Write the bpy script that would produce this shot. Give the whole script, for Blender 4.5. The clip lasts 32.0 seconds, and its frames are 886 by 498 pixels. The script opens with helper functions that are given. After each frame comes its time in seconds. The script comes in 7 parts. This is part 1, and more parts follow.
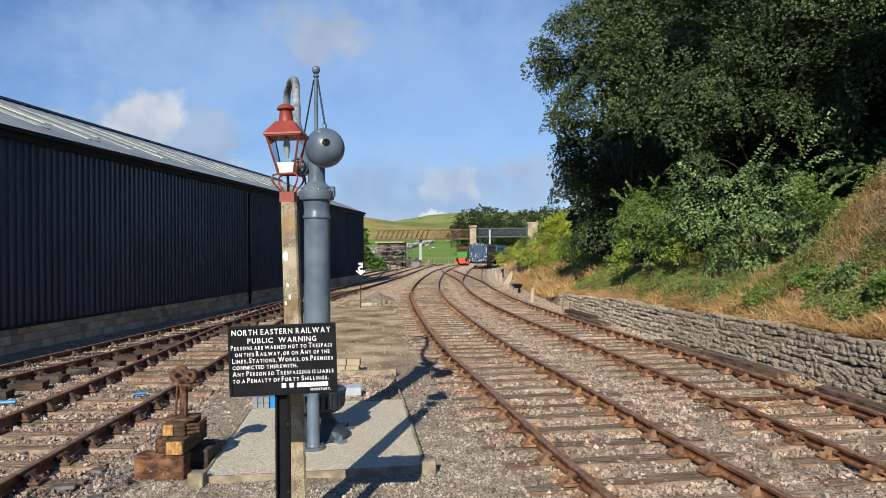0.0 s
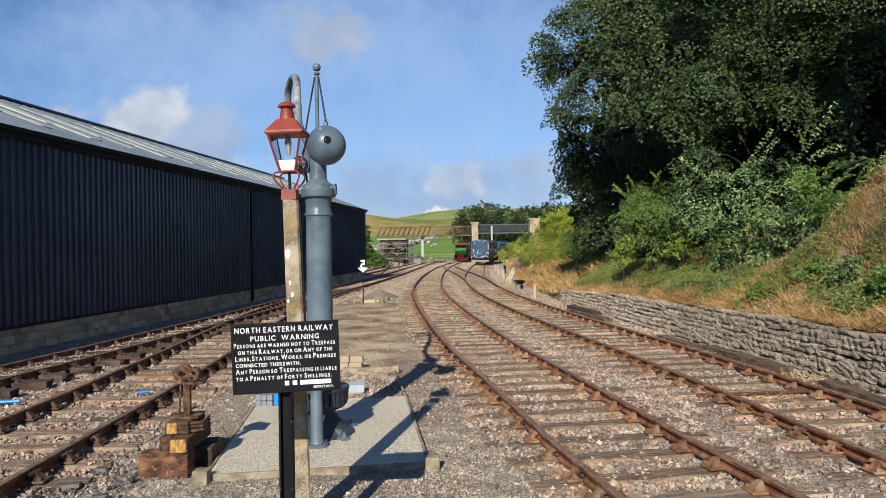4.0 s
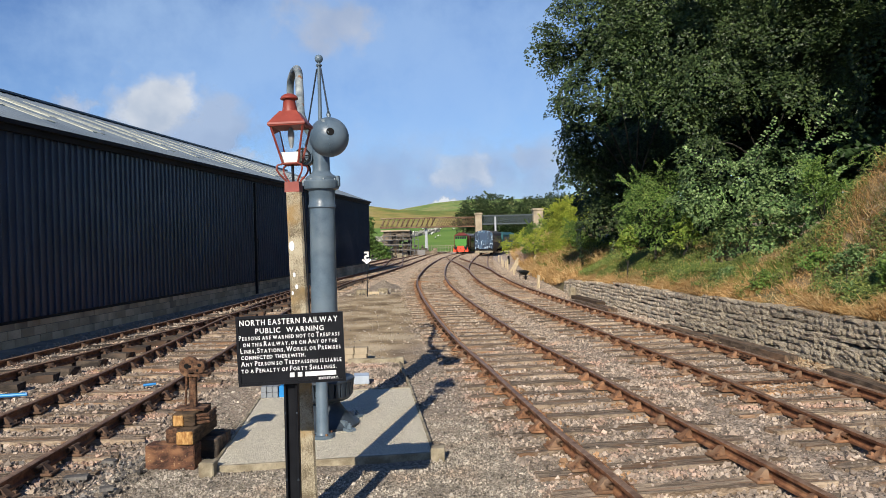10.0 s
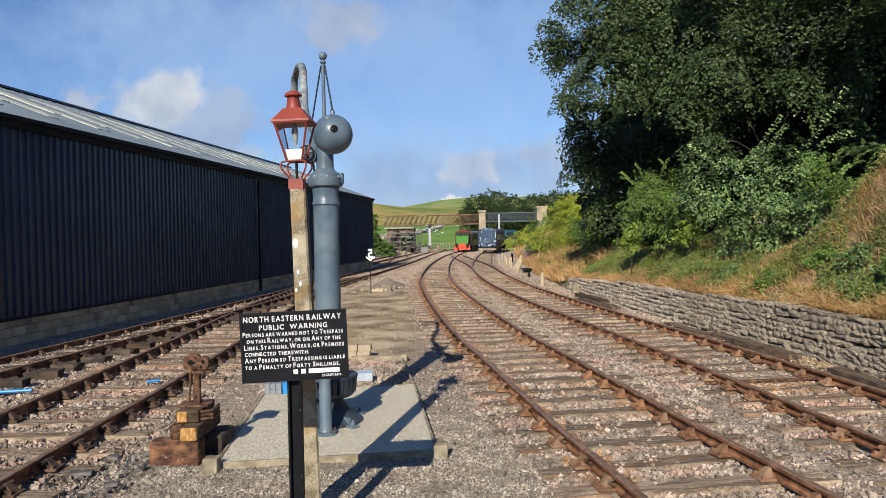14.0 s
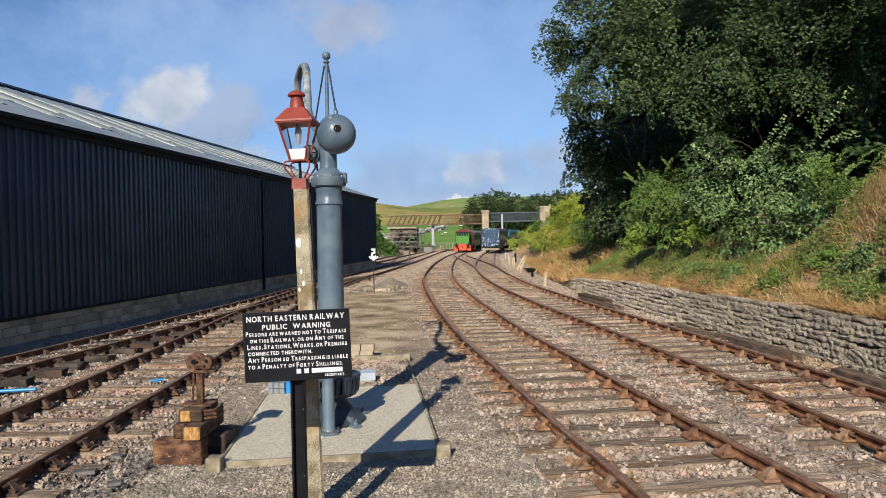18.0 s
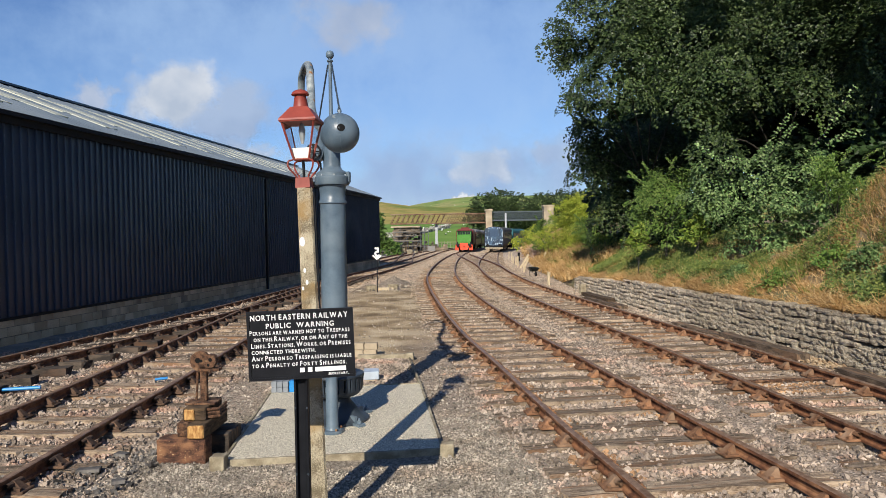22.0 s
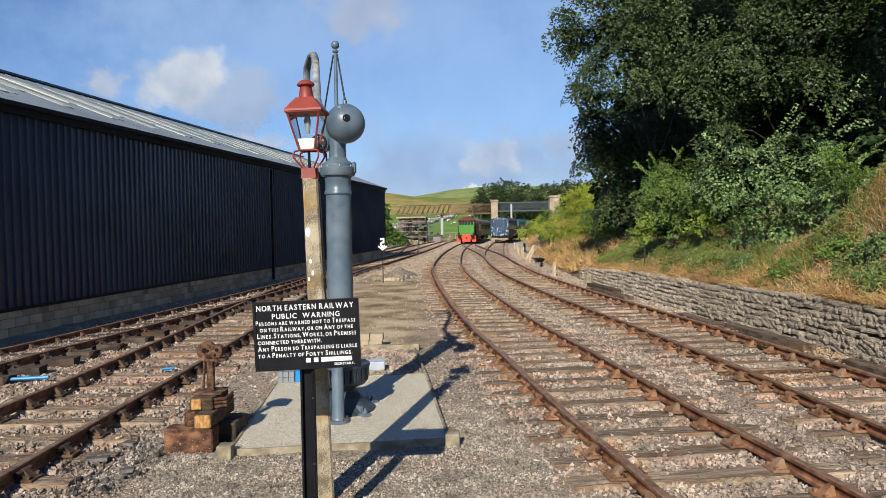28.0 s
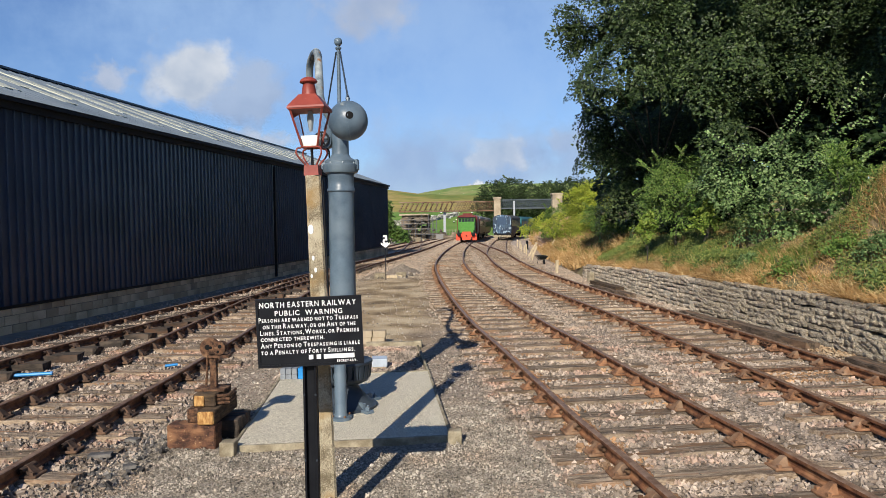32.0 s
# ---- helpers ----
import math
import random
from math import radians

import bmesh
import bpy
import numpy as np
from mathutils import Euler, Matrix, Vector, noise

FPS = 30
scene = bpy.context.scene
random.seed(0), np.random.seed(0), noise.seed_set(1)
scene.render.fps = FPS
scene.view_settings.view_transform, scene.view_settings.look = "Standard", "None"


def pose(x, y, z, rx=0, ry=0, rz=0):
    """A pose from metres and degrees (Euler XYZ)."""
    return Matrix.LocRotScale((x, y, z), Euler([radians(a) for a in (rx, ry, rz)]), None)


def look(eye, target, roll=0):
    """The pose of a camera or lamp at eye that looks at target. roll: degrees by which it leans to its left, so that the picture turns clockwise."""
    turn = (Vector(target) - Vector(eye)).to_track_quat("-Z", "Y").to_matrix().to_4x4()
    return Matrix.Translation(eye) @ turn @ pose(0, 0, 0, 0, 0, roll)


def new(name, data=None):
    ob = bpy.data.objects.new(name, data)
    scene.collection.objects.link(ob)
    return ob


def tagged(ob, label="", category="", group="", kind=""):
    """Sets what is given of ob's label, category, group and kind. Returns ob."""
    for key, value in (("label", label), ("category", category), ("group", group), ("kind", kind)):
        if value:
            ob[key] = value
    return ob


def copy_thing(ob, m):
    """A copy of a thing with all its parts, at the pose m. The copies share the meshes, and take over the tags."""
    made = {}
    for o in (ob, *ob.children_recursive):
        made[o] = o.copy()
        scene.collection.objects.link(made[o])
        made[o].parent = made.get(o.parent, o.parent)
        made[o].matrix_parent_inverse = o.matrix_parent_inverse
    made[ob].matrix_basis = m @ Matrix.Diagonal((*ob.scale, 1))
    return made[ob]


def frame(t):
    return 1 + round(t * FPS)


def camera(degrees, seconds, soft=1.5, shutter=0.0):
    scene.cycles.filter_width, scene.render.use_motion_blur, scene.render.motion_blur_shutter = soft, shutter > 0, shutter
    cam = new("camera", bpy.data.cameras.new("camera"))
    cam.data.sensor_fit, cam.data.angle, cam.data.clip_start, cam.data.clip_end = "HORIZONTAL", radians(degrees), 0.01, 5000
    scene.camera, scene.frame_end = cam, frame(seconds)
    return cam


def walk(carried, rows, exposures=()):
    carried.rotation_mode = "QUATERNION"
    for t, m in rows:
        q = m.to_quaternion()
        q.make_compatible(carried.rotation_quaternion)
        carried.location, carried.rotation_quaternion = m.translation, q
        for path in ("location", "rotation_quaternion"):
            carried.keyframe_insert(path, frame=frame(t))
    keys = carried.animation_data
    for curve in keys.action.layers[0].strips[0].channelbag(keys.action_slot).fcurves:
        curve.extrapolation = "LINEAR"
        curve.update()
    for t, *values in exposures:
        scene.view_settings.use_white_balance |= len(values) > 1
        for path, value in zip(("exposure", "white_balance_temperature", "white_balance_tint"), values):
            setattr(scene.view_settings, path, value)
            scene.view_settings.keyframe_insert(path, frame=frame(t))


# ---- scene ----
# The camera stands still, held by hand: it only turns a little.
EYE = (0.0, 0.0, 2.33)
SUN_FROM = Vector((-0.190, -0.833, 0.520))   # towards the sun


def aim(yaw, pitch, roll):
    return pose(*EYE) @ pose(0, 0, 0, 0, 0, yaw) @ pose(0, 0, 0, 90 + pitch) @ pose(0, 0, 0, 0, 0, roll)


cam = camera(63.81, 32.0, soft=0.6)
TURNS = [
    (0, -0.00, 0.10, -0.35), (0.5, 0.03, 0.46, -0.32), (1, 0.01, 0.54, -0.36), (1.5, 0.01, 0.51, -0.46),
    (2, 0.03, 0.40, -0.49), (2.5, 0.05, 0.23, -0.58), (3, 0.08, 0.08, -0.65), (3.5, 0.13, -0.05, -0.70),
    (5.5, 0.21, -0.43, -0.85), (6, 0.23, -0.47, -0.89), (6.5, 0.26, -0.45, -0.90), (7, 0.28, -0.46, -0.94),
    (7.5, 0.30, -0.50, -0.97), (8, 0.34, -0.57, -1.02), (8.5, 0.37, -0.64, -1.06), (9, 0.42, -0.71, -1.07),
    (9.5, 0.46, -0.78, -1.11), (10, 0.48, -0.88, -1.15), (10.5, 0.53, -0.93, -1.18), (11, 0.58, -0.95, -1.15),
    (11.5, 0.60, -0.99, -1.16), (12, 0.64, -1.03, -1.11), (12.5, 0.68, -1.04, -1.10), (13, 0.70, -1.05, -1.06),
    (13.5, 0.73, -1.06, -1.01), (14, 0.77, -1.08, -1.01), (14.5, 0.80, -1.10, -1.01), (16.5, 0.92, -1.19, -0.95),
    (17, 0.95, -1.16, -0.94), (17.5, 0.99, -1.13, -0.94), (18, 1.02, -1.09, -0.95), (18.5, 1.04, -1.09, -0.95),
    (19, 1.07, -1.08, -0.89), (19.5, 1.10, -1.07, -0.91), (20, 1.13, -1.08, -0.86), (20.5, 1.18, -1.12, -0.91),
    (21, 1.23, -1.13, -0.93), (21.5, 1.27, -1.12, -0.92), (22, 1.30, -1.17, -0.92), (22.5, 1.34, -1.26, -0.90),
    (23, 1.38, -1.35, -0.90), (23.5, 1.43, -1.38, -0.93), (24, 1.47, -1.42, -0.88), (24.5, 1.52, -1.50, -0.88),
    (25, 1.55, -1.57, -0.85), (25.5, 1.59, -1.62, -0.91), (27.5, 1.73, -1.87, -0.90), (28, 1.76, -1.91, -0.91),
    (28.5, 1.78, -1.91, -0.91), (29, 1.82, -1.95, -0.92), (29.5, 1.85, -2.02, -0.90), (30, 1.87, -2.10, -0.88),
    (30.5, 1.91, -2.14, -0.86), (31, 1.93, -2.13, -0.84), (31.5, 1.95, -2.11, -0.86), (32, 1.98, -2.13, -0.83),
]
walk(cam, [(t, aim(a, b, c)) for t, a, b, c in TURNS])

# ---- light ----
world = bpy.data.worlds.new("sky")
scene.world = world
world.use_nodes = True
wn, wl = world.node_tree.nodes, world.node_tree.links
sky = wn.new("ShaderNodeTexSky")
sky.sky_type, sky.sun_disc = 'NISHITA', False
sky.sun_elevation, sky.sun_rotation = radians(31.3), math.atan2(SUN_FROM.x, SUN_FROM.y)
sky.air_density, sky.dust_density, sky.ozone_density = 1.0, 0.12, 2.6
tint = wn.new("ShaderNodeMix")
tint.data_type, tint.blend_type = 'RGBA', 'MULTIPLY'
tint.inputs["Factor"].default_value = 1.0
tint.inputs["B"].default_value = (0.76, 0.93, 1.24, 1.0)
wl.new(sky.outputs[0], tint.inputs["A"]), wl.new(tint.outputs["Result"], wn["Background"].inputs[0])
wn["Background"].inputs[1].default_value = 0.089
sun_data = bpy.data.lights.new("sun", 'SUN')
sun_data.energy, sun_data.angle, sun_data.color = 6.1, radians(0.55), (1.0, 0.92, 0.80)
sun = new("sun", sun_data)
sun.matrix_world = look((0, 0, 0), -SUN_FROM)
scene.view_settings.exposure = 0.0


# ---- materials ----
def rgb(c):
    return (c[0], c[1], c[2], 1.0)


def material(name, low, high, rough=0.85, scale=6.0, fine=60.0, bump=0.3, metal=0.0, third=None, spread=0.25, piece=0.0, island=0.0, stretch=(1, 1, 1), bump_dist=0.01, contrast=(0.35, 0.65), spots=None, spec=0.4):
    """Two scales of noise between two colours, a third one in patches, fine bump. piece, island: how much each piece differs."""
    m = bpy.data.materials.new(name)
    m.use_nodes = True
    n, l = m.node_tree.nodes, m.node_tree.links
    b = n["Principled BSDF"]
    b.inputs["Roughness"].default_value, b.inputs["Metallic"].default_value = rough, metal
    b.inputs["Specular IOR Level"].default_value = spec
    tc, mp = n.new("ShaderNodeTexCoord"), n.new("ShaderNodeMapping")
    mp.inputs["Scale"].default_value = stretch
    l.new(tc.outputs["Object"], mp.inputs["Vector"])
    vec = mp.outputs["Vector"]
    if piece:
        oi, ad, mu = n.new("ShaderNodeObjectInfo"), n.new("ShaderNodeVectorMath"), n.new("ShaderNodeMath")
        mu.operation, mu.inputs[1].default_value = 'MULTIPLY', 37.0
        l.new(oi.outputs["Random"], mu.inputs[0])
        l.new(vec, ad.inputs[0]), l.new(mu.outputs[0], ad.inputs[1])
        vec = ad.outputs[0]
    a, f = n.new("ShaderNodeTexNoise"), n.new("ShaderNodeTexNoise")
    a.inputs["Scale"].default_value, a.inputs["Detail"].default_value = scale, 5
    f.inputs["Scale"].default_value, f.inputs["Detail"].default_value = fine, 4
    l.new(vec, a.inputs["Vector"]), l.new(vec, f.inputs["Vector"])
    ramp = n.new("ShaderNodeValToRGB")
    ramp.color_ramp.elements[0].position, ramp.color_ramp.elements[1].position = contrast
    ramp.color_ramp.elements[0].color, ramp.color_ramp.elements[1].color = rgb(low), rgb(high)
    mixv = n.new("ShaderNodeMath")
    mixv.operation = 'MULTIPLY_ADD'
    mixv.inputs[1].default_value = spread
    l.new(f.outputs["Fac"], mixv.inputs[0])
    sub = n.new("ShaderNodeMath")
    sub.operation, sub.inputs[1].default_value = 'SUBTRACT', spread * 0.5
    l.new(a.outputs["Fac"], sub.inputs[0]), l.new(sub.outputs[0], mixv.inputs[2])
    l.new(mixv.outputs[0], ramp.inputs["Fac"])
    col = ramp.outputs["Color"]
    if third:
        t, tr, tm = n.new("ShaderNodeTexNoise"), n.new("ShaderNodeValToRGB"), n.new("ShaderNodeMix")
        t.inputs["Scale"].default_value, t.inputs["Detail"].default_value = scale * 0.45, 6
        l.new(vec, t.inputs["Vector"])
        tr.color_ramp.elements[0].position, tr.color_ramp.elements[1].position = 0.52, 0.66
        l.new(t.outputs["Fac"], tr.inputs["Fac"])
        tm.data_type = 'RGBA'
        l.new(tr.outputs["Color"], tm.inputs["Factor"]), l.new(col, tm.inputs["A"])
        tm.inputs["B"].default_value = rgb(third)
        col = tm.outputs["Result"]
    if spots:
        t, tr, tm = n.new("ShaderNodeTexNoise"), n.new("ShaderNodeValToRGB"), n.new("ShaderNodeMix")
        t.inputs["Scale"].default_value, t.inputs["Detail"].default_value = spots[1], 2
        l.new(vec, t.inputs["Vector"])
        tr.color_ramp.elements[0].position, tr.color_ramp.elements[1].position = spots[2], spots[2] + 0.03
        l.new(t.outputs["Fac"], tr.inputs["Fac"])
        tm.data_type = 'RGBA'
        l.new(tr.outputs["Color"], tm.inputs["Factor"]), l.new(col, tm.inputs["A"])
        tm.inputs["B"].default_value = rgb(spots[0])
        col = tm.outputs["Result"]
    if piece or island:
        hs = n.new("ShaderNodeHueSaturation")
        mr = n.new("ShaderNodeMapRange")
        amount = piece or island
        mr.inputs["To Min"].default_value, mr.inputs["To Max"].default_value = 1 - amount, 1 + amount
        src = n.new("ShaderNodeObjectInfo").outputs["Random"] if piece else n.new("ShaderNodeNewGeometry").outputs["Random Per Island"]
        l.new(src, mr.inputs["Value"]), l.new(mr.outputs["Result"], hs.inputs["Value"]), l.new(col, hs.inputs["Color"])
        col = hs.outputs["Color"]
    l.new(col, b.inputs["Base Color"])
    if bump:
        bp = n.new("ShaderNodeBump")
        bp.inputs["Strength"].default_value, bp.inputs["Distance"].default_value = bump, bump_dist
        l.new(mixv.outputs[0], bp.inputs["Height"]), l.new(bp.outputs["Normal"], b.inputs["Normal"])
    return m


def leaf_material(name, dark, mid, light, trans=0.25, rough=0.45):
    """Each leaf takes its own green; light passes through thinly."""
    m = bpy.data.materials.new(name)
    m.use_nodes = True
    n, l = m.node_tree.nodes, m.node_tree.links
    b, out = n["Principled BSDF"], n["Material Output"]
    b.inputs["Roughness"].default_value, b.inputs["Specular IOR Level"].default_value = rough, 0.22
    g, r = n.new("ShaderNodeNewGeometry"), n.new("ShaderNodeValToRGB")
    e = r.color_ramp.elements
    e[0].color, e[1].color = rgb(dark), rgb(light)
    e.new(0.6).color = rgb(mid)
    l.new(g.outputs["Random Per Island"], r.inputs["Fac"])
    no, hs, mr = n.new("ShaderNodeTexNoise"), n.new("ShaderNodeHueSaturation"), n.new("ShaderNodeMapRange")
    no.inputs["Scale"].default_value = 0.5
    l.new(n.new("ShaderNodeTexCoord").outputs["Object"], no.inputs["Vector"])
    mr.inputs["From Min"].default_value, mr.inputs["From Max"].default_value = 0.3, 0.7
    mr.inputs["To Min"].default_value, mr.inputs["To Max"].default_value = 0.7, 1.25
    l.new(no.outputs["Fac"], mr.inputs["Value"]), l.new(mr.outputs["Result"], hs.inputs["Value"]), l.new(r.outputs["Color"], hs.inputs["Color"])
    l.new(hs.outputs["Color"], b.inputs["Base Color"])
    t, mix = n.new("ShaderNodeBsdfTranslucent"), n.new("ShaderNodeMixShader")
    mix.inputs[0].default_value = trans
    l.new(hs.outputs["Color"], t.inputs["Color"]), l.new(b.outputs[0], mix.inputs[1]), l.new(t.outputs[0], mix.inputs[2]), l.new(mix.outputs[0], out.inputs["Surface"])
    return m


def plain(name, c, rough=0.6, metal=0.0):
    return material(name, [v * 0.88 for v in c], [min(1, v * 1.1) for v in c], rough, 5, 90, 0.12, metal)


RAIL_SIDE = material("rusty rail steel", (0.085, 0.034, 0.017), (0.255, 0.110, 0.050), 0.85, 9, 120, 0.4, third=(0.32, 0.16, 0.078))
RAIL_TOP = material("worn rail head", (0.15, 0.085, 0.05), (0.30, 0.20, 0.135), 0.5, 12, 150, 0.2, 0.2)
SLEEPER = material("weathered sleeper timber", (0.11, 0.077, 0.05), (0.385, 0.298, 0.21), 0.95, 3, 26, 1.0, piece=0.32, stretch=(1, 10, 3), third=(0.25, 0.14, 0.075), bump_dist=0.03, spread=0.55)
SLEEPER_DARK = material("tarred sleeper timber", (0.022, 0.018, 0.015), (0.085, 0.066, 0.05), 0.95, 3, 22, 0.8, piece=0.3, stretch=(1, 9, 3), third=(0.11, 0.06, 0.035), bump_dist=0.02)
OLD_SLEEPER = material("cracked brown sleeper timber", (0.055, 0.039, 0.026), (0.20, 0.145, 0.10), 0.95, 3, 24, 1.0, stretch=(1, 8, 4), third=(0.22, 0.135, 0.08), bump_dist=0.03, spread=0.5)
CHAIR = material("rusty cast iron", (0.10, 0.049, 0.025), (0.28, 0.142, 0.071), 0.9, 8, 70, 0.5, piece=0.25, third=(0.28, 0.18, 0.11))
CHAIR_DARK = material("dark cast iron", (0.04, 0.024, 0.016), (0.13, 0.075, 0.045), 0.9, 8, 70, 0.5, piece=0.25)
STONE_BITS = material("ballast stones", (0.155, 0.124, 0.097), (0.45, 0.366, 0.29), 0.92, 3, 90, 0.4, island=0.58, third=(0.40, 0.262, 0.192), contrast=(0.3, 0.7))
STONE_GREY = material("grey chippings", (0.16, 0.138, 0.11), (0.39, 0.345, 0.28), 0.92, 3, 90, 0.4, island=0.72, third=(0.30, 0.235, 0.175))
STONE_RUST = material("rust-stained ballast", (0.17, 0.095, 0.05), (0.44, 0.27, 0.145), 0.92, 3, 90, 0.4, island=0.4, third=(0.33, 0.24, 0.16))
STONE_FAR = material("pale even far ballast", (0.22, 0.178, 0.137), (0.44, 0.358, 0.276), 0.92, 3, 90, 0.4, island=0.30, third=(0.40, 0.29, 0.21), contrast=(0.3, 0.7))
ASH = material("dark ash and slate", (0.05, 0.046, 0.042), (0.18, 0.165, 0.148), 0.9, 3, 90, 0.4, island=0.6)
CONCRETE = material("exposed concrete", (0.20, 0.175, 0.125), (0.93, 0.86, 0.68), 0.95, 62, 150, 1.0, third=(0.54, 0.485, 0.375), spread=0.6, bump_dist=0.012)
CONCRETE_EDGE = material("lichened concrete edge", (0.19, 0.155, 0.10), (0.38, 0.33, 0.23), 0.95, 7, 70, 0.8, third=(0.15, 0.125, 0.085))
BLOCKS = material("concrete blockwork", (0.46, 0.325, 0.19), (0.72, 0.54, 0.335), 0.95, 0.9, 36, 0.7, third=(0.29, 0.21, 0.135), piece=0.09)
SHED = material("dark blue coated steel", (0.028, 0.039, 0.065), (0.043, 0.057, 0.090), 0.3, 0.7, 20, 0.03, third=(0.025, 0.035, 0.058), spec=0.5)
SHED_ROOF = material("grey roofing sheet", (0.072, 0.098, 0.128), (0.118, 0.148, 0.182), 0.45, 0.5, 14, 0.1, third=(0.10, 0.125, 0.15))
SKYLIGHT = material("yellowed roof light sheet", (0.42, 0.43, 0.33), (0.62, 0.62, 0.50), 0.5, 1.5, 30, 0.1, third=(0.40, 0.42, 0.36))
BLACK = material("black paint", (0.0035, 0.004, 0.006), (0.009, 0.010, 0.013), 0.5, 6, 90, 0.15, spec=0.18)
WHITE = material("white paint", (0.70, 0.70, 0.68), (0.86, 0.86, 0.84), 0.6, 20, 120, 0.1)
CRANE = material("blue grey paint", (0.066, 0.098, 0.130), (0.118, 0.164, 0.205), 0.36, 3.5, 60, 0.6, third=(0.14, 0.18, 0.21), spots=((0.30, 0.29, 0.24), 14.0, 0.76))
CRANE_DARK = material("dark slate-blue paint and painted shade", (0.020, 0.029, 0.040), (0.040, 0.054, 0.070), 0.5, 5, 70, 0.4, third=(0.055, 0.068, 0.08))
CRANE_PALE = material("peeling pale paint", (0.10, 0.13, 0.15), (0.42, 0.45, 0.43), 0.6, 4, 60, 0.5, third=(0.075, 0.105, 0.13), spots=((0.26, 0.13, 0.055), 7.0, 0.66))
LAMP_RED = material("faded red paint", (0.20, 0.034, 0.022), (0.275, 0.052, 0.034), 0.5, 6, 90, 0.2, third=(0.23, 0.065, 0.045), spots=((0.5, 0.42, 0.36), 28.0, 0.76))
LAMP_POST = material("lichened concrete post", (0.15, 0.12, 0.075), (0.46, 0.40, 0.28), 0.95, 7, 110, 0.9, third=(0.30, 0.19, 0.07), spread=0.9, bump_dist=0.008)
RUST = material("flaking rust", (0.035, 0.018, 0.011), (0.17, 0.085, 0.045), 0.9, 22, 110, 1.0, third=(0.25, 0.145, 0.08), bump_dist=0.02, spread=0.6)
BEAM = material("rust-stained beam", (0.045, 0.021, 0.014), (0.15, 0.068, 0.038), 0.9, 13, 70, 1.0, third=(0.24, 0.12, 0.06), stretch=(0.8, 1, 1.3), bump_dist=0.02, spread=0.5, spots=((0.38, 0.24, 0.13), 34.0, 0.68))
TIMBER = material("rough timber", (0.025, 0.017, 0.011), (0.11, 0.07, 0.037), 0.95, 4, 30, 0.9, stretch=(2, 2, 7), third=(0.06, 0.04, 0.026))
END_GRAIN = material("split orange timber", (0.28, 0.13, 0.04), (0.55, 0.33, 0.12), 0.95, 7, 40, 0.9, stretch=(6, 6, 2))
WALL_STONE = material("dark walling stone", (0.27, 0.218, 0.148), (0.74, 0.63, 0.465), 0.95, 9, 34, 1.0, piece=0.2, third=(0.58, 0.52, 0.42), bump_dist=0.05, spread=0.6)
WALL_GAP = material("deep wall joints", (0.11, 0.092, 0.07), (0.22, 0.185, 0.14), 1.0, 5, 40, 0.5)
SOIL = material("bank soil and litter", (0.13, 0.095, 0.05), (0.30, 0.225, 0.125), 1.0, 1.5, 25, 0.8, third=(0.17, 0.16, 0.07), bump_dist=0.05)
BARK = material("tree bark", (0.035, 0.03, 0.023), (0.09, 0.08, 0.062), 0.95, 5, 40, 0.9, stretch=(1, 1, 0.3), bump_dist=0.03)
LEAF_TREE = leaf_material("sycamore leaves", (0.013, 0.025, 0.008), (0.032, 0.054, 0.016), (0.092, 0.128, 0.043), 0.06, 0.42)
# darker copy of the tree leaves; the crowns' inner shade is in its colour
LEAF_SHADED = leaf_material("crown leaves darkened for shade", (0.013, 0.027, 0.008), (0.025, 0.048, 0.014), (0.046, 0.078, 0.024), 0.06)
LEAF_BUSH = leaf_material("shrub leaves", (0.060, 0.112, 0.036), (0.142, 0.232, 0.075), (0.30, 0.40, 0.165), 0.15)
LEAF_FRESH = leaf_material("fresh green leaves", (0.058, 0.12, 0.022), (0.125, 0.21, 0.040), (0.25, 0.33, 0.085), 0.2)
LEAF_SHRUB = leaf_material("young shrub leaves", (0.10, 0.18, 0.025), (0.21, 0.30, 0.045), (0.37, 0.42, 0.09), 0.25)
LEAF_IVY = leaf_material("ivy leaves", (0.040, 0.088, 0.018), (0.085, 0.155, 0.032), (0.16, 0.23, 0.055), 0.15)
LEAF_BRIGHT = leaf_material("yellow green leaves", (0.16, 0.25, 0.027), (0.36, 0.43, 0.05), (0.58, 0.55, 0.11), 0.32)
LEAF_CREEPER = leaf_material("olive creeper leaves", (0.055, 0.090, 0.022), (0.135, 0.182, 0.043), (0.30, 0.32, 0.09), 0.2)
STRAW = leaf_material("dry grass", (0.29, 0.165, 0.058), (0.55, 0.345, 0.145), (0.74, 0.55, 0.285), 0.25, 0.8)
SEED_HEADS = leaf_material("pink seed heads", (0.36, 0.25, 0.19), (0.52, 0.39, 0.31), (0.66, 0.53, 0.44), 0.25, 0.8)
WEED = leaf_material("green grass", (0.09, 0.14, 0.025), (0.18, 0.23, 0.045), (0.32, 0.33, 0.10), 0.3, 0.7)
BRACKEN = leaf_material("brown bracken", (0.30, 0.20, 0.115), (0.46, 0.34, 0.21), (0.62, 0.51, 0.36), 0.25, 0.8)
BRIDGE_RUST = material("rusted bridge iron", (0.075, 0.042, 0.026), (0.17, 0.095, 0.058), 0.9, 0.8, 12, 0.3, third=(0.28, 0.20, 0.14))
BRIDGE_GREY = plain("grey bridge iron", (0.07, 0.088, 0.10), 0.6)
BRIDGE_STONE = material("sandstone", (0.30, 0.24, 0.16), (0.45, 0.37, 0.26), 0.9, 1.2, 12, 0.4, third=(0.25, 0.21, 0.15))
GREEN_PAINT = plain("bright green paint", (0.065, 0.22, 0.03), 0.4)
ORANGE_RED = plain("orange red paint", (0.72, 0.075, 0.03), 0.45)
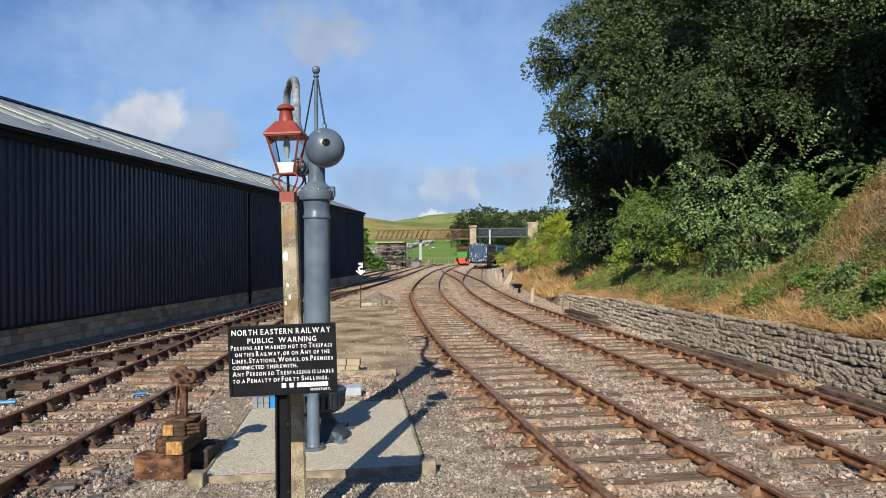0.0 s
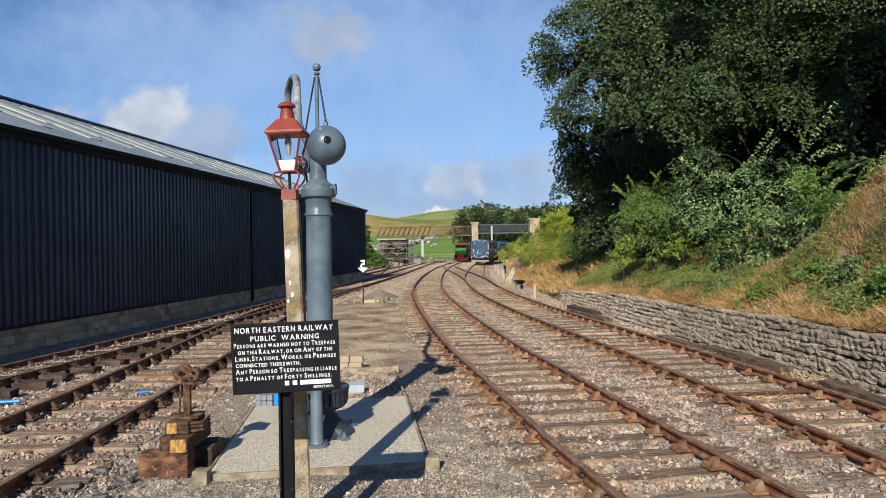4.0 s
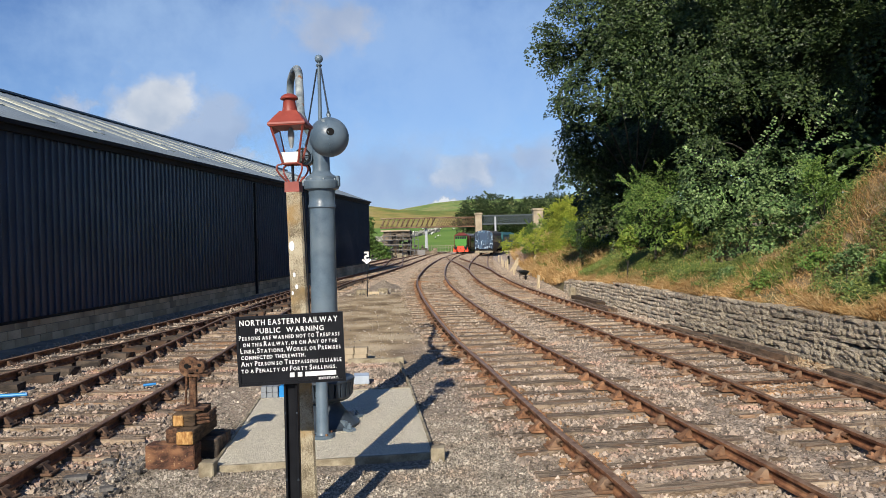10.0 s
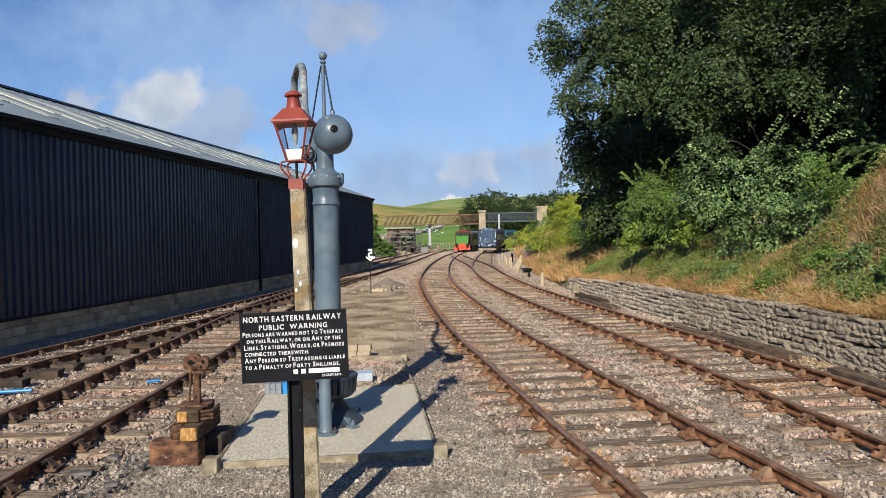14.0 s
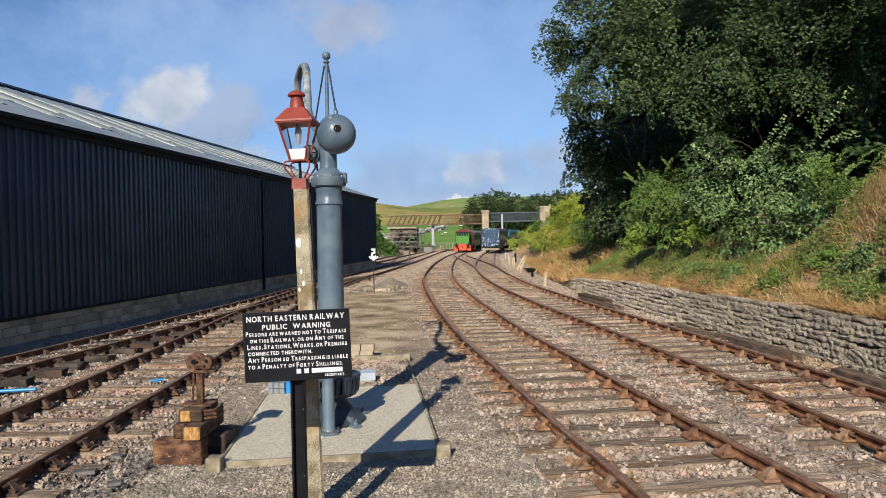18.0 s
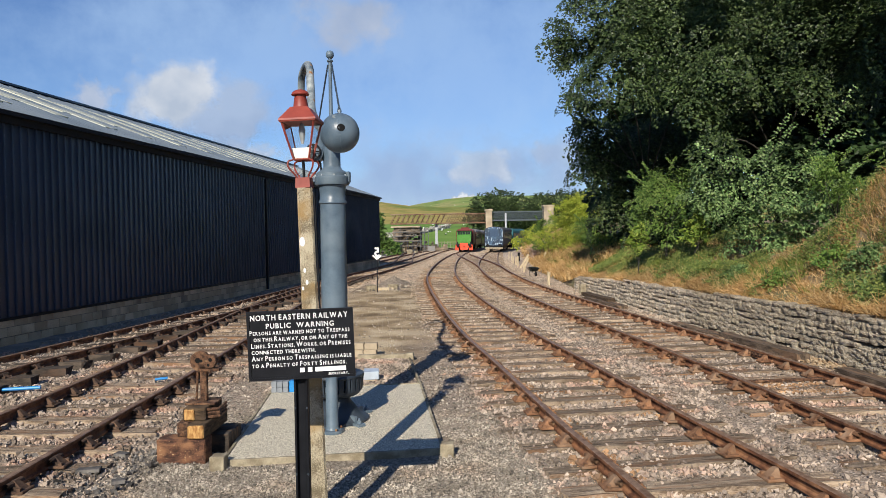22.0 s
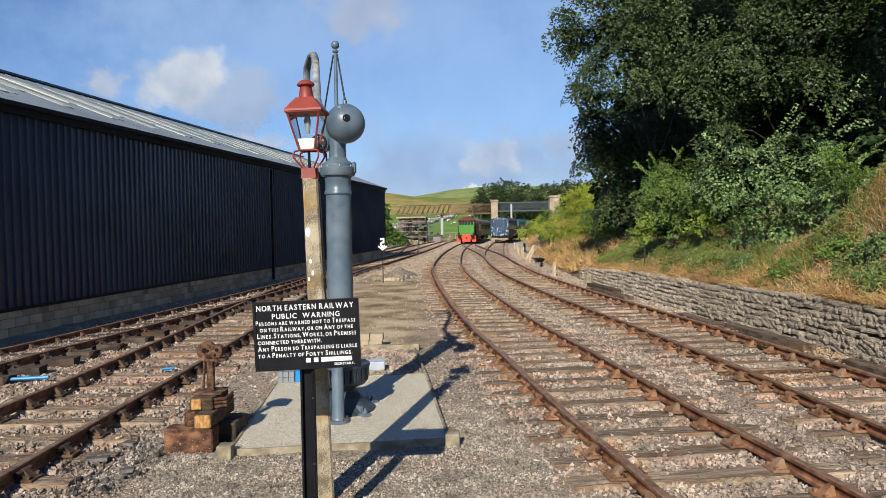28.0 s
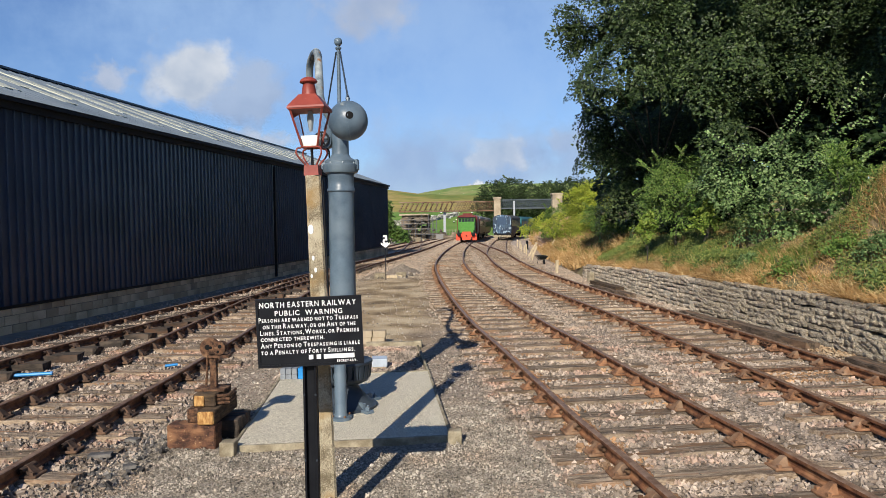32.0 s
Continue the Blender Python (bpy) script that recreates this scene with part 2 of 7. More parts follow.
MAROON = plain("maroon paint", (0.135, 0.022, 0.018), 0.35)
ROOF_GREY = plain("grey carriage roof", (0.22, 0.21, 0.20), 0.7)
GLASS_DARK = plain("dark window glass", (0.02, 0.024, 0.03), 0.1)
COACH_BLUE = material("flaking blue paint", (0.014, 0.032, 0.062), (0.055, 0.11, 0.18), 0.6, 2.2, 9, 0.2, stretch=(1, 1, 0.45), third=(0.025, 0.034, 0.045), spots=((0.30, 0.38, 0.46), 4.6, 0.58), contrast=(0.42, 0.58))
COACH_ROOF = plain("tarred carriage roof", (0.055, 0.052, 0.05), 0.8)
COACH_SIDE = material("faded coach side", (0.04, 0.036, 0.03), (0.09, 0.08, 0.065), 0.7, 1.2, 10, 0.2)
TEAL = plain("teal paint", (0.022, 0.13, 0.14), 0.6)
GALV = plain("galvanised tube", (0.33, 0.35, 0.37), 0.5, 0.4)
BLUE_PLASTIC = plain("blue plastic", (0.02, 0.22, 0.55), 0.4)


# ---- building helpers ----
def link_mesh(name, bm, mat, smooth=False):
    me = bpy.data.meshes.new(name)
    bm.to_mesh(me)
    bm.free()
    me.materials.append(mat)
    if smooth:
        me.polygons.foreach_set("use_smooth", [True] * len(me.polygons))
        me.set_sharp_from_angle(angle=radians(38))
    return me


def part(name, bm, mat, parent, label="", smooth=False):
    ob = new(name, link_mesh(name, bm, mat, smooth))
    ob.parent = parent
    return tagged(ob, label)


def thing(name, m, label, category, group="", kind=""):
    ob = new(name)
    ob.matrix_world = m
    ob.empty_display_size = 0.2
    return tagged(ob, label, category, group, kind)


def raw_mesh(name, verts, faces, mats, smooth=False):
    me = bpy.data.meshes.new(name)
    me.from_pydata(verts, [], faces)
    for mt in mats if isinstance(mats, (list, tuple)) else (mats,):
        me.materials.append(mt)
    if smooth:
        me.polygons.foreach_set("use_smooth", [True] * len(me.polygons))
    me.update()
    return me


def box(bm, x0, x1, y0, y1, z0, z1, m=None, bevel=0.0):
    r = bmesh.ops.create_cube(bm, size=1.0)
    vs = r["verts"]
    bmesh.ops.transform(bm, matrix=Matrix.Translation(((x0 + x1) / 2, (y0 + y1) / 2, (z0 + z1) / 2)) @ Matrix.Diagonal((x1 - x0, y1 - y0, z1 - z0, 1)), verts=vs)
    if bevel:
        es = list({e for v in vs for e in v.link_edges})
        g = bmesh.ops.bevel(bm, geom=es, offset=bevel, segments=1, affect='EDGES')
        vs = list({v for f in g["faces"] for v in f.verts} | {v for v in vs if v.is_valid})
    if m is not None:
        bmesh.ops.transform(bm, matrix=m, verts=[v for v in vs if v.is_valid])
    return bm


def boxes(*rows, bevel=0.0):
    bm = bmesh.new()
    for r in rows:
        box(bm, *r, bevel=bevel)
    return bm


def lathe(bm, profile, n=24, m=None):
    """A turned shape: rows of radius and height, closed at both ends."""
    rings = []
    for r, z in profile:
        rings.append([bm.verts.new((r * math.cos(2 * math.pi * k / n), r * math.sin(2 * math.pi * k / n), z)) for k in range(n)])
    for a, b in zip(rings, rings[1:]):
        for k in range(n):
            bm.faces.new((a[k], a[(k + 1) % n], b[(k + 1) % n], b[k]))
    bm.faces.new(list(reversed(rings[0])))
    bm.faces.new(rings[-1])
    if m is not None:
        bmesh.ops.transform(bm, matrix=m, verts=[v for r in rings for v in r])
    return bm


def tube(bm, path, radius, n=10):
    """A round bar along points; radius may be a number or one per point."""
    pts = [Vector(p) for p in path]
    rs = radius if isinstance(radius, (list, tuple)) else [radius] * len(pts)
    up = Vector((0, 0, 1))
    t0 = (pts[1] - pts[0]).normalized()
    side = t0.cross(up if abs(t0.z) < 0.9 else Vector((0, 1, 0))).normalized()
    rings = []
    for i, p in enumerate(pts):
        t = (pts[min(i + 1, len(pts) - 1)] - pts[max(i - 1, 0)]).normalized()
        side = (side - t * side.dot(t)).normalized()
        b = t.cross(side)
        rings.append([bm.verts.new(p + (side * math.cos(2 * math.pi * k / n) + b * math.sin(2 * math.pi * k / n)) * rs[i]) for k in range(n)])
    for a, b in zip(rings, rings[1:]):
        for k in range(n):
            bm.faces.new((a[k], a[(k + 1) % n], b[(k + 1) % n], b[k]))
    bm.faces.new(list(reversed(rings[0])))
    bm.faces.new(rings[-1])
    return bm


def spline(points, steps=8):
    """A smooth line through points (Catmull-Rom)."""
    p = [Vector(q) for q in points]
    p = [2 * p[0] - p[1]] + p + [2 * p[-1] - p[-2]]
    out = []
    for i in range(1, len(p) - 2):
        for s in range(steps):
            t = s / steps
            out.append(0.5 * (2 * p[i] + (p[i + 1] - p[i - 1]) * t + (2 * p[i - 1] - 5 * p[i] + 4 * p[i + 1] - p[i + 2]) * t * t + (3 * p[i] - p[i - 1] - 3 * p[i + 1] + p[i + 2]) * t ** 3))
    return out + [p[-2]]


def fall(y):
    """The ground falls gently away beyond the yard."""
    s = max(0.0, y - 35.0)
    return -0.0075 * s * s / (s + 20.0)


def interp(table, y):
    return float(np.interp(y, [r[0] for r in table], [r[1] for r in table]))


# ---- ground ----
def land(x, y):
    """Height of the land: yard, falling line, rising field, two hills."""
    z = fall(min(y, 150.0))
    if y > 150:
        near = float(np.interp(x, (-160, -80, -47, 0, 60), (44, 36.5, 31.5, 29.5, 27)))
        far = float(np.interp(x, (-170, -82, -21, 40, 200), (40, 46, 58, 62, 60)))
        z = float(np.interp(y, (150, 190, 330, 450, 700, 850, 1100, 1400, 2600), (z, 0.4, 7.2, 10, near, near - 4, far, far - 6, far - 10)))
        if y > 300:
            z += 1.2 * noise.noise((x * 0.02, y * 0.02, 0)) * min(1, (y - 300) / 300)
    else:
        if x < -13 and y > 58:
            z += min(3.0, (-13 - x) * 0.12)
        z += 0.03 * noise.noise((x * 0.9, y * 0.9, 3)) + 0.012 * noise.noise((x * 4, y * 4, 5))
    return z


def make_ground():
    xs = sorted({round(v, 3) for v in list(np.arange(-14, 12.01, 0.35)) + list(np.arange(-60, 61, 4)) + list(np.arange(-200, 201, 20)) + [-2600, -1500, -900, -600, -400, -300, 300, 400, 600, 900, 1500, 2600]})
    ys = sorted({round(v, 3) for v in list(np.arange(-8, 34, 0.35)) + list(np.arange(34, 160, 2.0)) + list(np.arange(160, 460, 10)) + list(np.arange(460, 1200, 25)) + [-2600, -1200, -500, -200, -80, -40, -20, 1300, 1400, 1700, 2100, 2600]})
    verts = [(x, y, land(x, y)) for y in ys for x in xs]
    w = len(xs)
    faces = [(j * w + i, j * w + i + 1, (j + 1) * w + i + 1, (j + 1) * w + i) for j in range(len(ys) - 1) for i in range(w - 1)]
    m = bpy.data.materials.new("yard gravel and far grass")
    m.use_nodes = True
    n, l = m.node_tree.nodes, m.node_tree.links
    b = n["Principled BSDF"]
    b.inputs["Roughness"].default_value, b.inputs["Specular IOR Level"].default_value = 0.95, 0.25
    co = n.new("ShaderNodeTexCoord").outputs["Object"]
    sep = n.new("ShaderNodeSeparateXYZ")
    l.new(co, sep.inputs[0])

    def tex(kind, scale, detail=4):
        t = n.new(kind)
        t.inputs["Scale"].default_value = scale
        if kind == "ShaderNodeTexNoise":
            t.inputs["Detail"].default_value = detail
        l.new(co, t.inputs["Vector"])
        return t

    def ramp(src, *stops):
        r = n.new("ShaderNodeValToRGB")
        e = r.color_ramp.elements
        e[0].position, e[0].color = stops[0][0], rgb(stops[0][1])
        e[1].position, e[1].color = stops[-1][0], rgb(stops[-1][1])
        for p, c in stops[1:-1]:
            e.new(p).color = rgb(c)
        l.new(src, r.inputs["Fac"])
        return r.outputs["Color"]

    def mixed(fac, a, bb):
        t = n.new("ShaderNodeMix")
        t.data_type = 'RGBA'
        l.new(fac, t.inputs["Factor"]), l.new(a, t.inputs["A"]), l.new(bb, t.inputs["B"])
        return t.outputs["Result"]

    def band(src, a, bb, wob=None):
        """0 below a, 1 above bb."""
        r = n.new("ShaderNodeMapRange")
        r.inputs["From Min"].default_value, r.inputs["From Max"].default_value = a, bb
        if wob is not None:
            ad = n.new("ShaderNodeMath")
            ad.operation = 'MULTIPLY_ADD'
            ad.inputs[1].default_value = 2.2
            l.new(wob, ad.inputs[0]), l.new(src, ad.inputs[2])
            src = ad.outputs[0]
        l.new(src, r.inputs["Value"])
        return r.outputs["Result"]

    def times(a, bb):
        t = n.new("ShaderNodeMath")
        t.operation = 'MULTIPLY'
        l.new(a, t.inputs[0]), l.new(bb, t.inputs[1])
        return t.outputs[0]

    pebble, big, wob = tex("ShaderNodeTexVoronoi", 42), tex("ShaderNodeTexNoise", 0.8, 6), tex("ShaderNodeTexNoise", 0.9, 4).outputs["Fac"]
    dots = n.new("ShaderNodeSeparateColor")
    l.new(pebble.outputs["Color"], dots.inputs[0])
    stones = ramp(dots.outputs[0], (0.0, (0.13, 0.102, 0.075)), (0.35, (0.25, 0.20, 0.15)), (0.7, (0.36, 0.28, 0.21)), (1.0, (0.50, 0.42, 0.34)))
    # stone colours turn paler between y 34 and 60
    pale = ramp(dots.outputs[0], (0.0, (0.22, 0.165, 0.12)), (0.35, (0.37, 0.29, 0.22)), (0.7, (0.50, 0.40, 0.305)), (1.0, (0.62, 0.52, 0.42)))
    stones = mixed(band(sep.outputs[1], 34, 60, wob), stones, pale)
    grit = ramp(dots.outputs[1], (0.0, (0.15, 0.125, 0.095)), (0.5, (0.26, 0.22, 0.168)), (1.0, (0.39, 0.335, 0.26)))
    sand = ramp(big.outputs["Fac"], (0.36, (0.155, 0.108, 0.062)), (0.5, (0.35, 0.262, 0.155)), (0.64, (0.52, 0.42, 0.28)))
    shed_shade = ramp(tex("ShaderNodeTexNoise", 2.0, 5).outputs["Fac"], (0.3, (0.16, 0.14, 0.12)), (0.7, (0.32, 0.275, 0.23)))
    # fine grey chippings on the walkway, sandy patch farther on, dark strip painting the shed's shade
    walkway = times(times(band(sep.outputs[0], -3.2, -2.2, wob), band(sep.outputs[1], 11.5, 8.5, wob)), band(sep.outputs[0], 3.2, 1.8, wob))
    sandy = times(times(band(sep.outputs[0], -4.4, -2.6, wob), band(sep.outputs[0], 0.9, -0.3, wob)), times(band(sep.outputs[1], 12.0, 15.5, wob), band(sep.outputs[1], 36.0, 30.0, wob)))
    col = mixed(walkway, stones, grit)
    col = mixed(sandy, col, sand)
    col = mixed(times(band(sep.outputs[0], -7.1, -7.9), band(sep.outputs[1], 40, 33)), col, shed_shade)
    grass = ramp(tex("ShaderNodeTexNoise", 0.05, 8).outputs["Fac"], (0.35, (0.10, 0.20, 0.028)), (0.65, (0.175, 0.275, 0.048)))
    moor = ramp(tex("ShaderNodeTexNoise", 0.022, 12).outputs["Fac"], (0.36, (0.15, 0.19, 0.035)), (0.46, (0.24, 0.235, 0.05)), (0.53, (0.31, 0.25, 0.07)), (0.62, (0.36, 0.27, 0.09)))
    farhill = ramp(tex("ShaderNodeTexNoise", 0.02, 12).outputs["Fac"], (0.36, (0.12, 0.20, 0.045)), (0.5, (0.20, 0.26, 0.07)), (0.62, (0.27, 0.27, 0.10)))
    hills = mixed(band(sep.outputs[1], 760, 800), moor, farhill)
    tussock = ramp(tex("ShaderNodeTexNoise", 0.11, 9).outputs["Fac"], (0.38, (0.80, 0.83, 0.80)), (0.52, (1.0, 1.0, 1.0)), (0.66, (1.16, 1.13, 1.12)))
    rough = n.new("ShaderNodeMix")
    rough.data_type, rough.blend_type = 'RGBA', 'MULTIPLY'
    rough.inputs["Factor"].default_value = 1.0
    l.new(hills, rough.inputs["A"]), l.new(tussock, rough.inputs["B"])
    hills = rough.outputs["Result"]
    grass = mixed(band(sep.outputs[1], 330, 380), grass, hills)
    outside = n.new("ShaderNodeMath")
    outside.operation = 'MAXIMUM'
    l.new(band(sep.outputs[1], 150, 158), outside.inputs[0])
    l.new(band(sep.outputs[0], 14, 20), outside.inputs[1])
    col = mixed(outside.outputs[0], col, grass)
    l.new(col, b.inputs["Base Color"])
    bp = n.new("ShaderNodeBump")
    bp.inputs["Strength"].default_value, bp.inputs["Distance"].default_value = 0.7, 0.02
    l.new(pebble.outputs["Distance"], bp.inputs["Height"]), l.new(bp.outputs["Normal"], b.inputs["Normal"])
    ob = new("ground", raw_mesh("ground", verts, faces, m, True))
    return tagged(ob, "gravel yard running out into green fields and hills", "ground", kind="structure")


make_ground()

# ---- tracks ----
GAUGE = 1.505
TRACK_A = [(5.2, -13), (3.15, 0), (2.21, 6.1), (1.93, 7.7), (1.67, 9.5), (1.32, 12), (0.82, 15.4), (0.26, 20.5), (-0.36, 27.5), (-0.83, 34.8), (-1.04, 44), (-0.9, 62), (-0.13, 88), (0.47, 98), (0.91, 108), (1.62, 116), (2.46, 128), (3.65, 138), (6.4, 160), (11.5, 195)]
TRACK_B = [(6.6, -13), (5.75, 0), (4.98, 8), (4.8, 10), (4.55, 12.2), (4.25, 14.8), (3.8, 18.2), (3.15, 23.4), (2.35, 32.5), (2.08, 43.5), (2.25, 54.5), (3.3, 75), (4.9, 100), (7.6, 130), (12.5, 170)]
TRACK_C = [(-4.0, -13), (-4.62, 0), (-4.95, 8), (-5.03, 10.4), (-5.29, 14.8), (-5.68, 20), (-5.95, 25.5), (-5.9, 35), (-5.2, 45), (-4.25, 67), (-3.3, 105), (-1.6, 140), (3.0, 195)]
TRACK_D = [(-9.6, -13), (-8.8, 0), (-8.22, 11.4), (-7.99, 13.5), (-7.83, 15), (-7.66, 16.6), (-7.42, 19), (-7.15, 22), (-6.9, 25), (-6.55, 30), (-6.2, 36), (-5.75, 42)]
TRACK_E = [(-8.3, 57), (-7.6, 68.6), (-7.4, 82), (-6.9, 96), (-5.9, 114), (-4.4, 132)]
TRACK_G = [(-4.7, 57), (-4.95, 63), (-5.5, 72), (-6.2, 84), (-6.8, 97)]
TRACK_F = [(2.1, 47), (1.75, 58), (1.1, 72), (0.55, 86), (0.6, 97)]


def even(points, step, z=0.0, y_from=-99, y_to=999, first=0.0):
    """Points and directions at even steps along a smooth line, the first one at that length."""
    line = spline([(x, y, 0) for x, y in points], 24)
    acc, out, need = 0.0, [], first
    for a, b in zip(line, line[1:]):
        d = (b - a).length
        while need <= acc + d and d > 0:
            p = a.lerp(b, (need - acc) / d)
            if y_from <= p.y <= y_to:
                out.append((Vector((p.x, p.y, fall(p.y) + z)), (b - a).normalized()))
            need += step
        acc += d
    return out


def rail_mesh(points, offset, y_from=-99, y_to=999, lift=0.0):
    """Bullhead rail: head, web and foot."""
    prof = [(-0.035, 0.06), (0.035, 0.06), (0.035, 0.085), (0.011, 0.10), (0.011, 0.145), (0.036, 0.162), (0.036, 0.192), (0.024, 0.20), (-0.024, 0.20), (-0.036, 0.192), (-0.036, 0.162), (-0.011, 0.145), (-0.011, 0.10), (-0.035, 0.085)]
    rows = even(points, 0.6, lift, y_from, y_to)
    verts, faces, mi = [], [], []
    k = len(prof)
    for p, d in rows:
        s = Vector((d.y, -d.x, 0))
        verts += [p + s * (offset + u) + Vector((0, 0, v)) for u, v in prof]
    for i in range(len(rows) - 1):
        for j in range(k):
            faces.append((i * k + j, i * k + (j + 1) % k, (i + 1) * k + (j + 1) % k, (i + 1) * k + j))
            mi.append(1 if j in (6, 7, 8) else 0)
    faces += [tuple(range(k)), tuple(range((len(rows) - 1) * k, len(rows) * k))]
    mi += [0, 0]
    me = raw_mesh("rail", [tuple(v) for v in verts], faces, (RAIL_SIDE, RAIL_TOP))
    me.polygons.foreach_set("material_index", mi)
    return me


def sleeper_mesh(seed, length=2.6, mat=None):
    rnd = random.Random(seed)
    bm = bmesh.new()
    r = bmesh.ops.create_grid(bm, x_segments=7, y_segments=2, size=0.5)
    g = bmesh.ops.extrude_face_region(bm, geom=bm.faces[:])
    up = [v for v in g["geom"] if isinstance(v, bmesh.types.BMVert)]
    bmesh.ops.translate(bm, vec=(0, 0, 1), verts=up)
    ups = set(up)
    for v in bm.verts:
        x, y, top = v.co.x, v.co.y, v in ups
        v.co = Vector((x * length + rnd.uniform(-0.045, 0.045), y * 0.25 + rnd.uniform(-0.014, 0.014), (0.055 if top else -0.08) + rnd.uniform(-0.011, 0.007) - (0.02 * rnd.random() if abs(x) > 0.45 else 0)))
    bmesh.ops.recalc_face_normals(bm, faces=bm.faces[:])
    return link_mesh("sleeper", bm, mat or SLEEPER)


def chair_mesh(mat):
    """Cast chair: sole plate, two jaws, timber key, bolt heads."""
    bm = bmesh.new()
    box(bm, -0.19, 0.19, -0.10, 0.10, 0.055, 0.085, bevel=0.008)
    for s in (-1, 1):
        v = [bm.verts.new(c) for c in ((s * 0.045, -0.055, 0.085), (s * 0.16, -0.055, 0.085), (s * 0.075, -0.03, 0.165), (s * 0.045, -0.03, 0.165), (s * 0.045, 0.055, 0.085), (s * 0.16, 0.055, 0.085), (s * 0.075, 0.03, 0.165), (s * 0.045, 0.03, 0.165))]
        for q in ((0, 1, 2, 3), (7, 6, 5, 4), (1, 5, 6, 2), (3, 2, 6, 7), (0, 4, 5, 1), (0, 3, 7, 4)):
            bm.faces.new([v[i] for i in q])
        for yy in (-0.075, 0.075):
            box(bm, s * 0.145 - 0.017, s * 0.145 + 0.017, yy - 0.017, yy + 0.017, 0.085, 0.112)
    # rolled steel key between web and jaw, seen as a spiral from its end
    for side in (0, 1):
        row = []
        for k in range(13):
            a, r = 0.62 * k, 0.040 - 0.0024 * k - 0.005 * side
            row.append([bm.verts.new((0.052 + r * math.cos(a), y, 0.128 + r * math.sin(a))) for y in (-0.112, 0.112)])
        for p, q in zip(row, row[1:]):
            bm.faces.new((p[0], q[0], q[1], p[1]))
    bmesh.ops.recalc_face_normals(bm, faces=bm.faces[:])
    return link_mesh("rail_chair", bm, mat)


SLEEPERS = [sleeper_mesh(s) for s in range(6)]
SLEEPERS_DARK = [sleeper_mesh(s + 20, 2.7, SLEEPER_DARK) for s in range(4)]
CHAIRS = chair_mesh(CHAIR), chair_mesh(CHAIR_DARK)
TRACK_PIECES = []


def make_track(name, points, label, near, y_from, y_to, dark=False, lift=0.0, left=(-99, 999), right=(-99, 999), cant=0.0):
    t = thing(name, pose(0, 0, 0), label, "railway track", "tracks of the yard", "structure")
    for off, rng, dz in ((-GAUGE / 2, left, -cant), (GAUGE / 2, right, 0)):
        ob = new("rail", rail_mesh(points, off, max(y_from, rng[0]), min(y_to, rng[1]), lift + dz))
        ob.parent = t
    TRACK_PIECES.append((t, points, near, y_from, y_to, dark, lift, cant))
    return t


make_track("track_1", TRACK_A, "curving single track of rusty bullhead rail on worn timber sleepers", 62, -12, 192)
make_track("track_2", TRACK_B, "rusty siding along the stone wall on grey timber sleepers", 60, -12, 168)
make_track("track_3", TRACK_C, "dark rusty track beside the shed on bleached sleepers", 52, -12, 192)
make_track("track_4", TRACK_D, "dark track close to the shed on proud tarred timbers", 40, -12, 41, True, 0.03, right=(-99, 33), cant=0.1)
make_track("track_5", TRACK_E, "distant rusty siding that joins beyond the shed", 0, 57, 131)
make_track("track_7", TRACK_G, "rusty turnout curve joining the two far sidings", 0, 57, 96)
make_track("track_6", TRACK_F, "rusty crossover between two curving tracks", 0, 47, 96)


# spacing of the sleepers, and where along y one of them lies
PITCH = {"track_1": (0.676, 7.74), "track_2": (0.64, 8.42), "track_3": (0.67, 9.66), "track_4": (0.79, 12.95)}


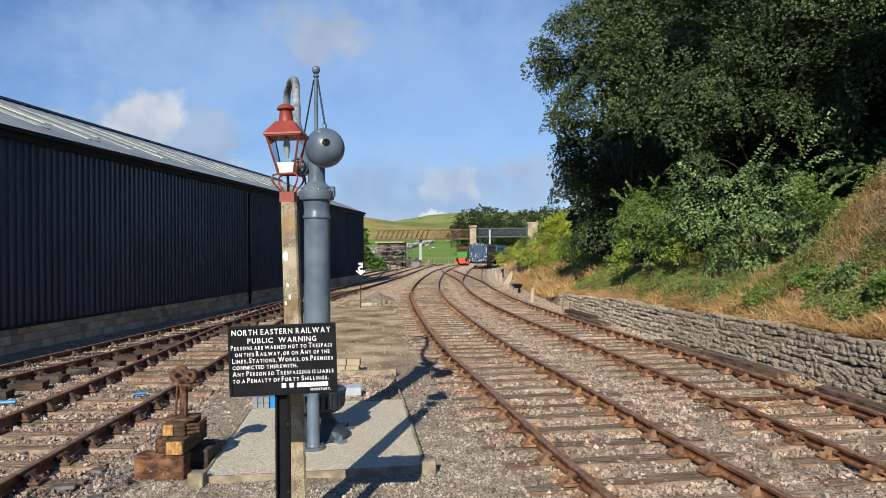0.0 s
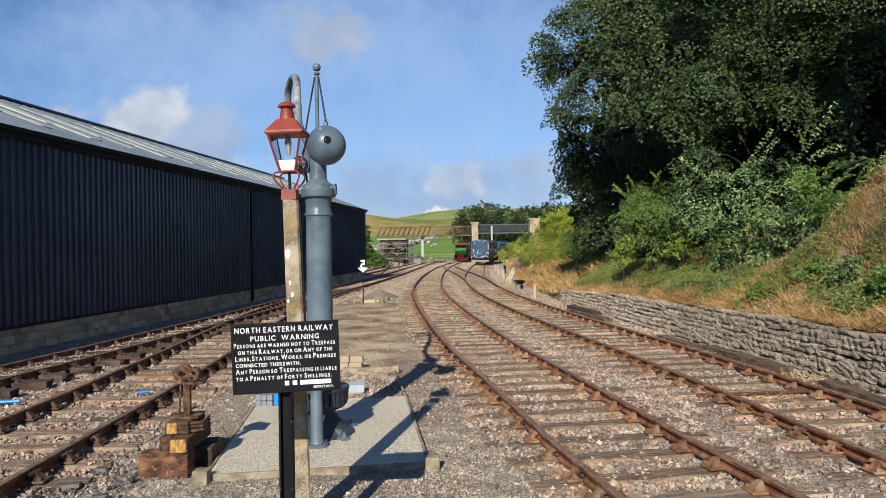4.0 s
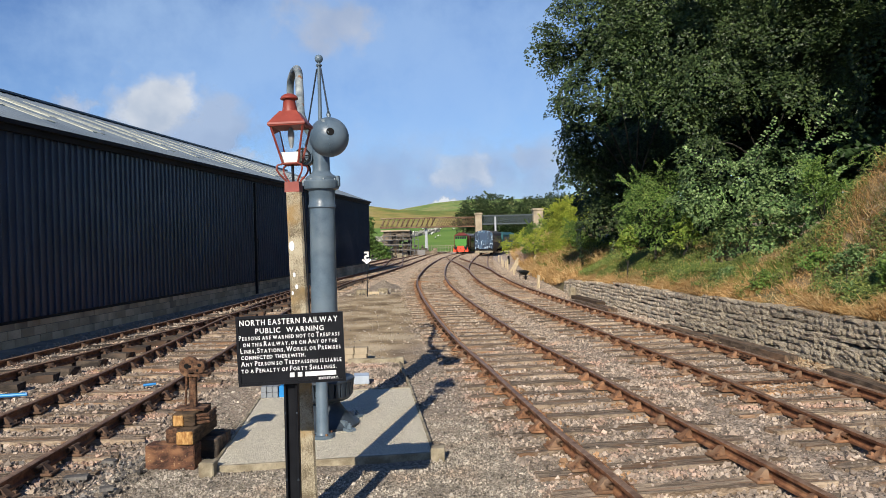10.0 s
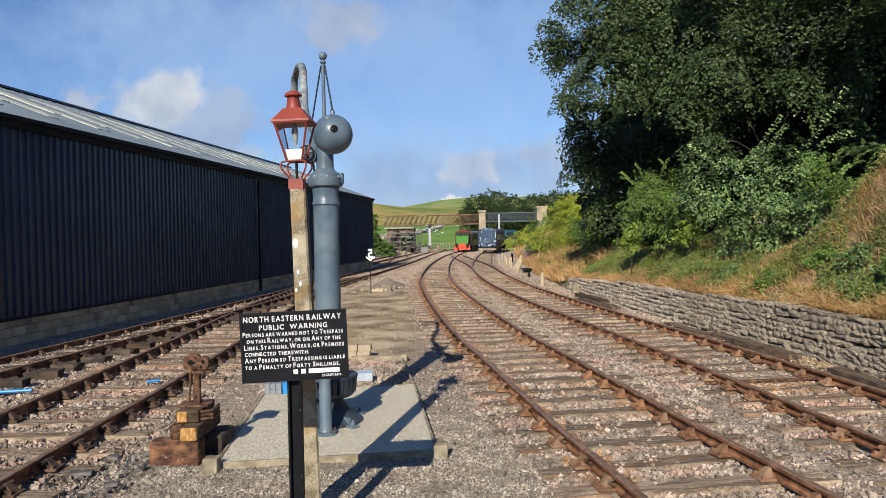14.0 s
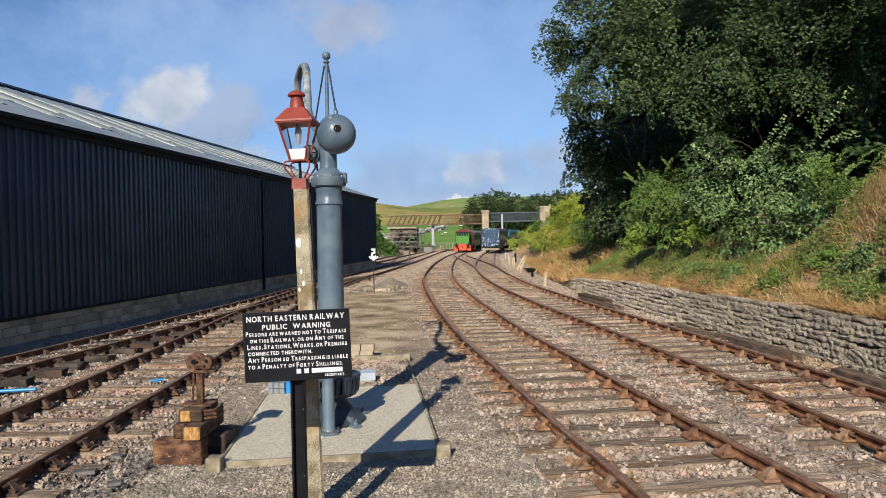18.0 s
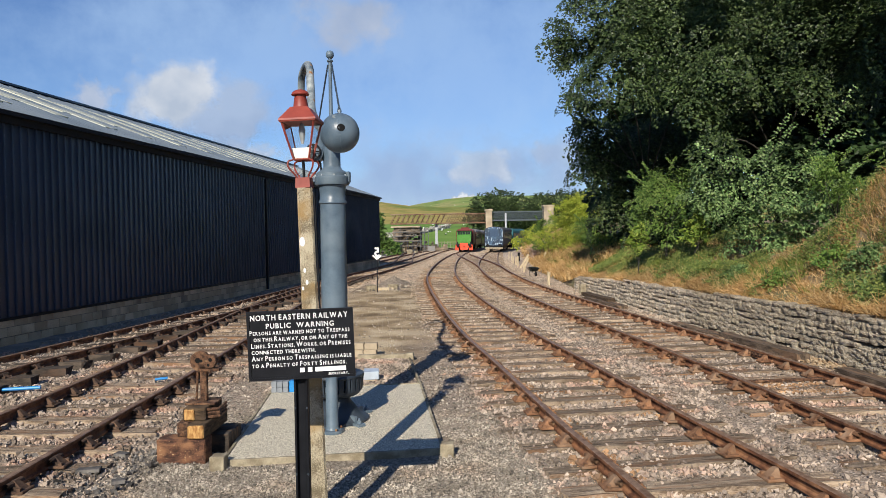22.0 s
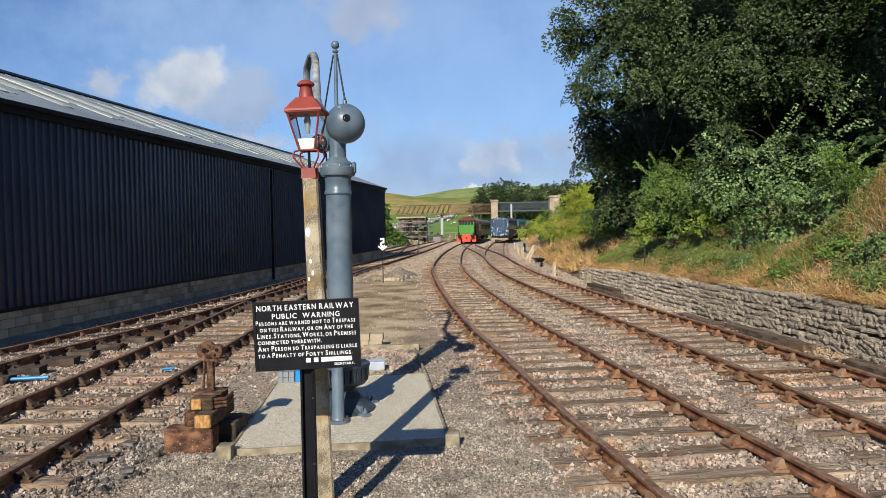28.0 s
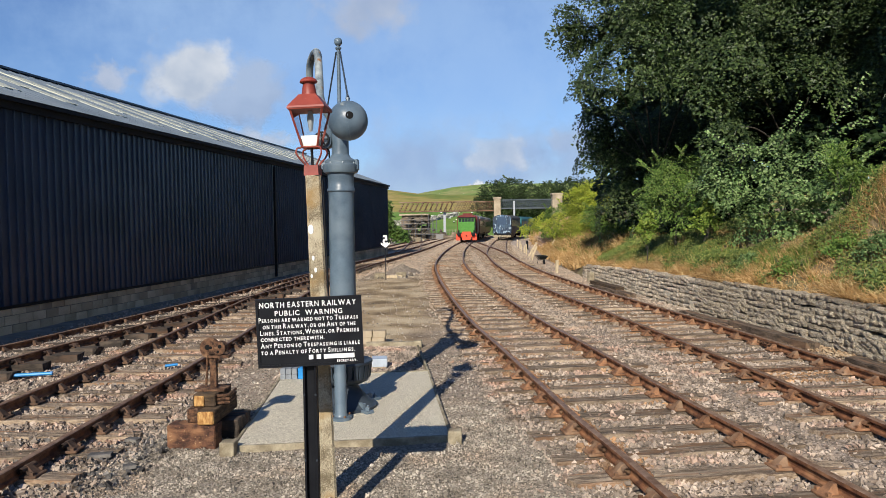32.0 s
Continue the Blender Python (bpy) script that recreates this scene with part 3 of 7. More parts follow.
def lay_sleepers():
    """Sleepers and chairs along all tracks; the far ones joined."""
    rnd = random.Random(4)
    for t, points, near, y_from, y_to, dark, lift, cant in TRACK_PIECES:
        far_v, far_f, spill = [], [], []
        pitch, anchor = PITCH.get(t.name, (0.72, 8.0))
        short = even(points, 0.02)
        start = 0.02 * min(range(min(2000, len(short))), key=lambda k: abs(short[k][0].y - anchor))
        for i, (p, d) in enumerate(even(points, pitch, lift, y_from, y_to, start % pitch)):
            if p.y < -3.5:
                continue
            turn = math.degrees(math.atan2(d.y, d.x)) - 90 + rnd.uniform(-2.2, 2.2)
            m = pose(p.x, p.y, p.z - (cant / 2 if dark else 0), 0, 0 if not dark else -math.degrees(cant / 1.5), turn)
            if p.y < near:
                ob = new("sleeper", (SLEEPERS_DARK if dark else SLEEPERS)[rnd.randrange(4 if dark else 6)])
                ob.parent = t
                ob.matrix_world = m @ pose(rnd.uniform(-0.06, 0.06), 0, rnd.uniform(-0.012, 0.008) + (0.03 if dark else 0), 0, 0, 180 * rnd.randrange(2))
                if p.y < 24 and not dark and t.name in PITCH:
                    for k in range(rnd.choice((1, 3, 6, 10, 18))):
                        x, y = rnd.choice((rnd.uniform(-0.6, 0.6), rnd.uniform(-1.3, -0.95), rnd.uniform(0.95, 1.3))), rnd.choice((-1, 1)) * 0.11 * rnd.random() ** 0.6
                        spill.append(tuple(m @ Vector((x, y, 0.063))))
                if p.y < 38:
                    for s in (-1, 1):
                        c = new("rail_chair", CHAIRS[1 if dark or points is TRACK_C else 0])
                        c.parent = t
                        c.matrix_world = m @ pose(s * GAUGE / 2, 0, 0, 0, 0, 180 if s < 0 else 0)
            else:
                k = len(far_v)
                for dx in (-1.3, 1.3):
                    for dy in (-0.125, 0.125):
                        for z in (-0.05, 0.06):
                            far_v.append(tuple(m @ Vector((dx, dy, z))))
                far_f += [(k, k + 1, k + 3, k + 2), (k + 4, k + 6, k + 7, k + 5), (k + 1, k + 5, k + 7, k + 3), (k, k + 4, k + 5, k + 1), (k + 2, k + 3, k + 7, k + 6)]
        if spill:
            v = np.array(spill)
            ob = scatter_stones("spilt_stones", v, 0.021 * np.exp(np.random.default_rng(9).normal(scale=0.35, size=len(v))), STONE_BITS, "loose ballast stones lying on the sleepers", 2)
        if far_v:
            ob = new("far_sleepers", raw_mesh("far_sleepers", far_v, far_f, SLEEPER))
            ob.parent = t
            tagged(ob, kind="stuff")


# ---- scattered stones and leaves ----
def scatter_stones(name, spots, sizes, mat, label, fine=False):
    """Many small angular stones in one mesh. spots: n x 3, sizes: n. fine: 1 pointed bits, 2 blocky lumps."""
    rng = np.random.default_rng(len(spots))
    n = len(spots)
    # a broken three-sided chip
    base = np.array([(0.62, 0, z) for z in (-0.5, 0.5)] + [(-0.34, 0.52, z) for z in (-0.5, 0.5)] + [(-0.34, -0.52, z) for z in (-0.5, 0.5)])
    if fine:
        base = np.array([(1, 0, 0), (-1, 0, 0), (0, 1, 0), (0, -1, 0), (0, 0, 1), (0, 0, -1)], float) * 0.7
    if fine == 2:
        base = np.array([(x, y, z) for x in (-1, 1) for y in (-1, 1) for z in (-1, 1)], float) * 0.48
    v = base[None] * rng.uniform(0.68, 1.15, (n, len(base), 1)) + rng.normal(scale=0.15 if fine else 0.09, size=(n, len(base), 3))
    v = v * np.stack([rng.uniform(0.85, 1.35, n), rng.uniform(0.75, 1.1, n), rng.uniform(0.6, 1.05, n)], 1)[:, None]
    q = rng.normal(size=(n, 4))
    q /= np.linalg.norm(q, axis=1, keepdims=True)
    w, x, y, z = q.T
    rot = np.stack([np.stack([1 - 2 * (y * y + z * z), 2 * (x * y - z * w), 2 * (x * z + y * w)], -1), np.stack([2 * (x * y + z * w), 1 - 2 * (x * x + z * z), 2 * (y * z - x * w)], -1), np.stack([2 * (x * z - y * w), 2 * (y * z + x * w), 1 - 2 * (x * x + y * y)], -1)], 1)
    v = np.einsum("nij,nkj->nki", rot, v) * sizes[:, None, None] + spots[:, None]
    quads = np.array([(0, 4, 2), (1, 3, 5), (0, 2, 3), (0, 3, 1), (2, 4, 5), (2, 5, 3), (4, 0, 1), (4, 1, 5)])
    if fine:
        quads = np.array([(0, 2, 4), (2, 1, 4), (1, 3, 4), (3, 0, 4), (2, 0, 5), (1, 2, 5), (3, 1, 5), (0, 3, 5)])
    if fine == 2:
        quads = np.array([(0, 1, 3), (0, 3, 2), (4, 6, 7), (4, 7, 5), (0, 4, 5), (0, 5, 1), (2, 3, 7), (2, 7, 6), (0, 2, 6), (0, 6, 4), (1, 5, 7), (1, 7, 3)])
    f = (quads[None] + (np.arange(n) * len(base))[:, None, None]).reshape(-1, quads.shape[1])
    return tagged(new(name, numpy_mesh(name, v.reshape(-1, 3), f, mat)), label, "gravel", kind="stuff")


def numpy_mesh(name, v, f, mat):
    me = bpy.data.meshes.new(name)
    k = f.shape[1]
    me.vertices.add(len(v)), me.loops.add(f.size), me.polygons.add(len(f))
    me.vertices.foreach_set("co", np.ascontiguousarray(v, dtype=np.float32).ravel())
    me.loops.foreach_set("vertex_index", np.ascontiguousarray(f, dtype=np.int32).ravel())
    me.polygons.foreach_set("loop_start", np.arange(0, f.size, k, dtype=np.int32))
    me.update(calc_edges=True)
    me.shade_flat()
    me.materials.append(mat)
    return me


def leaf_mesh(name, centres, out, size, mat, rng, droop=0.35, slim=1.0, fold=0.16, loose=0.5, lobed=False):
    """Small folded leaves at the centres, turned outwards and to the light. lobed: palmate outline."""
    n = len(centres)
    nrm = out + rng.normal(scale=loose, size=(n, 3)) + np.array(SUN_FROM) * 0.4
    nrm /= np.linalg.norm(nrm, axis=1, keepdims=True)
    t = rng.normal(size=(n, 3)) * 0.7 + out * 0.5 + (0, 0, -droop)
    t -= nrm * (t * nrm).sum(1, keepdims=True)
    t /= np.linalg.norm(t, axis=1, keepdims=True) + 1e-9
    s = np.cross(nrm, t)
    ln = size * rng.uniform(0.65, 1.3, (n, 1))
    wd = ln * slim
    if lobed:
        rim = ((-0.45, 0, 0), (-0.2, 0.5, fold), (0.12, 0.2, fold * 0.4), (0.55, 0, -0.06), (0.12, -0.2, fold * 0.4), (-0.2, -0.5, fold))
        v = np.stack([centres + t * ln * a + s * wd * b + nrm * wd * c for a, b, c in rim], 1)
        tri = np.array([(0, 1, 2), (0, 2, 3), (0, 3, 4), (0, 4, 5)])
    else:
        v = np.stack([centres - t * ln * 0.5, centres - t * ln * 0.05 + s * wd * 0.5 + nrm * wd * fold, centres + t * ln * 0.55, centres - t * ln * 0.05 - s * wd * 0.5 + nrm * wd * fold], 1)
        tri = np.array([(0, 1, 2), (0, 2, 3)])
    f = (tri[None] + (np.arange(n) * v.shape[1])[:, None, None]).reshape(-1, 3)
    return numpy_mesh(name, v.reshape(-1, 3), f, mat)


def unit(v):
    return v / (np.linalg.norm(v, axis=-1, keepdims=True) + 1e-9)


def bough_points(lobes, per, leaves, size, rng, core):
    """Leaves on overlapping domed boughs round each lobe (x, y, z, radius): closed on top, ragged and open below."""
    pts, out = [], []
    for x, y, z, r in lobes:
        c = np.array((x, y, z))
        n = max(4, int(per * r * r))
        d = unit(rng.normal(size=(n, 3)) + (-0.15, -0.6, 0.2))
        rb = size * rng.uniform(0.6, 1.25, n) * min(1.15, max(0.55, r))
        axis = unit(d * 0.65 + (0, 0, 0.6) + rng.normal(scale=0.18, size=(n, 3)))
        mid = c + d * (r * rng.uniform(0.8, 1.05, (n, 1)) - 0.1) - axis * rb[:, None] * 0.45
        for k in range(n):
            m = int(leaves * rb[k] * rb[k]) + 6
            u = unit(rng.normal(size=(m * 2, 3)))
            h = u @ axis[k]
            u = u[h > -0.05 + 0.35 * rng.random(m * 2)][:m]
            flat = u - axis[k] * (u @ axis[k])[:, None] * 0.5
            edge = 1 + 0.16 * np.sin(np.arctan2(u[:, 0], u[:, 1]) * 5 + k)[:, None]
            p = mid[k] + flat * rb[k] * edge * rng.uniform(0.93, 1.03, (len(u), 1))
            p[:, 2] -= 0.25 * rb[k] * np.linalg.norm(u - axis[k] * (u @ axis[k])[:, None], axis=1) ** 2
            pts.append(p), out.append(unit(u * 0.55 + axis[k] * 0.75))
        k = int(core * r * r)
        q = unit(rng.normal(size=(k, 3))) * (rng.random((k, 1)) ** (1 / 3)) * r * 0.7
        pts.append(c + q), out.append(np.tile((0.0, 0.3, 0.9), (k, 1)))
    return np.concatenate(pts), np.concatenate(out)


def crown_points(lobes, per, leaves, long, wide, rng, droop=0.3, core=90):
    """Leaf places on flat drooping sprays that reach out of round lobes (x, y, z, radius), and a shaded core."""
    pts, out = [], []
    for x, y, z, r in lobes:
        c = np.array((x, y, z))
        n = max(8, int(per * r * r))
        d = rng.normal(size=(n, 3)) + (-0.1, -0.45, 0.15)
        d /= np.linalg.norm(d, axis=1, keepdims=True)
        way = d + rng.normal(scale=0.35, size=(n, 3)) + (0, 0, 0.12)
        way /= np.linalg.norm(way, axis=1, keepdims=True)
        lie = d * 0.4 + (0, 0, 0.75) + rng.normal(scale=0.28, size=(n, 3))
        lie -= way * (lie * way).sum(1, keepdims=True)
        lie /= np.linalg.norm(lie, axis=1, keepdims=True)
        side = np.cross(way, lie)
        ln = (long * rng.uniform(0.6, 1.35, n))[:, None, None]
        base = c + d * r * rng.uniform(0.82, 1.08, (n, 1)) - way * long * 0.8
        u = rng.random((n, leaves, 1)) ** 0.8
        lat = rng.uniform(-1, 1, (n, leaves, 1)) * (1.1 - 0.8 * u) * wide
        p = base[:, None] + way[:, None] * u * ln + side[:, None] * lat + lie[:, None] * rng.normal(scale=0.03, size=(n, leaves, 1)) - np.array((0, 0, 1.0)) * (u * u * ln * droop + np.abs(lat) * 0.35)
        pts.append(p.reshape(-1, 3)), out.append(np.repeat(lie + d * 0.25, leaves, 0))
        k = int(core * r * r)
        q = rng.normal(size=(k, 3))
        q *= (rng.random((k, 1)) ** (1 / 3)) * r * 0.72 / np.linalg.norm(q, axis=1, keepdims=True)
        pts.append(c + q), out.append(np.tile((0.0, -0.2, 0.8), (k, 1)))
    return np.concatenate(pts), np.concatenate(out)


def limbs(bm, root, tips, r0, rng):
    """A tapered trunk with bent limbs that run to the tips."""
    root = Vector(root)
    top = sum((Vector(t) for t in tips), Vector()) / len(tips)
    fork = root.lerp(top, 0.45)
    tube(bm, spline([root - Vector((0, 0, 0.3)), root.lerp(fork, 0.5) + Vector((rng.uniform(-0.2, 0.2), rng.uniform(-0.2, 0.2), 0)), fork], 4), [r0 * (1.15 - 0.05 * k) for k in range(9)], 9)
    for t in tips:
        t = Vector(t)
        mid = fork.lerp(t, 0.5) + Vector((rng.uniform(-0.3, 0.3), rng.uniform(-0.3, 0.3), rng.uniform(0, 0.4)))
        tube(bm, spline([fork - Vector((0, 0, 0.1)), mid, t], 4), [r0 * (0.42 - 0.045 * k) for k in range(9)], 6)


def make_tree(name, root, lobes, leaf, mat, label, category="tree", per=26, leaves=40, long=1.0, wide=0.38, core=90, seed=1, r0=0.25, slim=0.95, droop=0.35, group="", shoots=0, reach=1.3, bough=0.0, loose=0.5, arching=()):
    rng = np.random.default_rng(seed)
    t = thing(name, pose(*root), label, category, group)
    bm = bmesh.new()
    limbs(bm, (0, 0, 0), [Vector(l[:3]) - Vector(root) for l in (lobes[::4] if len(lobes) > 12 else lobes)], r0, rng)
    part("trunk", bm, BARK, t, smooth=True)
    local = [(l[0] - root[0], l[1] - root[1], l[2] - root[2], l[3]) for l in lobes]
    pts, out = bough_points(local, per, leaves, bough, rng, core) if bough else crown_points(local, per, leaves, long, wide, rng, droop, core)
    extra, face = [pts], [out]
    for k in range(shoots):
        # long arching shoots that break the outline
        x, y, z, r = lobes[rng.integers(len(lobes))]
        c = np.array((x, y, z)) - root
        d = rng.normal(size=3) * (0.6, 0.4, 0.4) + (0.0, -0.35, 0.75)
        d /= np.linalg.norm(d)
        steps = np.linspace(0.5, 1.0, 24)[:, None]
        far = r + rng.uniform(0.35, 0.9) * reach
        line = c + d * far * steps - np.array((0, 0, 1)) * far * 0.5 * (steps - 0.5) ** 2
        part("shoot", tube(bmesh.new(), [tuple(p) for p in line[::6]], 0.007, 4), BARK, t)
        row = np.repeat(line, 2, 0)
        across = np.cross(d, (0.3, -0.8, 0.5))
        row = row + across * np.tile((-1.0, 1.0), 24)[:, None] * leaf * 0.55 + rng.normal(scale=leaf * 0.12, size=row.shape)
        extra.append(row), face.append(np.tile((0, -0.6, 0.6), (48, 1)))
    for a, b, sag in arching:
        # single long shoots with spaced hanging leaves
        a, b = np.array(a) - root, np.array(b) - root
        u = np.linspace(0.0, 1.0, 17)[:, None]
        line = a + (b - a) * u + np.array((0, 0, 1.0)) * sag * u * (1 - u) * 4
        part("shoot", tube(bmesh.new(), [tuple(p) for p in line[::4]], 0.008, 4), BARK, t)
        row = np.repeat(line[1:], 3, 0)
        across = unit(np.cross(b - a, (0.2, -0.9, 0.3)))
        row = row + across * np.tile((-1.0, 0.15, 1.0), 16)[:, None] * leaf * 0.75 + rng.normal(scale=leaf * 0.25, size=row.shape) - (0, 0.03, leaf * 0.3)
        extra.append(row), face.append(np.tile((-0.1, -0.7, 0.5), (48, 1)))
    ob = new("crown", leaf_mesh("crown", np.concatenate(extra), np.concatenate(face), leaf, mat, rng, droop, slim, loose=loose, lobed=bool(bough) and leaf > 0.09))
    ob.parent = t
    return t


# ---- shed ----
GUTTER = plain("dark grey gutter", (0.006, 0.007, 0.010), 0.8)


def make_shed():
    """Long steel shed: blockwork plinth, ribbed cladding, low pitched roof with roof lights."""
    a, b = Vector((-13.12, -12.8, 0)), Vector((-6.13, 54.5, 0))
    length = (b - a).length
    ang = math.degrees(math.atan2(b.y - a.y, b.x - a.x))
    # along x of the shed; its inside is towards +y
    s = thing("shed", pose(a.x, a.y, 0, 0, 0, ang), "long dark blue steel-clad shed on a concrete block plinth", "shed")
    deep, eave, ridge = 13.1, 5.0, 7.79
    part("plinth", boxes((0, length, -0.02, 0.28, -0.4, 0.62), (0, length, deep - 0.28, deep, -0.4, 0.62), (length - 0.28, length - 0.002, 0.28, deep - 0.28, -0.4, 0.62), (0.002, 0.28, 0.28, deep - 0.28, -0.4, 0.62)), WALL_GAP, s)

    def cladding(n, run, top):
        """Ribbed sheet along x, from the plinth to top(x)."""
        pitch, vs, fs = run / n, [], []
        for i in range(n):
            for u, v in ((0, 0), (0.775, 0), (0.785, -0.03), (0.805, -0.046), (0.83, -0.052), (0.86, -0.046), (0.895, -0.02), (0.915, 0)):
                x = (i + u) * pitch
                vs += [(x, v, 0.60), (x, v, top(x))]
        vs += [(run, 0, 0.60), (run, 0, top(run))]
        for i in range(0, len(vs) - 2, 2):
            fs.append((i, i + 2, i + 3, i + 1))
        return vs, fs

    split = length * (31.15 + 12.8) / (54.5 + 12.8)
    vs, fs = cladding(round(split / 0.262), split - 0.06, lambda x: eave)
    c = new("cladding", raw_mesh("cladding", vs, fs, SHED))
    c.parent = s
    vs, fs = cladding(round((length - split) / 0.262), length - split - 0.06, lambda x: eave)
    c = new("cladding", raw_mesh("cladding", [(x + split + 0.03, y, z) for x, y, z in vs], fs, SHED))
    c.parent = s
    vs, fs = cladding(40, deep, lambda x: eave + (ridge - eave) * (1 - abs(x - deep / 2) / (deep / 2)))
    c = new("end_cladding", raw_mesh("end_cladding", [(length - v, x, z) for x, v, z in vs], fs, SHED))
    c.parent = s
    c = new("end_cladding", raw_mesh("end_cladding", [(v, x, z) for x, v, z in vs], fs, SHED))
    c.parent = s
    part("back_wall", boxes((0, length, deep - 0.1, deep, 0.62, eave)), SHED, s)
    part("drip_flashing", boxes((0, length, -0.075, -0.038, 0.56, 0.63)), BLACK, s)
    part("gutter", boxes((-0.1, length + 0.1, -0.25, -0.13, eave + 0.135, eave + 0.235), (-0.1, length + 0.1, -0.13, 0.02, eave - 0.02, eave + 0.16)), GUTTER, s)
    part("corner_flashing", boxes((length - 0.05, length + 0.03, -0.06, 0.06, 0.58, eave)), BLACK, s)
    bm = boxes((split - 0.05, split + 0.05, -0.15, -0.045, 0.05, eave - 0.1))
    for z in (1.0, 2.4, 3.8):
        box(bm, split - 0.075, split + 0.075, -0.16, -0.045, z, z + 0.05)
    part("downpipe", bm, BLACK, s)
    # roof slopes, ribbed along the fall
    pitch = 0.5
    n = int(length / pitch)
    for side in (0, 1):
        vs, fs = [], []
        for i in range(n + 1):
            for u, h in ((0, 0), (0.40, 0), (0.43, 0.045), (0.47, 0.045)):
                x = min((i * pitch + u), length + 0.1) - 0.05
                y0, y1 = (-0.12, deep / 2) if side == 0 else (deep + 0.12, deep / 2)
                vs += [(x, y0, eave + 0.21 + h), (x, y1, ridge + h)]
        for i in range(0, len(vs) - 2, 2):
            fs.append((i, i + 2, i + 3, i + 1))
        r = new("roof_slope", raw_mesh("roof_slope", vs, fs, SHED_ROOF))
        r.parent = s
        sol = r.modifiers.new("thick", 'SOLIDIFY')
        sol.thickness, sol.offset = 0.02, 0
    part("ridge_cap", boxes((-0.05, length + 0.05, deep / 2 - 0.25, deep / 2 + 0.25, ridge + 0.0, ridge + 0.075)), SHED_ROOF, s, "grey ridge capping")
    # yellowed roof lights in the near slope
    slope = (ridge - eave - 0.21) / (deep / 2 + 0.12)
    tilt = math.degrees(math.atan(slope))
    rnd = random.Random(3)
    for k in range(27):
        x = 2.0 + k * 2.31
        up = rnd.uniform(-0.25, 0.25)
        ob = part("roof_light", boxes((x, x + 0.33, 1.3 + up, 4.3 + up, -0.02, 0.05), (x + 0.34, x + 0.96, 0.1, 3.9 + up, -0.02, 0.054), (x + 0.97, x + 1.16, 0.6, 2.8, -0.02, 0.05)), SKYLIGHT, s, "yellowed translucent roof light")
        ob.matrix_local = pose(0, 1.25, eave + 0.21 + slope * 1.37, tilt)
    return s, length


SHED_OB, SHED_LENGTH = make_shed()


def shed_blocks():
    """Courses of blocks on the plinth's face."""
    rnd = random.Random(8)
    meshes = []
    for k in range(4):
        bm = bmesh.new()
        box(bm, 0.006, 0.434, -0.025, 0.05, 0.006, 0.209, bevel=0.006)
        for v in bm.verts:
            v.co += Vector((rnd.uniform(-0.003, 0.003), rnd.uniform(-0.003, 0.003), rnd.uniform(-0.002, 0.002)))
        meshes.append(link_mesh("block", bm, BLOCKS))
    verts, faces = [], []
    for row in range(4):
        for i in range(int(SHED_LENGTH / 0.44)):
            x = i * 0.44 + (0.22 if row % 2 else 0)
            if 26 < x < 50:
                ob = new("block", meshes[rnd.randrange(4)])
                ob.parent = SHED_OB
                ob.location = (x, -0.022 + rnd.uniform(-0.003, 0.003), -0.24 + row * 0.215)
            elif x + 0.44 < SHED_LENGTH:
                k = len(verts)
                z = -0.24 + row * 0.215
                verts += [(x + u, v, z + w) for u in (0.006, 0.434) for v in (-0.045, 0.0) for w in (0.006, 0.209)]
                faces += [(k, k + 1, k + 5, k + 4), (k + 1, k + 3, k + 7, k + 5), (k, k + 2, k + 3, k + 1), (k + 4, k + 5, k + 7, k + 6)]
    ob = new("blockwork", raw_mesh("blockwork", verts, faces, BLOCKS))
    ob.parent = SHED_OB
    tagged(ob, kind="stuff")


# ---- stone wall and bank ----
WALL_LINE = [(2.0, 8.0), (7.0, 7.05), (10.57, 6.52), (12.9, 6.28), (16.9, 5.78), (21.9, 5.35), (27.6, 4.86), (29.0, 4.75)]
WALL_TOP = [(2.0, 1.0), (10.5, 0.95), (13.0, 0.93), (17.8, 0.84), (21.9, 0.76), (27.6, 0.56), (29.0, 0.5)]
TOE = WALL_LINE[:-1] + [(30.0, 4.75), (38.0, 4.75), (45.0, 4.8), (60.0, 6.0), (80.0, 7.3), (100.0, 9.2), (130.0, 12.5), (170, 18)]


def bank_height(x, y):
    s = x - interp(TOE, y) - (0.25 if y < 29 else 0)
    start = interp(WALL_TOP, y) if y < 29 else max(0.0, 0.5 - (y - 29) * 0.12)
    top = interp([(2, 2.4), (11, 2.3), (13, 2.2), (15, 2.0), (17, 1.9), (19, 1.9), (21, 2.0), (30, 1.9), (36, 2.3), (60, 2.6), (110, 4.2), (170, 5)], y)
    bump = 0.22 * noise.noise((x * 0.5, y * 0.5, 9)) + 0.10 * noise.noise((x * 1.7, y * 1.7, 2))
    if y < 17:
        # a steep hump at the near end
        u, v = min(1, max(0, (s - 0.6) / 2.2)), min(1, max(0, (16.4 - y) / 2.2))
        bump += 1.75 * u * u * (3 - 2 * u) * v * v * (3 - 2 * v)
    return fall(y) + start + top * (1 - math.exp(-max(s, 0) / 3.4)) + bump * min(1, max(s, 0))


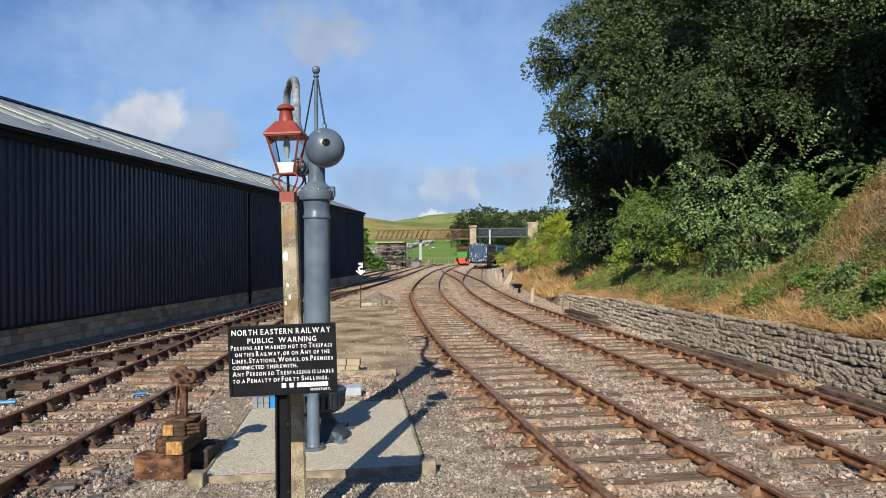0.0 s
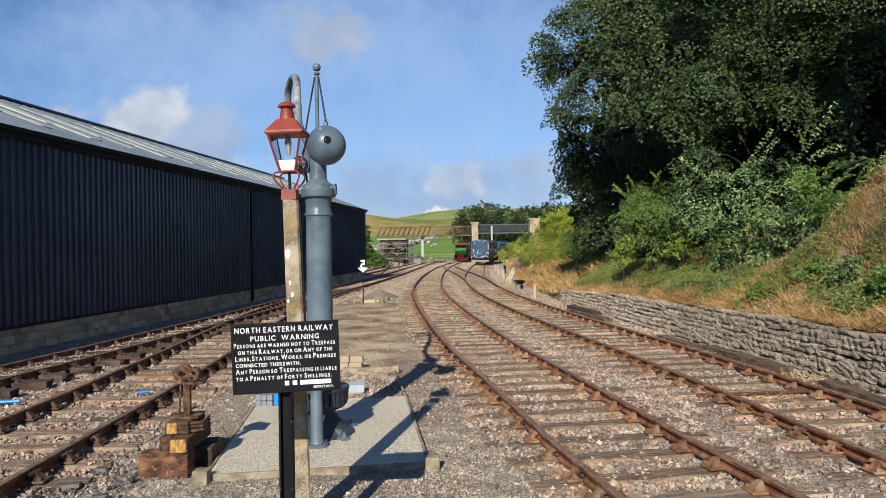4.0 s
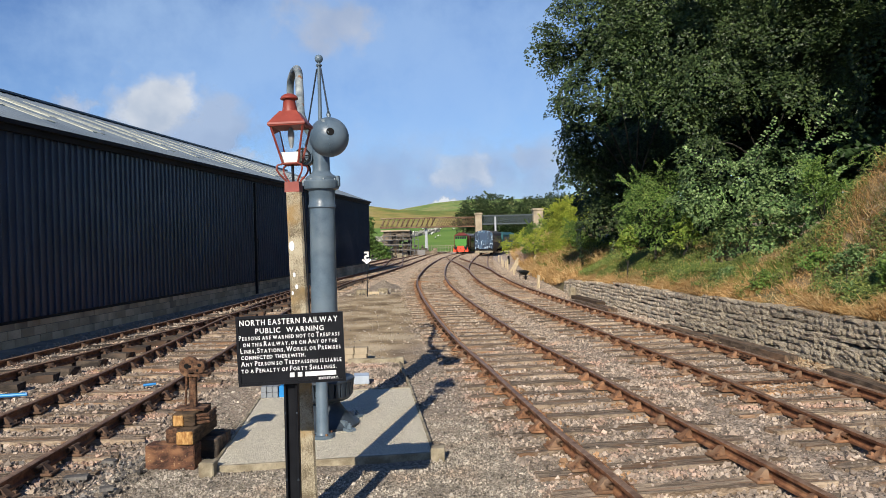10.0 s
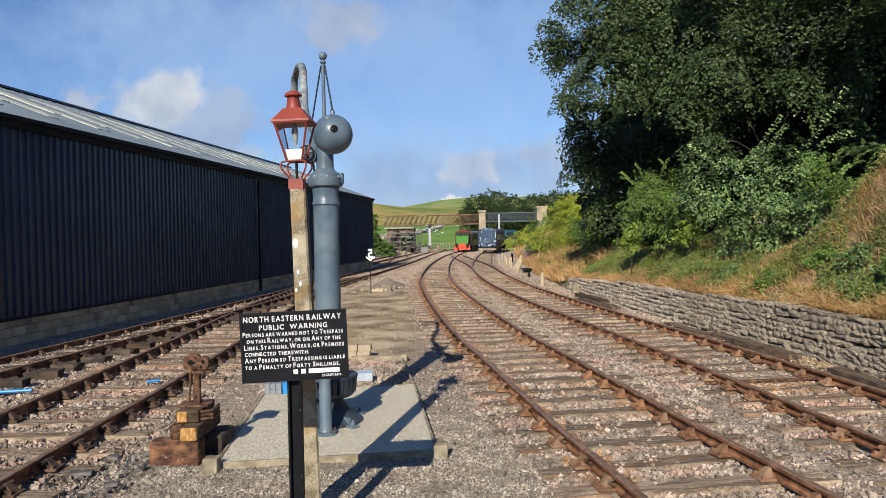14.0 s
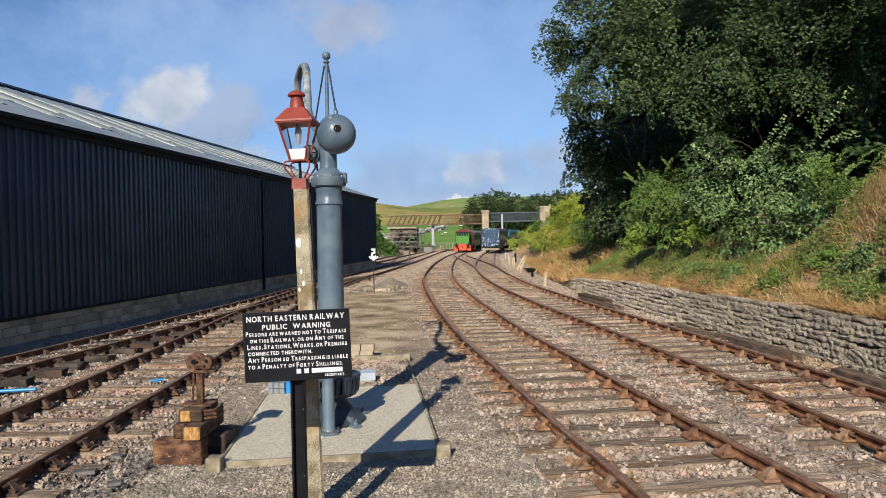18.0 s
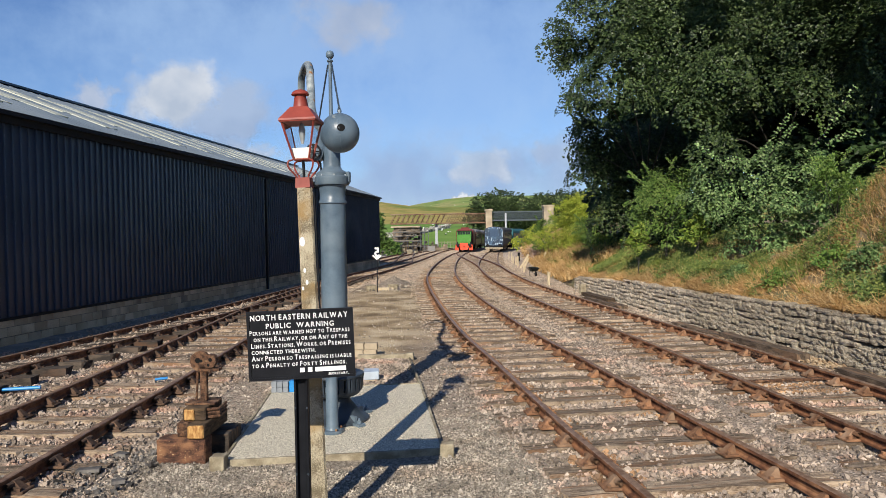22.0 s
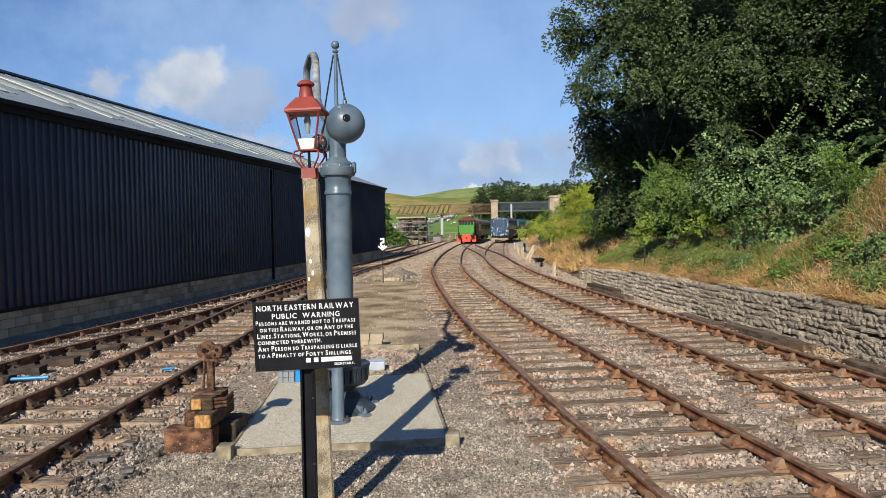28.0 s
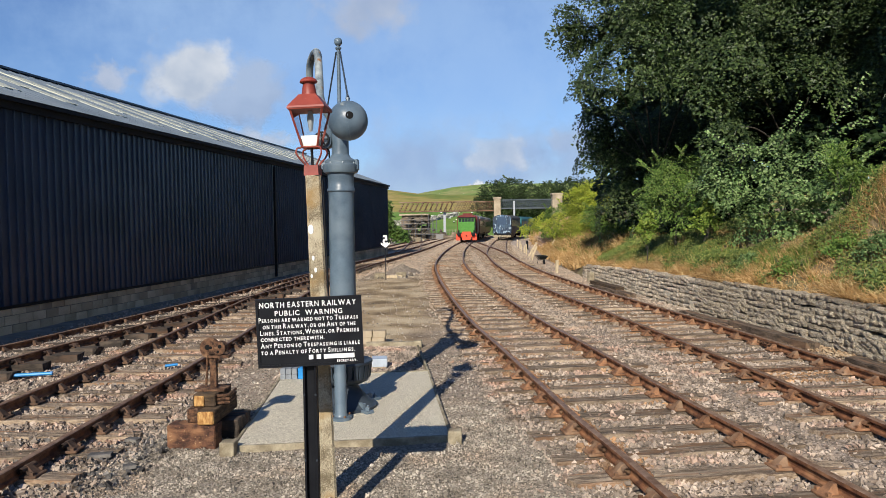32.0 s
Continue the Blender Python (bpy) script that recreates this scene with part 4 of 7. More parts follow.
def make_bank():
    ys = list(np.arange(-12, 2, 2.0)) + list(np.arange(2, 50, 0.5)) + list(np.arange(50, 171, 3))
    ss = [0, 0.15, 0.4, 0.8, 1.2, 1.7, 2.3, 3, 4, 5, 6.5, 8, 10, 13, 18, 26, 40]
    verts, faces = [], []
    for y in ys:
        t = interp(TOE, y) + (0.12 if y < 29 else 0)
        for s in ss:
            z = bank_height(t + s, y)
            verts.append((t + s, y, z if s or y < 29 else fall(y) - 0.05))
    w = len(ss)
    faces = [(j * w + i, j * w + i + 1, (j + 1) * w + i + 1, (j + 1) * w + i) for j in range(len(ys) - 1) for i in range(w - 1)]
    tagged(new("bank", raw_mesh("bank", verts, faces, SOIL, True)), "overgrown earth bank above the stone wall", "bank", kind="structure")


make_bank()


def make_wall():
    core = thing("wall_stone", pose(0, 0, 0), "low dry-laid retaining wall of dark rough stones", "stone wall", kind="structure")
    verts, faces = [], []
    for y in np.arange(2, 29.01, 0.5):
        x, top = interp(WALL_LINE, y), interp(WALL_TOP, y) - 0.05
        verts += [(x + 0.07, y, -0.2), (x + 0.10, y, top), (x + 0.45, y, top), (x + 0.45, y, -0.2)]
    n = len(verts) // 4
    for i in range(n - 1):
        for j in range(3):
            faces.append((i * 4 + j, i * 4 + j + 1, i * 4 + 5 + j, i * 4 + 4 + j))
    faces += [(0, 1, 2, 3), tuple(4 * (n - 1) + k for k in (3, 2, 1, 0))]
    c = new("wall_core", raw_mesh("wall_core", verts, faces, WALL_GAP))
    c.parent = core
    return core


WALL_OB = make_wall()


def lay_wall_stones():
    rnd = random.Random(12)
    shapes = []
    for k in range(14):
        bm = bmesh.new()
        bmesh.ops.create_cube(bm, size=1.0)
        bmesh.ops.subdivide_edges(bm, edges=bm.edges[:], cuts=1, use_grid_fill=True)
        for v in bm.verts:
            x, y, z = v.co
            back = 0.10 * (2 * z) ** 2 + 0.12 * (2 * x) ** 2
            v.co = Vector((x * (1 - 0.06 * (2 * z) ** 2), y * (1 - back), z * (1 - 0.12 * (2 * x) ** 2))) + Vector((rnd.uniform(-0.04, 0.04), rnd.uniform(-0.05, 0.05), rnd.uniform(-0.06, 0.06)))
        shapes.append(link_mesh("stone", bm, WALL_STONE))
    far_v, far_f = [], []
    z, row = -0.06, 0
    while z < 0.95:
        h = rnd.uniform(0.085, 0.145)
        y = 7.5 + rnd.uniform(0, 0.2)
        while y < 29:
            w = rnd.choice((0.11, 0.14, 0.17, 0.20, 0.24, 0.30)) * rnd.uniform(0.85, 1.15)
            top = interp(WALL_TOP, y)
            if z < top - 0.02:
                x = interp(WALL_LINE, y + w / 2) + 0.04 + z * 0.03
                hh = min(h, top - z + 0.05) * rnd.choice((0.82, 0.92, 0.98, 1.02))
                m = pose(x + rnd.uniform(-0.016, 0.012), y + w / 2, z + h / 2 + 0.05 * noise.noise((y * 1.3, row * 0.45, 3)) + 0.02 * noise.noise((y * 4, row * 3.1, 8)) + rnd.uniform(-0.01, 0.01), rnd.uniform(-3, 3), rnd.uniform(-5, 5), 90 + 6.3 + rnd.uniform(-3, 4)) @ Matrix.Diagonal((w * 0.995, 0.26, hh * rnd.choice((0.96, 1.02, 1.08)), 1))
                me = shapes[rnd.randrange(14)]
                if 8.8 < y < 17.5:
                    ob = new("stone", me)
                    ob.parent = WALL_OB
                    ob.matrix_world = m
                else:
                    k = len(far_v)
                    far_v += [tuple(m @ v.co) for v in me.vertices]
                    far_f += [tuple(i + k for i in p.vertices) for p in me.polygons]
            y += w
        z += h
        row += 1
    ob = new("far_stones", raw_mesh("far_stones", far_v, far_f, STONE_WALL_FAR))
    ob.parent = WALL_OB
    tagged(ob, kind="stuff")


STONE_WALL_FAR = material("dark walling stone, joined", (0.27, 0.22, 0.16), (0.62, 0.53, 0.40), 0.95, 20, 70, 1.0, island=0.28, third=(0.33, 0.305, 0.25), bump_dist=0.03)


def land_np(x, y):
    return np.array([land(a, b) for a, b in zip(x, y)])


def patchy(scale, cut, seed, low=True):
    def test(x, y):
        v = np.array([noise.noise((a * scale, b * scale, seed)) for a, b in zip(x, y)])
        return v < cut if low else v > cut
    return test


def make_ballast():
    """Loose stones of the yard, thinning with distance."""
    rng = np.random.default_rng(21)
    centre = {k: np.array([(p.x, p.y) for p, d in even(t, 0.5)]) for k, t in (("A", TRACK_A), ("B", TRACK_B), ("C", TRACK_C), ("D", TRACK_D))}

    def field(n, x0, x1, y0, y1, size, name, mat, label, skip_slab=True, rise=0.25, keep=None, fine=False):
        x, y = rng.uniform(x0, x1, n), rng.uniform(y0, y1, n)
        ok = np.ones(n, bool)
        if skip_slab:
            ok &= ~((x > -2.95 + 0.0 * y) & (x < -0.25 - (y - 7.4) * 0.13) & (y > 7.15) & (y < 10.6) & (x > -2.42 - (y - 7.2) * 0.112))
        ok &= x < np.interp(y, [r[0] for r in WALL_LINE], [r[1] for r in WALL_LINE]) - 0.02
        ok &= x > -10.05 + (np.minimum(y, 54.0) - 16.1) * 0.104 + 0.1
        ok &= np.abs(x) < y * 0.72 + 0.5
        ok &= ~((x < np.interp(y, centre["D"][:, 1], centre["D"][:, 0]) - 0.4) & (y < 36) & (rng.random(n) < 0.55))
        # the siding's near sleeper ends stand clear
        ok &= ~((y < 9.8) & (np.abs(x - np.interp(y, centre["B"][:, 1], centre["B"][:, 0]) + 1.35) < 0.22) & (rng.random(n) < 0.75))
        if keep is not None:
            ok &= keep(x, y)
        x, y = x[ok], y[ok]
        s = size * np.clip(np.exp(rng.normal(scale=0.26, size=len(x))), 0.55, 1.7)
        near = np.min([np.abs(x - np.interp(y, c[:, 1], c[:, 0])) for c in centre.values()], 0) < 1.5
        z = land_np(x, y) + s * rise + np.where(near & (y > 13), 0.008, 0.0)
        scatter_stones(name, np.stack([x, y, z], 1), s, mat, label, fine)

    def walkway(x, y):
        edge = np.interp(y, centre["A"][:, 1], centre["A"][:, 0]) - 1.35
        left = np.interp(y, centre["C"][:, 1], centre["C"][:, 0]) + 1.5
        return (x > left) & (x < edge + rng.normal(scale=0.15, size=len(x)))

    def on_track(*names):
        return lambda x, y: np.min([np.abs(x - np.interp(y, centre[k][:, 1], centre[k][:, 0])) for k in names], 0) < 1.35

    def by_rail(x, y):
        side = np.abs(np.abs(x - np.interp(y, centre["A"][:, 1], centre["A"][:, 0])) - 0.75)
        patch = patchy(0.9, 0.05, 61, False)(x, y)
        tie = (np.abs(x - np.interp(y, centre["B"][:, 1], centre["B"][:, 0])) < 0.7) & (np.abs(y - 10.5) < 0.45)
        return ((side < 0.34) & patch & (rng.random(len(x)) < 1.2 - side * 3)) | tie

    off = lambda x, y: ~walkway(x, y)
    field(68000, -3.6, 2.2, 4.4, 9.2, 0.0132, "chippings", STONE_GREY, "fine grey-brown chippings trodden round the lamp post", rise=0.15, keep=walkway, fine=True)
    field(9000, -3.6, 2.4, 4.4, 12.5, 0.0195, "chippings", STONE_GREY, "coarser stones strewn over the chippings", rise=0.2, keep=walkway, fine=2)
    field(14000, -9.5, 7.2, 4.6, 12.0, 0.022, "ballast_grit", STONE_BITS, "small broken stone filling between the ballast", rise=0.35, keep=off, fine=True)
    field(74000, -9.5, 7.2, 4.6, 15.0, 0.0235, "ballast", STONE_BITS, "pinkish-grey crushed stone ballast between the tracks", rise=0.35, keep=off, fine=True)
    field(17000, -6.5, 6.6, 4.8, 13.0, 0.027, "ballast", STONE_BITS, "crushed stone heaped between the sleepers", rise=0.75, keep=on_track("A", "B", "C"), fine=2)
    field(9000, -9.5, 7.2, 4.6, 13.0, 0.036, "ballast", STONE_BITS, "larger lumps of pinkish-grey stone among the ballast", rise=0.3, keep=off, fine=2)
    field(60000, 0.0, 5.5, 5.5, 17.0, 0.029, "ballast", STONE_RUST, "rust-stained stones along the rails", rise=0.5, keep=by_rail, fine=2)
    field(480, -4.6, -3.1, 6.1, 7.7, 0.031, "ashes", ASH, "dark ash and slate bits beside the near rail", rise=0.5)
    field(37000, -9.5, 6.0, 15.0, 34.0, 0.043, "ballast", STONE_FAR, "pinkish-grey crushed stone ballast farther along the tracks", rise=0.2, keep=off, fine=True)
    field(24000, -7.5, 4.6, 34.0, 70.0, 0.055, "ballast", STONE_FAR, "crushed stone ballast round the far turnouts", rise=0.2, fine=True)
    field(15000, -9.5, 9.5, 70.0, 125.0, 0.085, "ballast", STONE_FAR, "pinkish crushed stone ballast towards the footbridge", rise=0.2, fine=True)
    field(3600, -4.6, 0.6, 11.5, 34.0, 0.024, "chippings", STONE_GREY, "scattered stones on the sandy strip", rise=0.2, keep=walkway, fine=True)
    field(9000, -2.95, -0.9, 10.5, 13.2, 0.032, "chippings", STONE_BITS, "pinkish stone filling behind the slab", rise=0.4, fine=True)
    field(50, -4.2, -2.4, 29.6, 32.5, 0.13, "rubble", STONE_GREY, "broken stones strewn round the grit heap", rise=0.1)


make_ballast()


def make_grass(name, n, box_y, band, height, mat, label, seed, lean=0.5, wide=0.012, falloff=1.0, where=None):
    """Blades rooted on the bank. band: distances behind the wall line."""
    rng = np.random.default_rng(seed)
    tufts = n // 14
    ty = rng.uniform(*box_y, tufts)
    ts = band[0] + (band[1] - band[0]) * rng.random(tufts) ** falloff
    y = np.repeat(ty, 14) + rng.normal(scale=0.10, size=tufts * 14)
    s = np.maximum(np.repeat(ts, 14) + rng.normal(scale=0.08, size=tufts * 14), band[0])
    x = np.interp(y, [r[0] for r in TOE], [r[1] for r in TOE]) + 0.2 + s
    if where is not None:
        k = where(x, y)
        x, y = x[k], y[k]
    z = np.array([bank_height(a, b) for a, b in zip(x, y)]) - 0.03
    m = len(x)
    root = np.stack([x, y, z], 1)
    h = height * rng.uniform(0.45, 1.3, (m, 1))
    way = rng.normal(size=(m, 3)) * (lean, lean, 0.15) + (-lean * 0.55, -lean * 0.2, 1)
    way /= np.linalg.norm(way, axis=1, keepdims=True)
    side = np.cross(way, rng.normal(size=(m, 3)))
    side /= np.linalg.norm(side, axis=1, keepdims=True)
    w = wide * rng.uniform(0.6, 1.5, (m, 1))
    mid = root + way * h * 0.55
    sag = way + rng.normal(size=(m, 3)) * 0.55 + (-0.2, -0.1, -0.55)
    tip = mid + sag / np.linalg.norm(sag, axis=1, keepdims=True) * h * 0.5
    v = np.stack([root - side * w, root + side * w, mid + side * w * 0.8, mid - side * w * 0.8, tip + side * w * 0.25, tip - side * w * 0.25], 1)
    f = (np.array([(0, 1, 2, 3), (3, 2, 4, 5)])[None] + (np.arange(m) * 6)[:, None, None]).reshape(-1, 4)
    tagged(new(name, numpy_mesh(name, v.reshape(-1, 3), f, mat)), label, "grass", kind="stuff")


def make_bank_cover():
    make_grass("dry_grass", 34000, (8.5, 30), (-0.08, 0.5), 0.33, STRAW, "straw-coloured grass hanging over the wall", 41, 0.7, 0.006, where=patchy(1.2, 0.02, 5))
    make_grass("dry_grass", 12000, (8.5, 34), (0.5, 3.6), 0.32, STRAW, "patches of bleached grass on the bank", 42, 0.5, 0.008, where=patchy(0.6, 0.0, 3))
    make_grass("green_grass", 15000, (8.5, 34), (0.3, 1.4), 0.30, WEED, "fresh green grass and weeds on the bank", 43, 0.45, 0.008, where=patchy(0.6, -0.1, 3, False))
    make_grass("dry_grass", 26000, (10.5, 17.5), (0.8, 4.6), 0.22, STRAW, "short bleached grass over the steep end of the bank", 48, 0.5, 0.0045)
    make_grass("green_grass", 12000, (10.5, 17.5), (0.8, 4.6), 0.22, WEED, "green grass among the straw on the steep end of the bank", 49, 0.5, 0.0045, where=patchy(0.8, 0.05, 21))
    make_grass("bracken", 9000, (8.0, 16.5), (1.2, 5.5), 0.36, BRACKEN, "rust-brown dying bracken stalks at the top of the bank", 44, 0.6, 0.0035, where=patchy(0.55, 0.04, 8))
    make_grass("dry_grass", 22000, (29, 62), (-0.15, 2.6), 0.5, STRAW, "tall bleached grass on the far bank", 45, 0.3, 0.014)
    make_grass("green_grass", 22000, (30, 80), (0.5, 5.0), 0.42, WEED, "green and yellow weeds on the far bank", 46, 0.4, 0.03)
    make_grass("dry_grass", 16000, (55, 115), (-0.2, 3.5), 0.9, STRAW, "tall pinkish seeding grass towards the coaches", 47, 0.3, 0.05)
    make_grass("seeding_grass", 3500, (54, 64), (0.0, 1.3), 1.0, SEED_HEADS, "pale pink seeding grass beside the leaning stakes", 52, 0.25, 0.02)
    make_grass("dry_grass", 9000, (9, 29), (-0.05, 0.4), 0.16, STRAW, "matted short straw along the wall's top", 53, 0.8, 0.007)
    # low leafy creepers
    rng = np.random.default_rng(50)
    n = 130000
    y = rng.uniform(8.5, 30, n)
    x = np.interp(y, [r[0] for r in TOE], [r[1] for r in TOE]) + 0.3 + 4.2 * rng.random(n) ** 0.9
    k = patchy(0.7, 0.0, 14, False)(x, y) & ~((y > 15.6) & (y < 20.5) & (x > np.interp(y, [r[0] for r in TOE], [r[1] for r in TOE]) + 1.1))
    x, y = x[k], y[k]
    z = np.array([bank_height(a, b) for a, b in zip(x, y)]) + rng.uniform(0.0, 0.34, len(x))
    pts = np.stack([x, y, z], 1)
    out = np.tile((-0.5, -0.4, 0.8), (len(x), 1))
    tagged(new("bramble", leaf_mesh("bramble", pts, out, 0.05, LEAF_CREEPER, rng, 0.2, 0.7)), "low green brambles and creepers over the bank", "undergrowth", kind="stuff")

    # curled brown fronds among the bracken
    n = 28000
    y = rng.uniform(8.5, 15.6, n)
    x = np.interp(y, [r[0] for r in TOE], [r[1] for r in TOE]) + 1.7 + 3.8 * rng.random(n)
    k = patchy(0.55, 0.22, 8)(x, y)
    x, y = x[k], y[k]
    z = np.array([bank_height(a, b) for a, b in zip(x, y)]) + rng.uniform(0.0, 0.42, len(x))
    tagged(new("bracken_fronds", leaf_mesh("bracken_fronds", np.stack([x, y, z], 1), np.tile((-0.4, -0.4, 0.8), (len(x), 1)), 0.036, BRACKEN, rng, 0.2, 0.5)), "curled rust-brown bracken fronds on the bank", "bracken", kind="stuff")

    # leafy weeds among the straw along the wall
    n = 90000
    y = rng.uniform(8.5, 30, n)
    x = np.interp(y, [r[0] for r in TOE], [r[1] for r in TOE]) + 0.08 + 1.9 * rng.random(n) ** 0.9
    k = patchy(1.3, 0.16, 31, False)(x, y)
    x, y = x[k], y[k]
    z = np.array([bank_height(a, b) for a, b in zip(x, y)]) + rng.uniform(0.05, 0.3, len(x))
    tagged(new("leafy_weeds", leaf_mesh("leafy_weeds", np.stack([x, y, z], 1), np.tile((-0.5, -0.4, 0.8), (len(x), 1)), 0.042, LEAF_CREEPER, rng, 0.2, 0.7)), "small green weeds among the straw above the wall", "weeds", kind="stuff")

    # dead leaves between the siding and the wall
    n = 2600
    y = rng.uniform(9, 16, n)
    x = np.interp(y, [r[0] for r in WALL_LINE], [r[1] for r in WALL_LINE]) - 0.06 - np.abs(rng.normal(scale=0.28, size=n))
    pts = np.stack([x, y, land_np(x, y) + rng.uniform(0.03, 0.07, n)], 1)
    tagged(new("dead_leaves", leaf_mesh("dead_leaves", pts, np.tile((0, 0, 1.0), (n, 1)), 0.055, BRACKEN, rng, 0.0, 0.7)), "orange-brown fallen leaves at the wall's foot", "leaf litter", kind="stuff")


make_bank_cover()


# ---- trees and shrubs ----
make_tree("sycamore_tree", (9.2, 32.0, 2.0), [(5.28, 25.0, 10.06, 1.39), (6.93, 26.0, 11.55, 2.27), (4.77, 25.0, 8.6, 0.95), (5.7, 24.0, 8.04, 1.18), (6.89, 24.5, 9.1, 1.36), (4.65, 25.0, 7.5, 0.72), (5.97, 24.0, 7.15, 0.8), (7.2, 23.5, 7.15, 0.78), (3.95, 25.5, 9.15, 0.52), (3.55, 25.5, 9.0, 0.42), (3.7, 25.5, 9.6, 0.4), (3.98, 25.5, 8.5, 0.42), (8.4, 25.0, 8.62, 1.19), (4.34, 25.5, 10.34, 0.53),
           (5.55, 30.0, 6.67, 0.95), (6.95, 31.0, 6.1, 1.1), (4.95, 27.0, 6.91, 0.56), (5.72, 29.0, 6.02, 0.69), (4.49, 27.0, 7.31, 0.34), (5.0, 28.0, 6.34, 0.53), (4.85, 28.0, 5.55, 0.4), (5.07, 28.0, 4.71, 0.53), (8.38, 30.0, 6.3, 1.1), (5.65, 30.0, 5.25, 0.76), (6.82, 30.0, 4.52, 1.24), (8.13, 30.0, 4.73, 1.19), (6.35, 29.0, 2.96, 1.06), (9.56, 30.0, 5.9, 0.9), (7.37, 29.0, 2.6, 0.97), (9.77, 30.0, 4.22, 1.19)],
          0.1, LEAF_TREE, "tall sycamore in dense dark green leaf overhanging the bank", per=2.7, leaves=560, core=650, seed=3, r0=0.10, bough=1.05, loose=0.3, group="trees on the bank")
make_tree("sycamore_tree", (12.4, 28.0, 2.6), [(8.16, 22.0, 7.42, 0.73), (8.45, 24.0, 9.3, 1.14), (9.95, 24.0, 9.27, 1.33), (10.97, 23.0, 9.12, 1.1), (11.7, 22.0, 9.15, 1.05), (8.97, 23.0, 6.47, 0.95), (9.6, 20.5, 6.31, 0.68), (10.31, 24.0, 7.94, 0.88), (11.68, 23.0, 7.67, 1.02), (12.2, 22.0, 6.9, 0.7), (12.31, 21.0, 7.99, 1.0), (7.45, 22.0, 5.96, 0.61), (7.52, 21.0, 4.88, 0.67), (9.61, 24.0, 12.27, 2.48), (11.89, 22.0, 11.54, 2.27)],
          0.1, LEAF_TREE, "broad sycamore in full leaf with a deep shaded crown", per=2.4, leaves=540, core=500, seed=5, r0=0.09, bough=1.1, loose=0.3, group="trees on the bank")
# backing trees for the crown gaps, with shade put into their leaf colour
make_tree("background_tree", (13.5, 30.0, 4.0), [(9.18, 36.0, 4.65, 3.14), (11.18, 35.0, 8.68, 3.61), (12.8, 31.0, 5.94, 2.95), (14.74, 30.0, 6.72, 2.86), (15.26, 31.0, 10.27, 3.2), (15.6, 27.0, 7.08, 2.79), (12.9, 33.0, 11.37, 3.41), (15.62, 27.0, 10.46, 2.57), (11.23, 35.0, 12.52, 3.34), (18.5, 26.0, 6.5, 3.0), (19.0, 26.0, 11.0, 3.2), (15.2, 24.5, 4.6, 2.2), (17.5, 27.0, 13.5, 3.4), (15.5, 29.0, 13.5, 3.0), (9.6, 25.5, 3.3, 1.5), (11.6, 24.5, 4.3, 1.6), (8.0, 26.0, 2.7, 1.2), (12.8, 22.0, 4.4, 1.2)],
          0.24, LEAF_SHADED, "tree filling in behind the sycamores, its shade painted dark", per=8, leaves=26, long=1.2, wide=0.6, core=330, seed=6, r0=0.3, group="trees on the bank")
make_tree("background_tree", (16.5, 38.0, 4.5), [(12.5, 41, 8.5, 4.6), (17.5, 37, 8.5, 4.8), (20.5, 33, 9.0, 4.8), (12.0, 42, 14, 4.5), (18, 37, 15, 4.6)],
          0.5, LEAF_SHADED, "backing tree added to close sky gaps, its shade painted dark", per=5, leaves=24, long=1.4, wide=0.7, core=60, seed=18, r0=0.3, group="trees on the bank")
# two trees added out of view, only to block sun from the right-hand crowns
make_tree("unseen_shade_tree", (13.5, 12.5, 5.0), [(5.6, 13, 15.6, 0.8), (10.6, 13, 12.3, 0.9), (11.3, 13, 11.0, 1.0), (10.8, 12.6, 9.4, 0.8), (13.4, 12, 12.4, 2.5), (13.6, 14.5, 16, 2.0), (15, 12, 10.5, 2.8), (14.6, 14.5, 14, 2.7)],
          0.36, LEAF_SHADED, "unseen tree added to throw shade on the bank's crowns", per=8, leaves=36, long=1.2, wide=0.6, core=90, seed=16, r0=0.3, group="trees on the bank")
make_tree("unseen_shade_tree", (17.5, 13.5, 6.0), [(17.5, 13, 9, 3.4), (19, 12, 13, 3.4), (16.6, 15, 14, 3.2), (20, 15, 10, 3.2), (18, 15, 17, 3.2)],
          0.3, LEAF_SHADED, "second unseen tree added to shade the bank's crowns", per=5, leaves=36, long=1.3, wide=0.6, core=50, seed=17, r0=0.3, group="trees on the bank")
HAZEL = [(7.14, 20.0, 3.42, 0.83), (7.98, 19.0, 3.64, 0.84), (8.79, 18.5, 3.74, 0.76), (7.37, 19.0, 2.61, 0.72), (8.12, 18.0, 2.78, 0.66), (8.86, 17.5, 3.1, 0.58), (6.76, 20.5, 3.3, 0.65), (8.29, 19.0, 4.24, 0.54), (9.23, 18.5, 4.02, 0.55), (6.84, 20.0, 4.06, 0.41), (9.3, 17.6, 3.35, 0.6), (9.0, 17.0, 2.5, 0.5), (7.6, 19.6, 2.05, 0.6), (8.4, 18.9, 2.05, 0.6), (9.4, 17.4, 2.75, 0.55), (8.8, 18.6, 2.6, 0.7), (9.5, 17.6, 2.2, 0.5), (9.3, 18.6, 2.9, 0.7), (8.8, 18.0, 2.57, 0.5), (9.1, 17.8, 2.81, 0.5), (8.69, 18.4, 2.33, 0.45), (9.19, 17.6, 2.41, 0.36), (8.26, 18.6, 2.13, 0.42), (8.03, 19.0, 2.79, 0.5), (8.15, 18.6, 2.96, 0.45), (7.9, 19.2, 2.45, 0.45)]
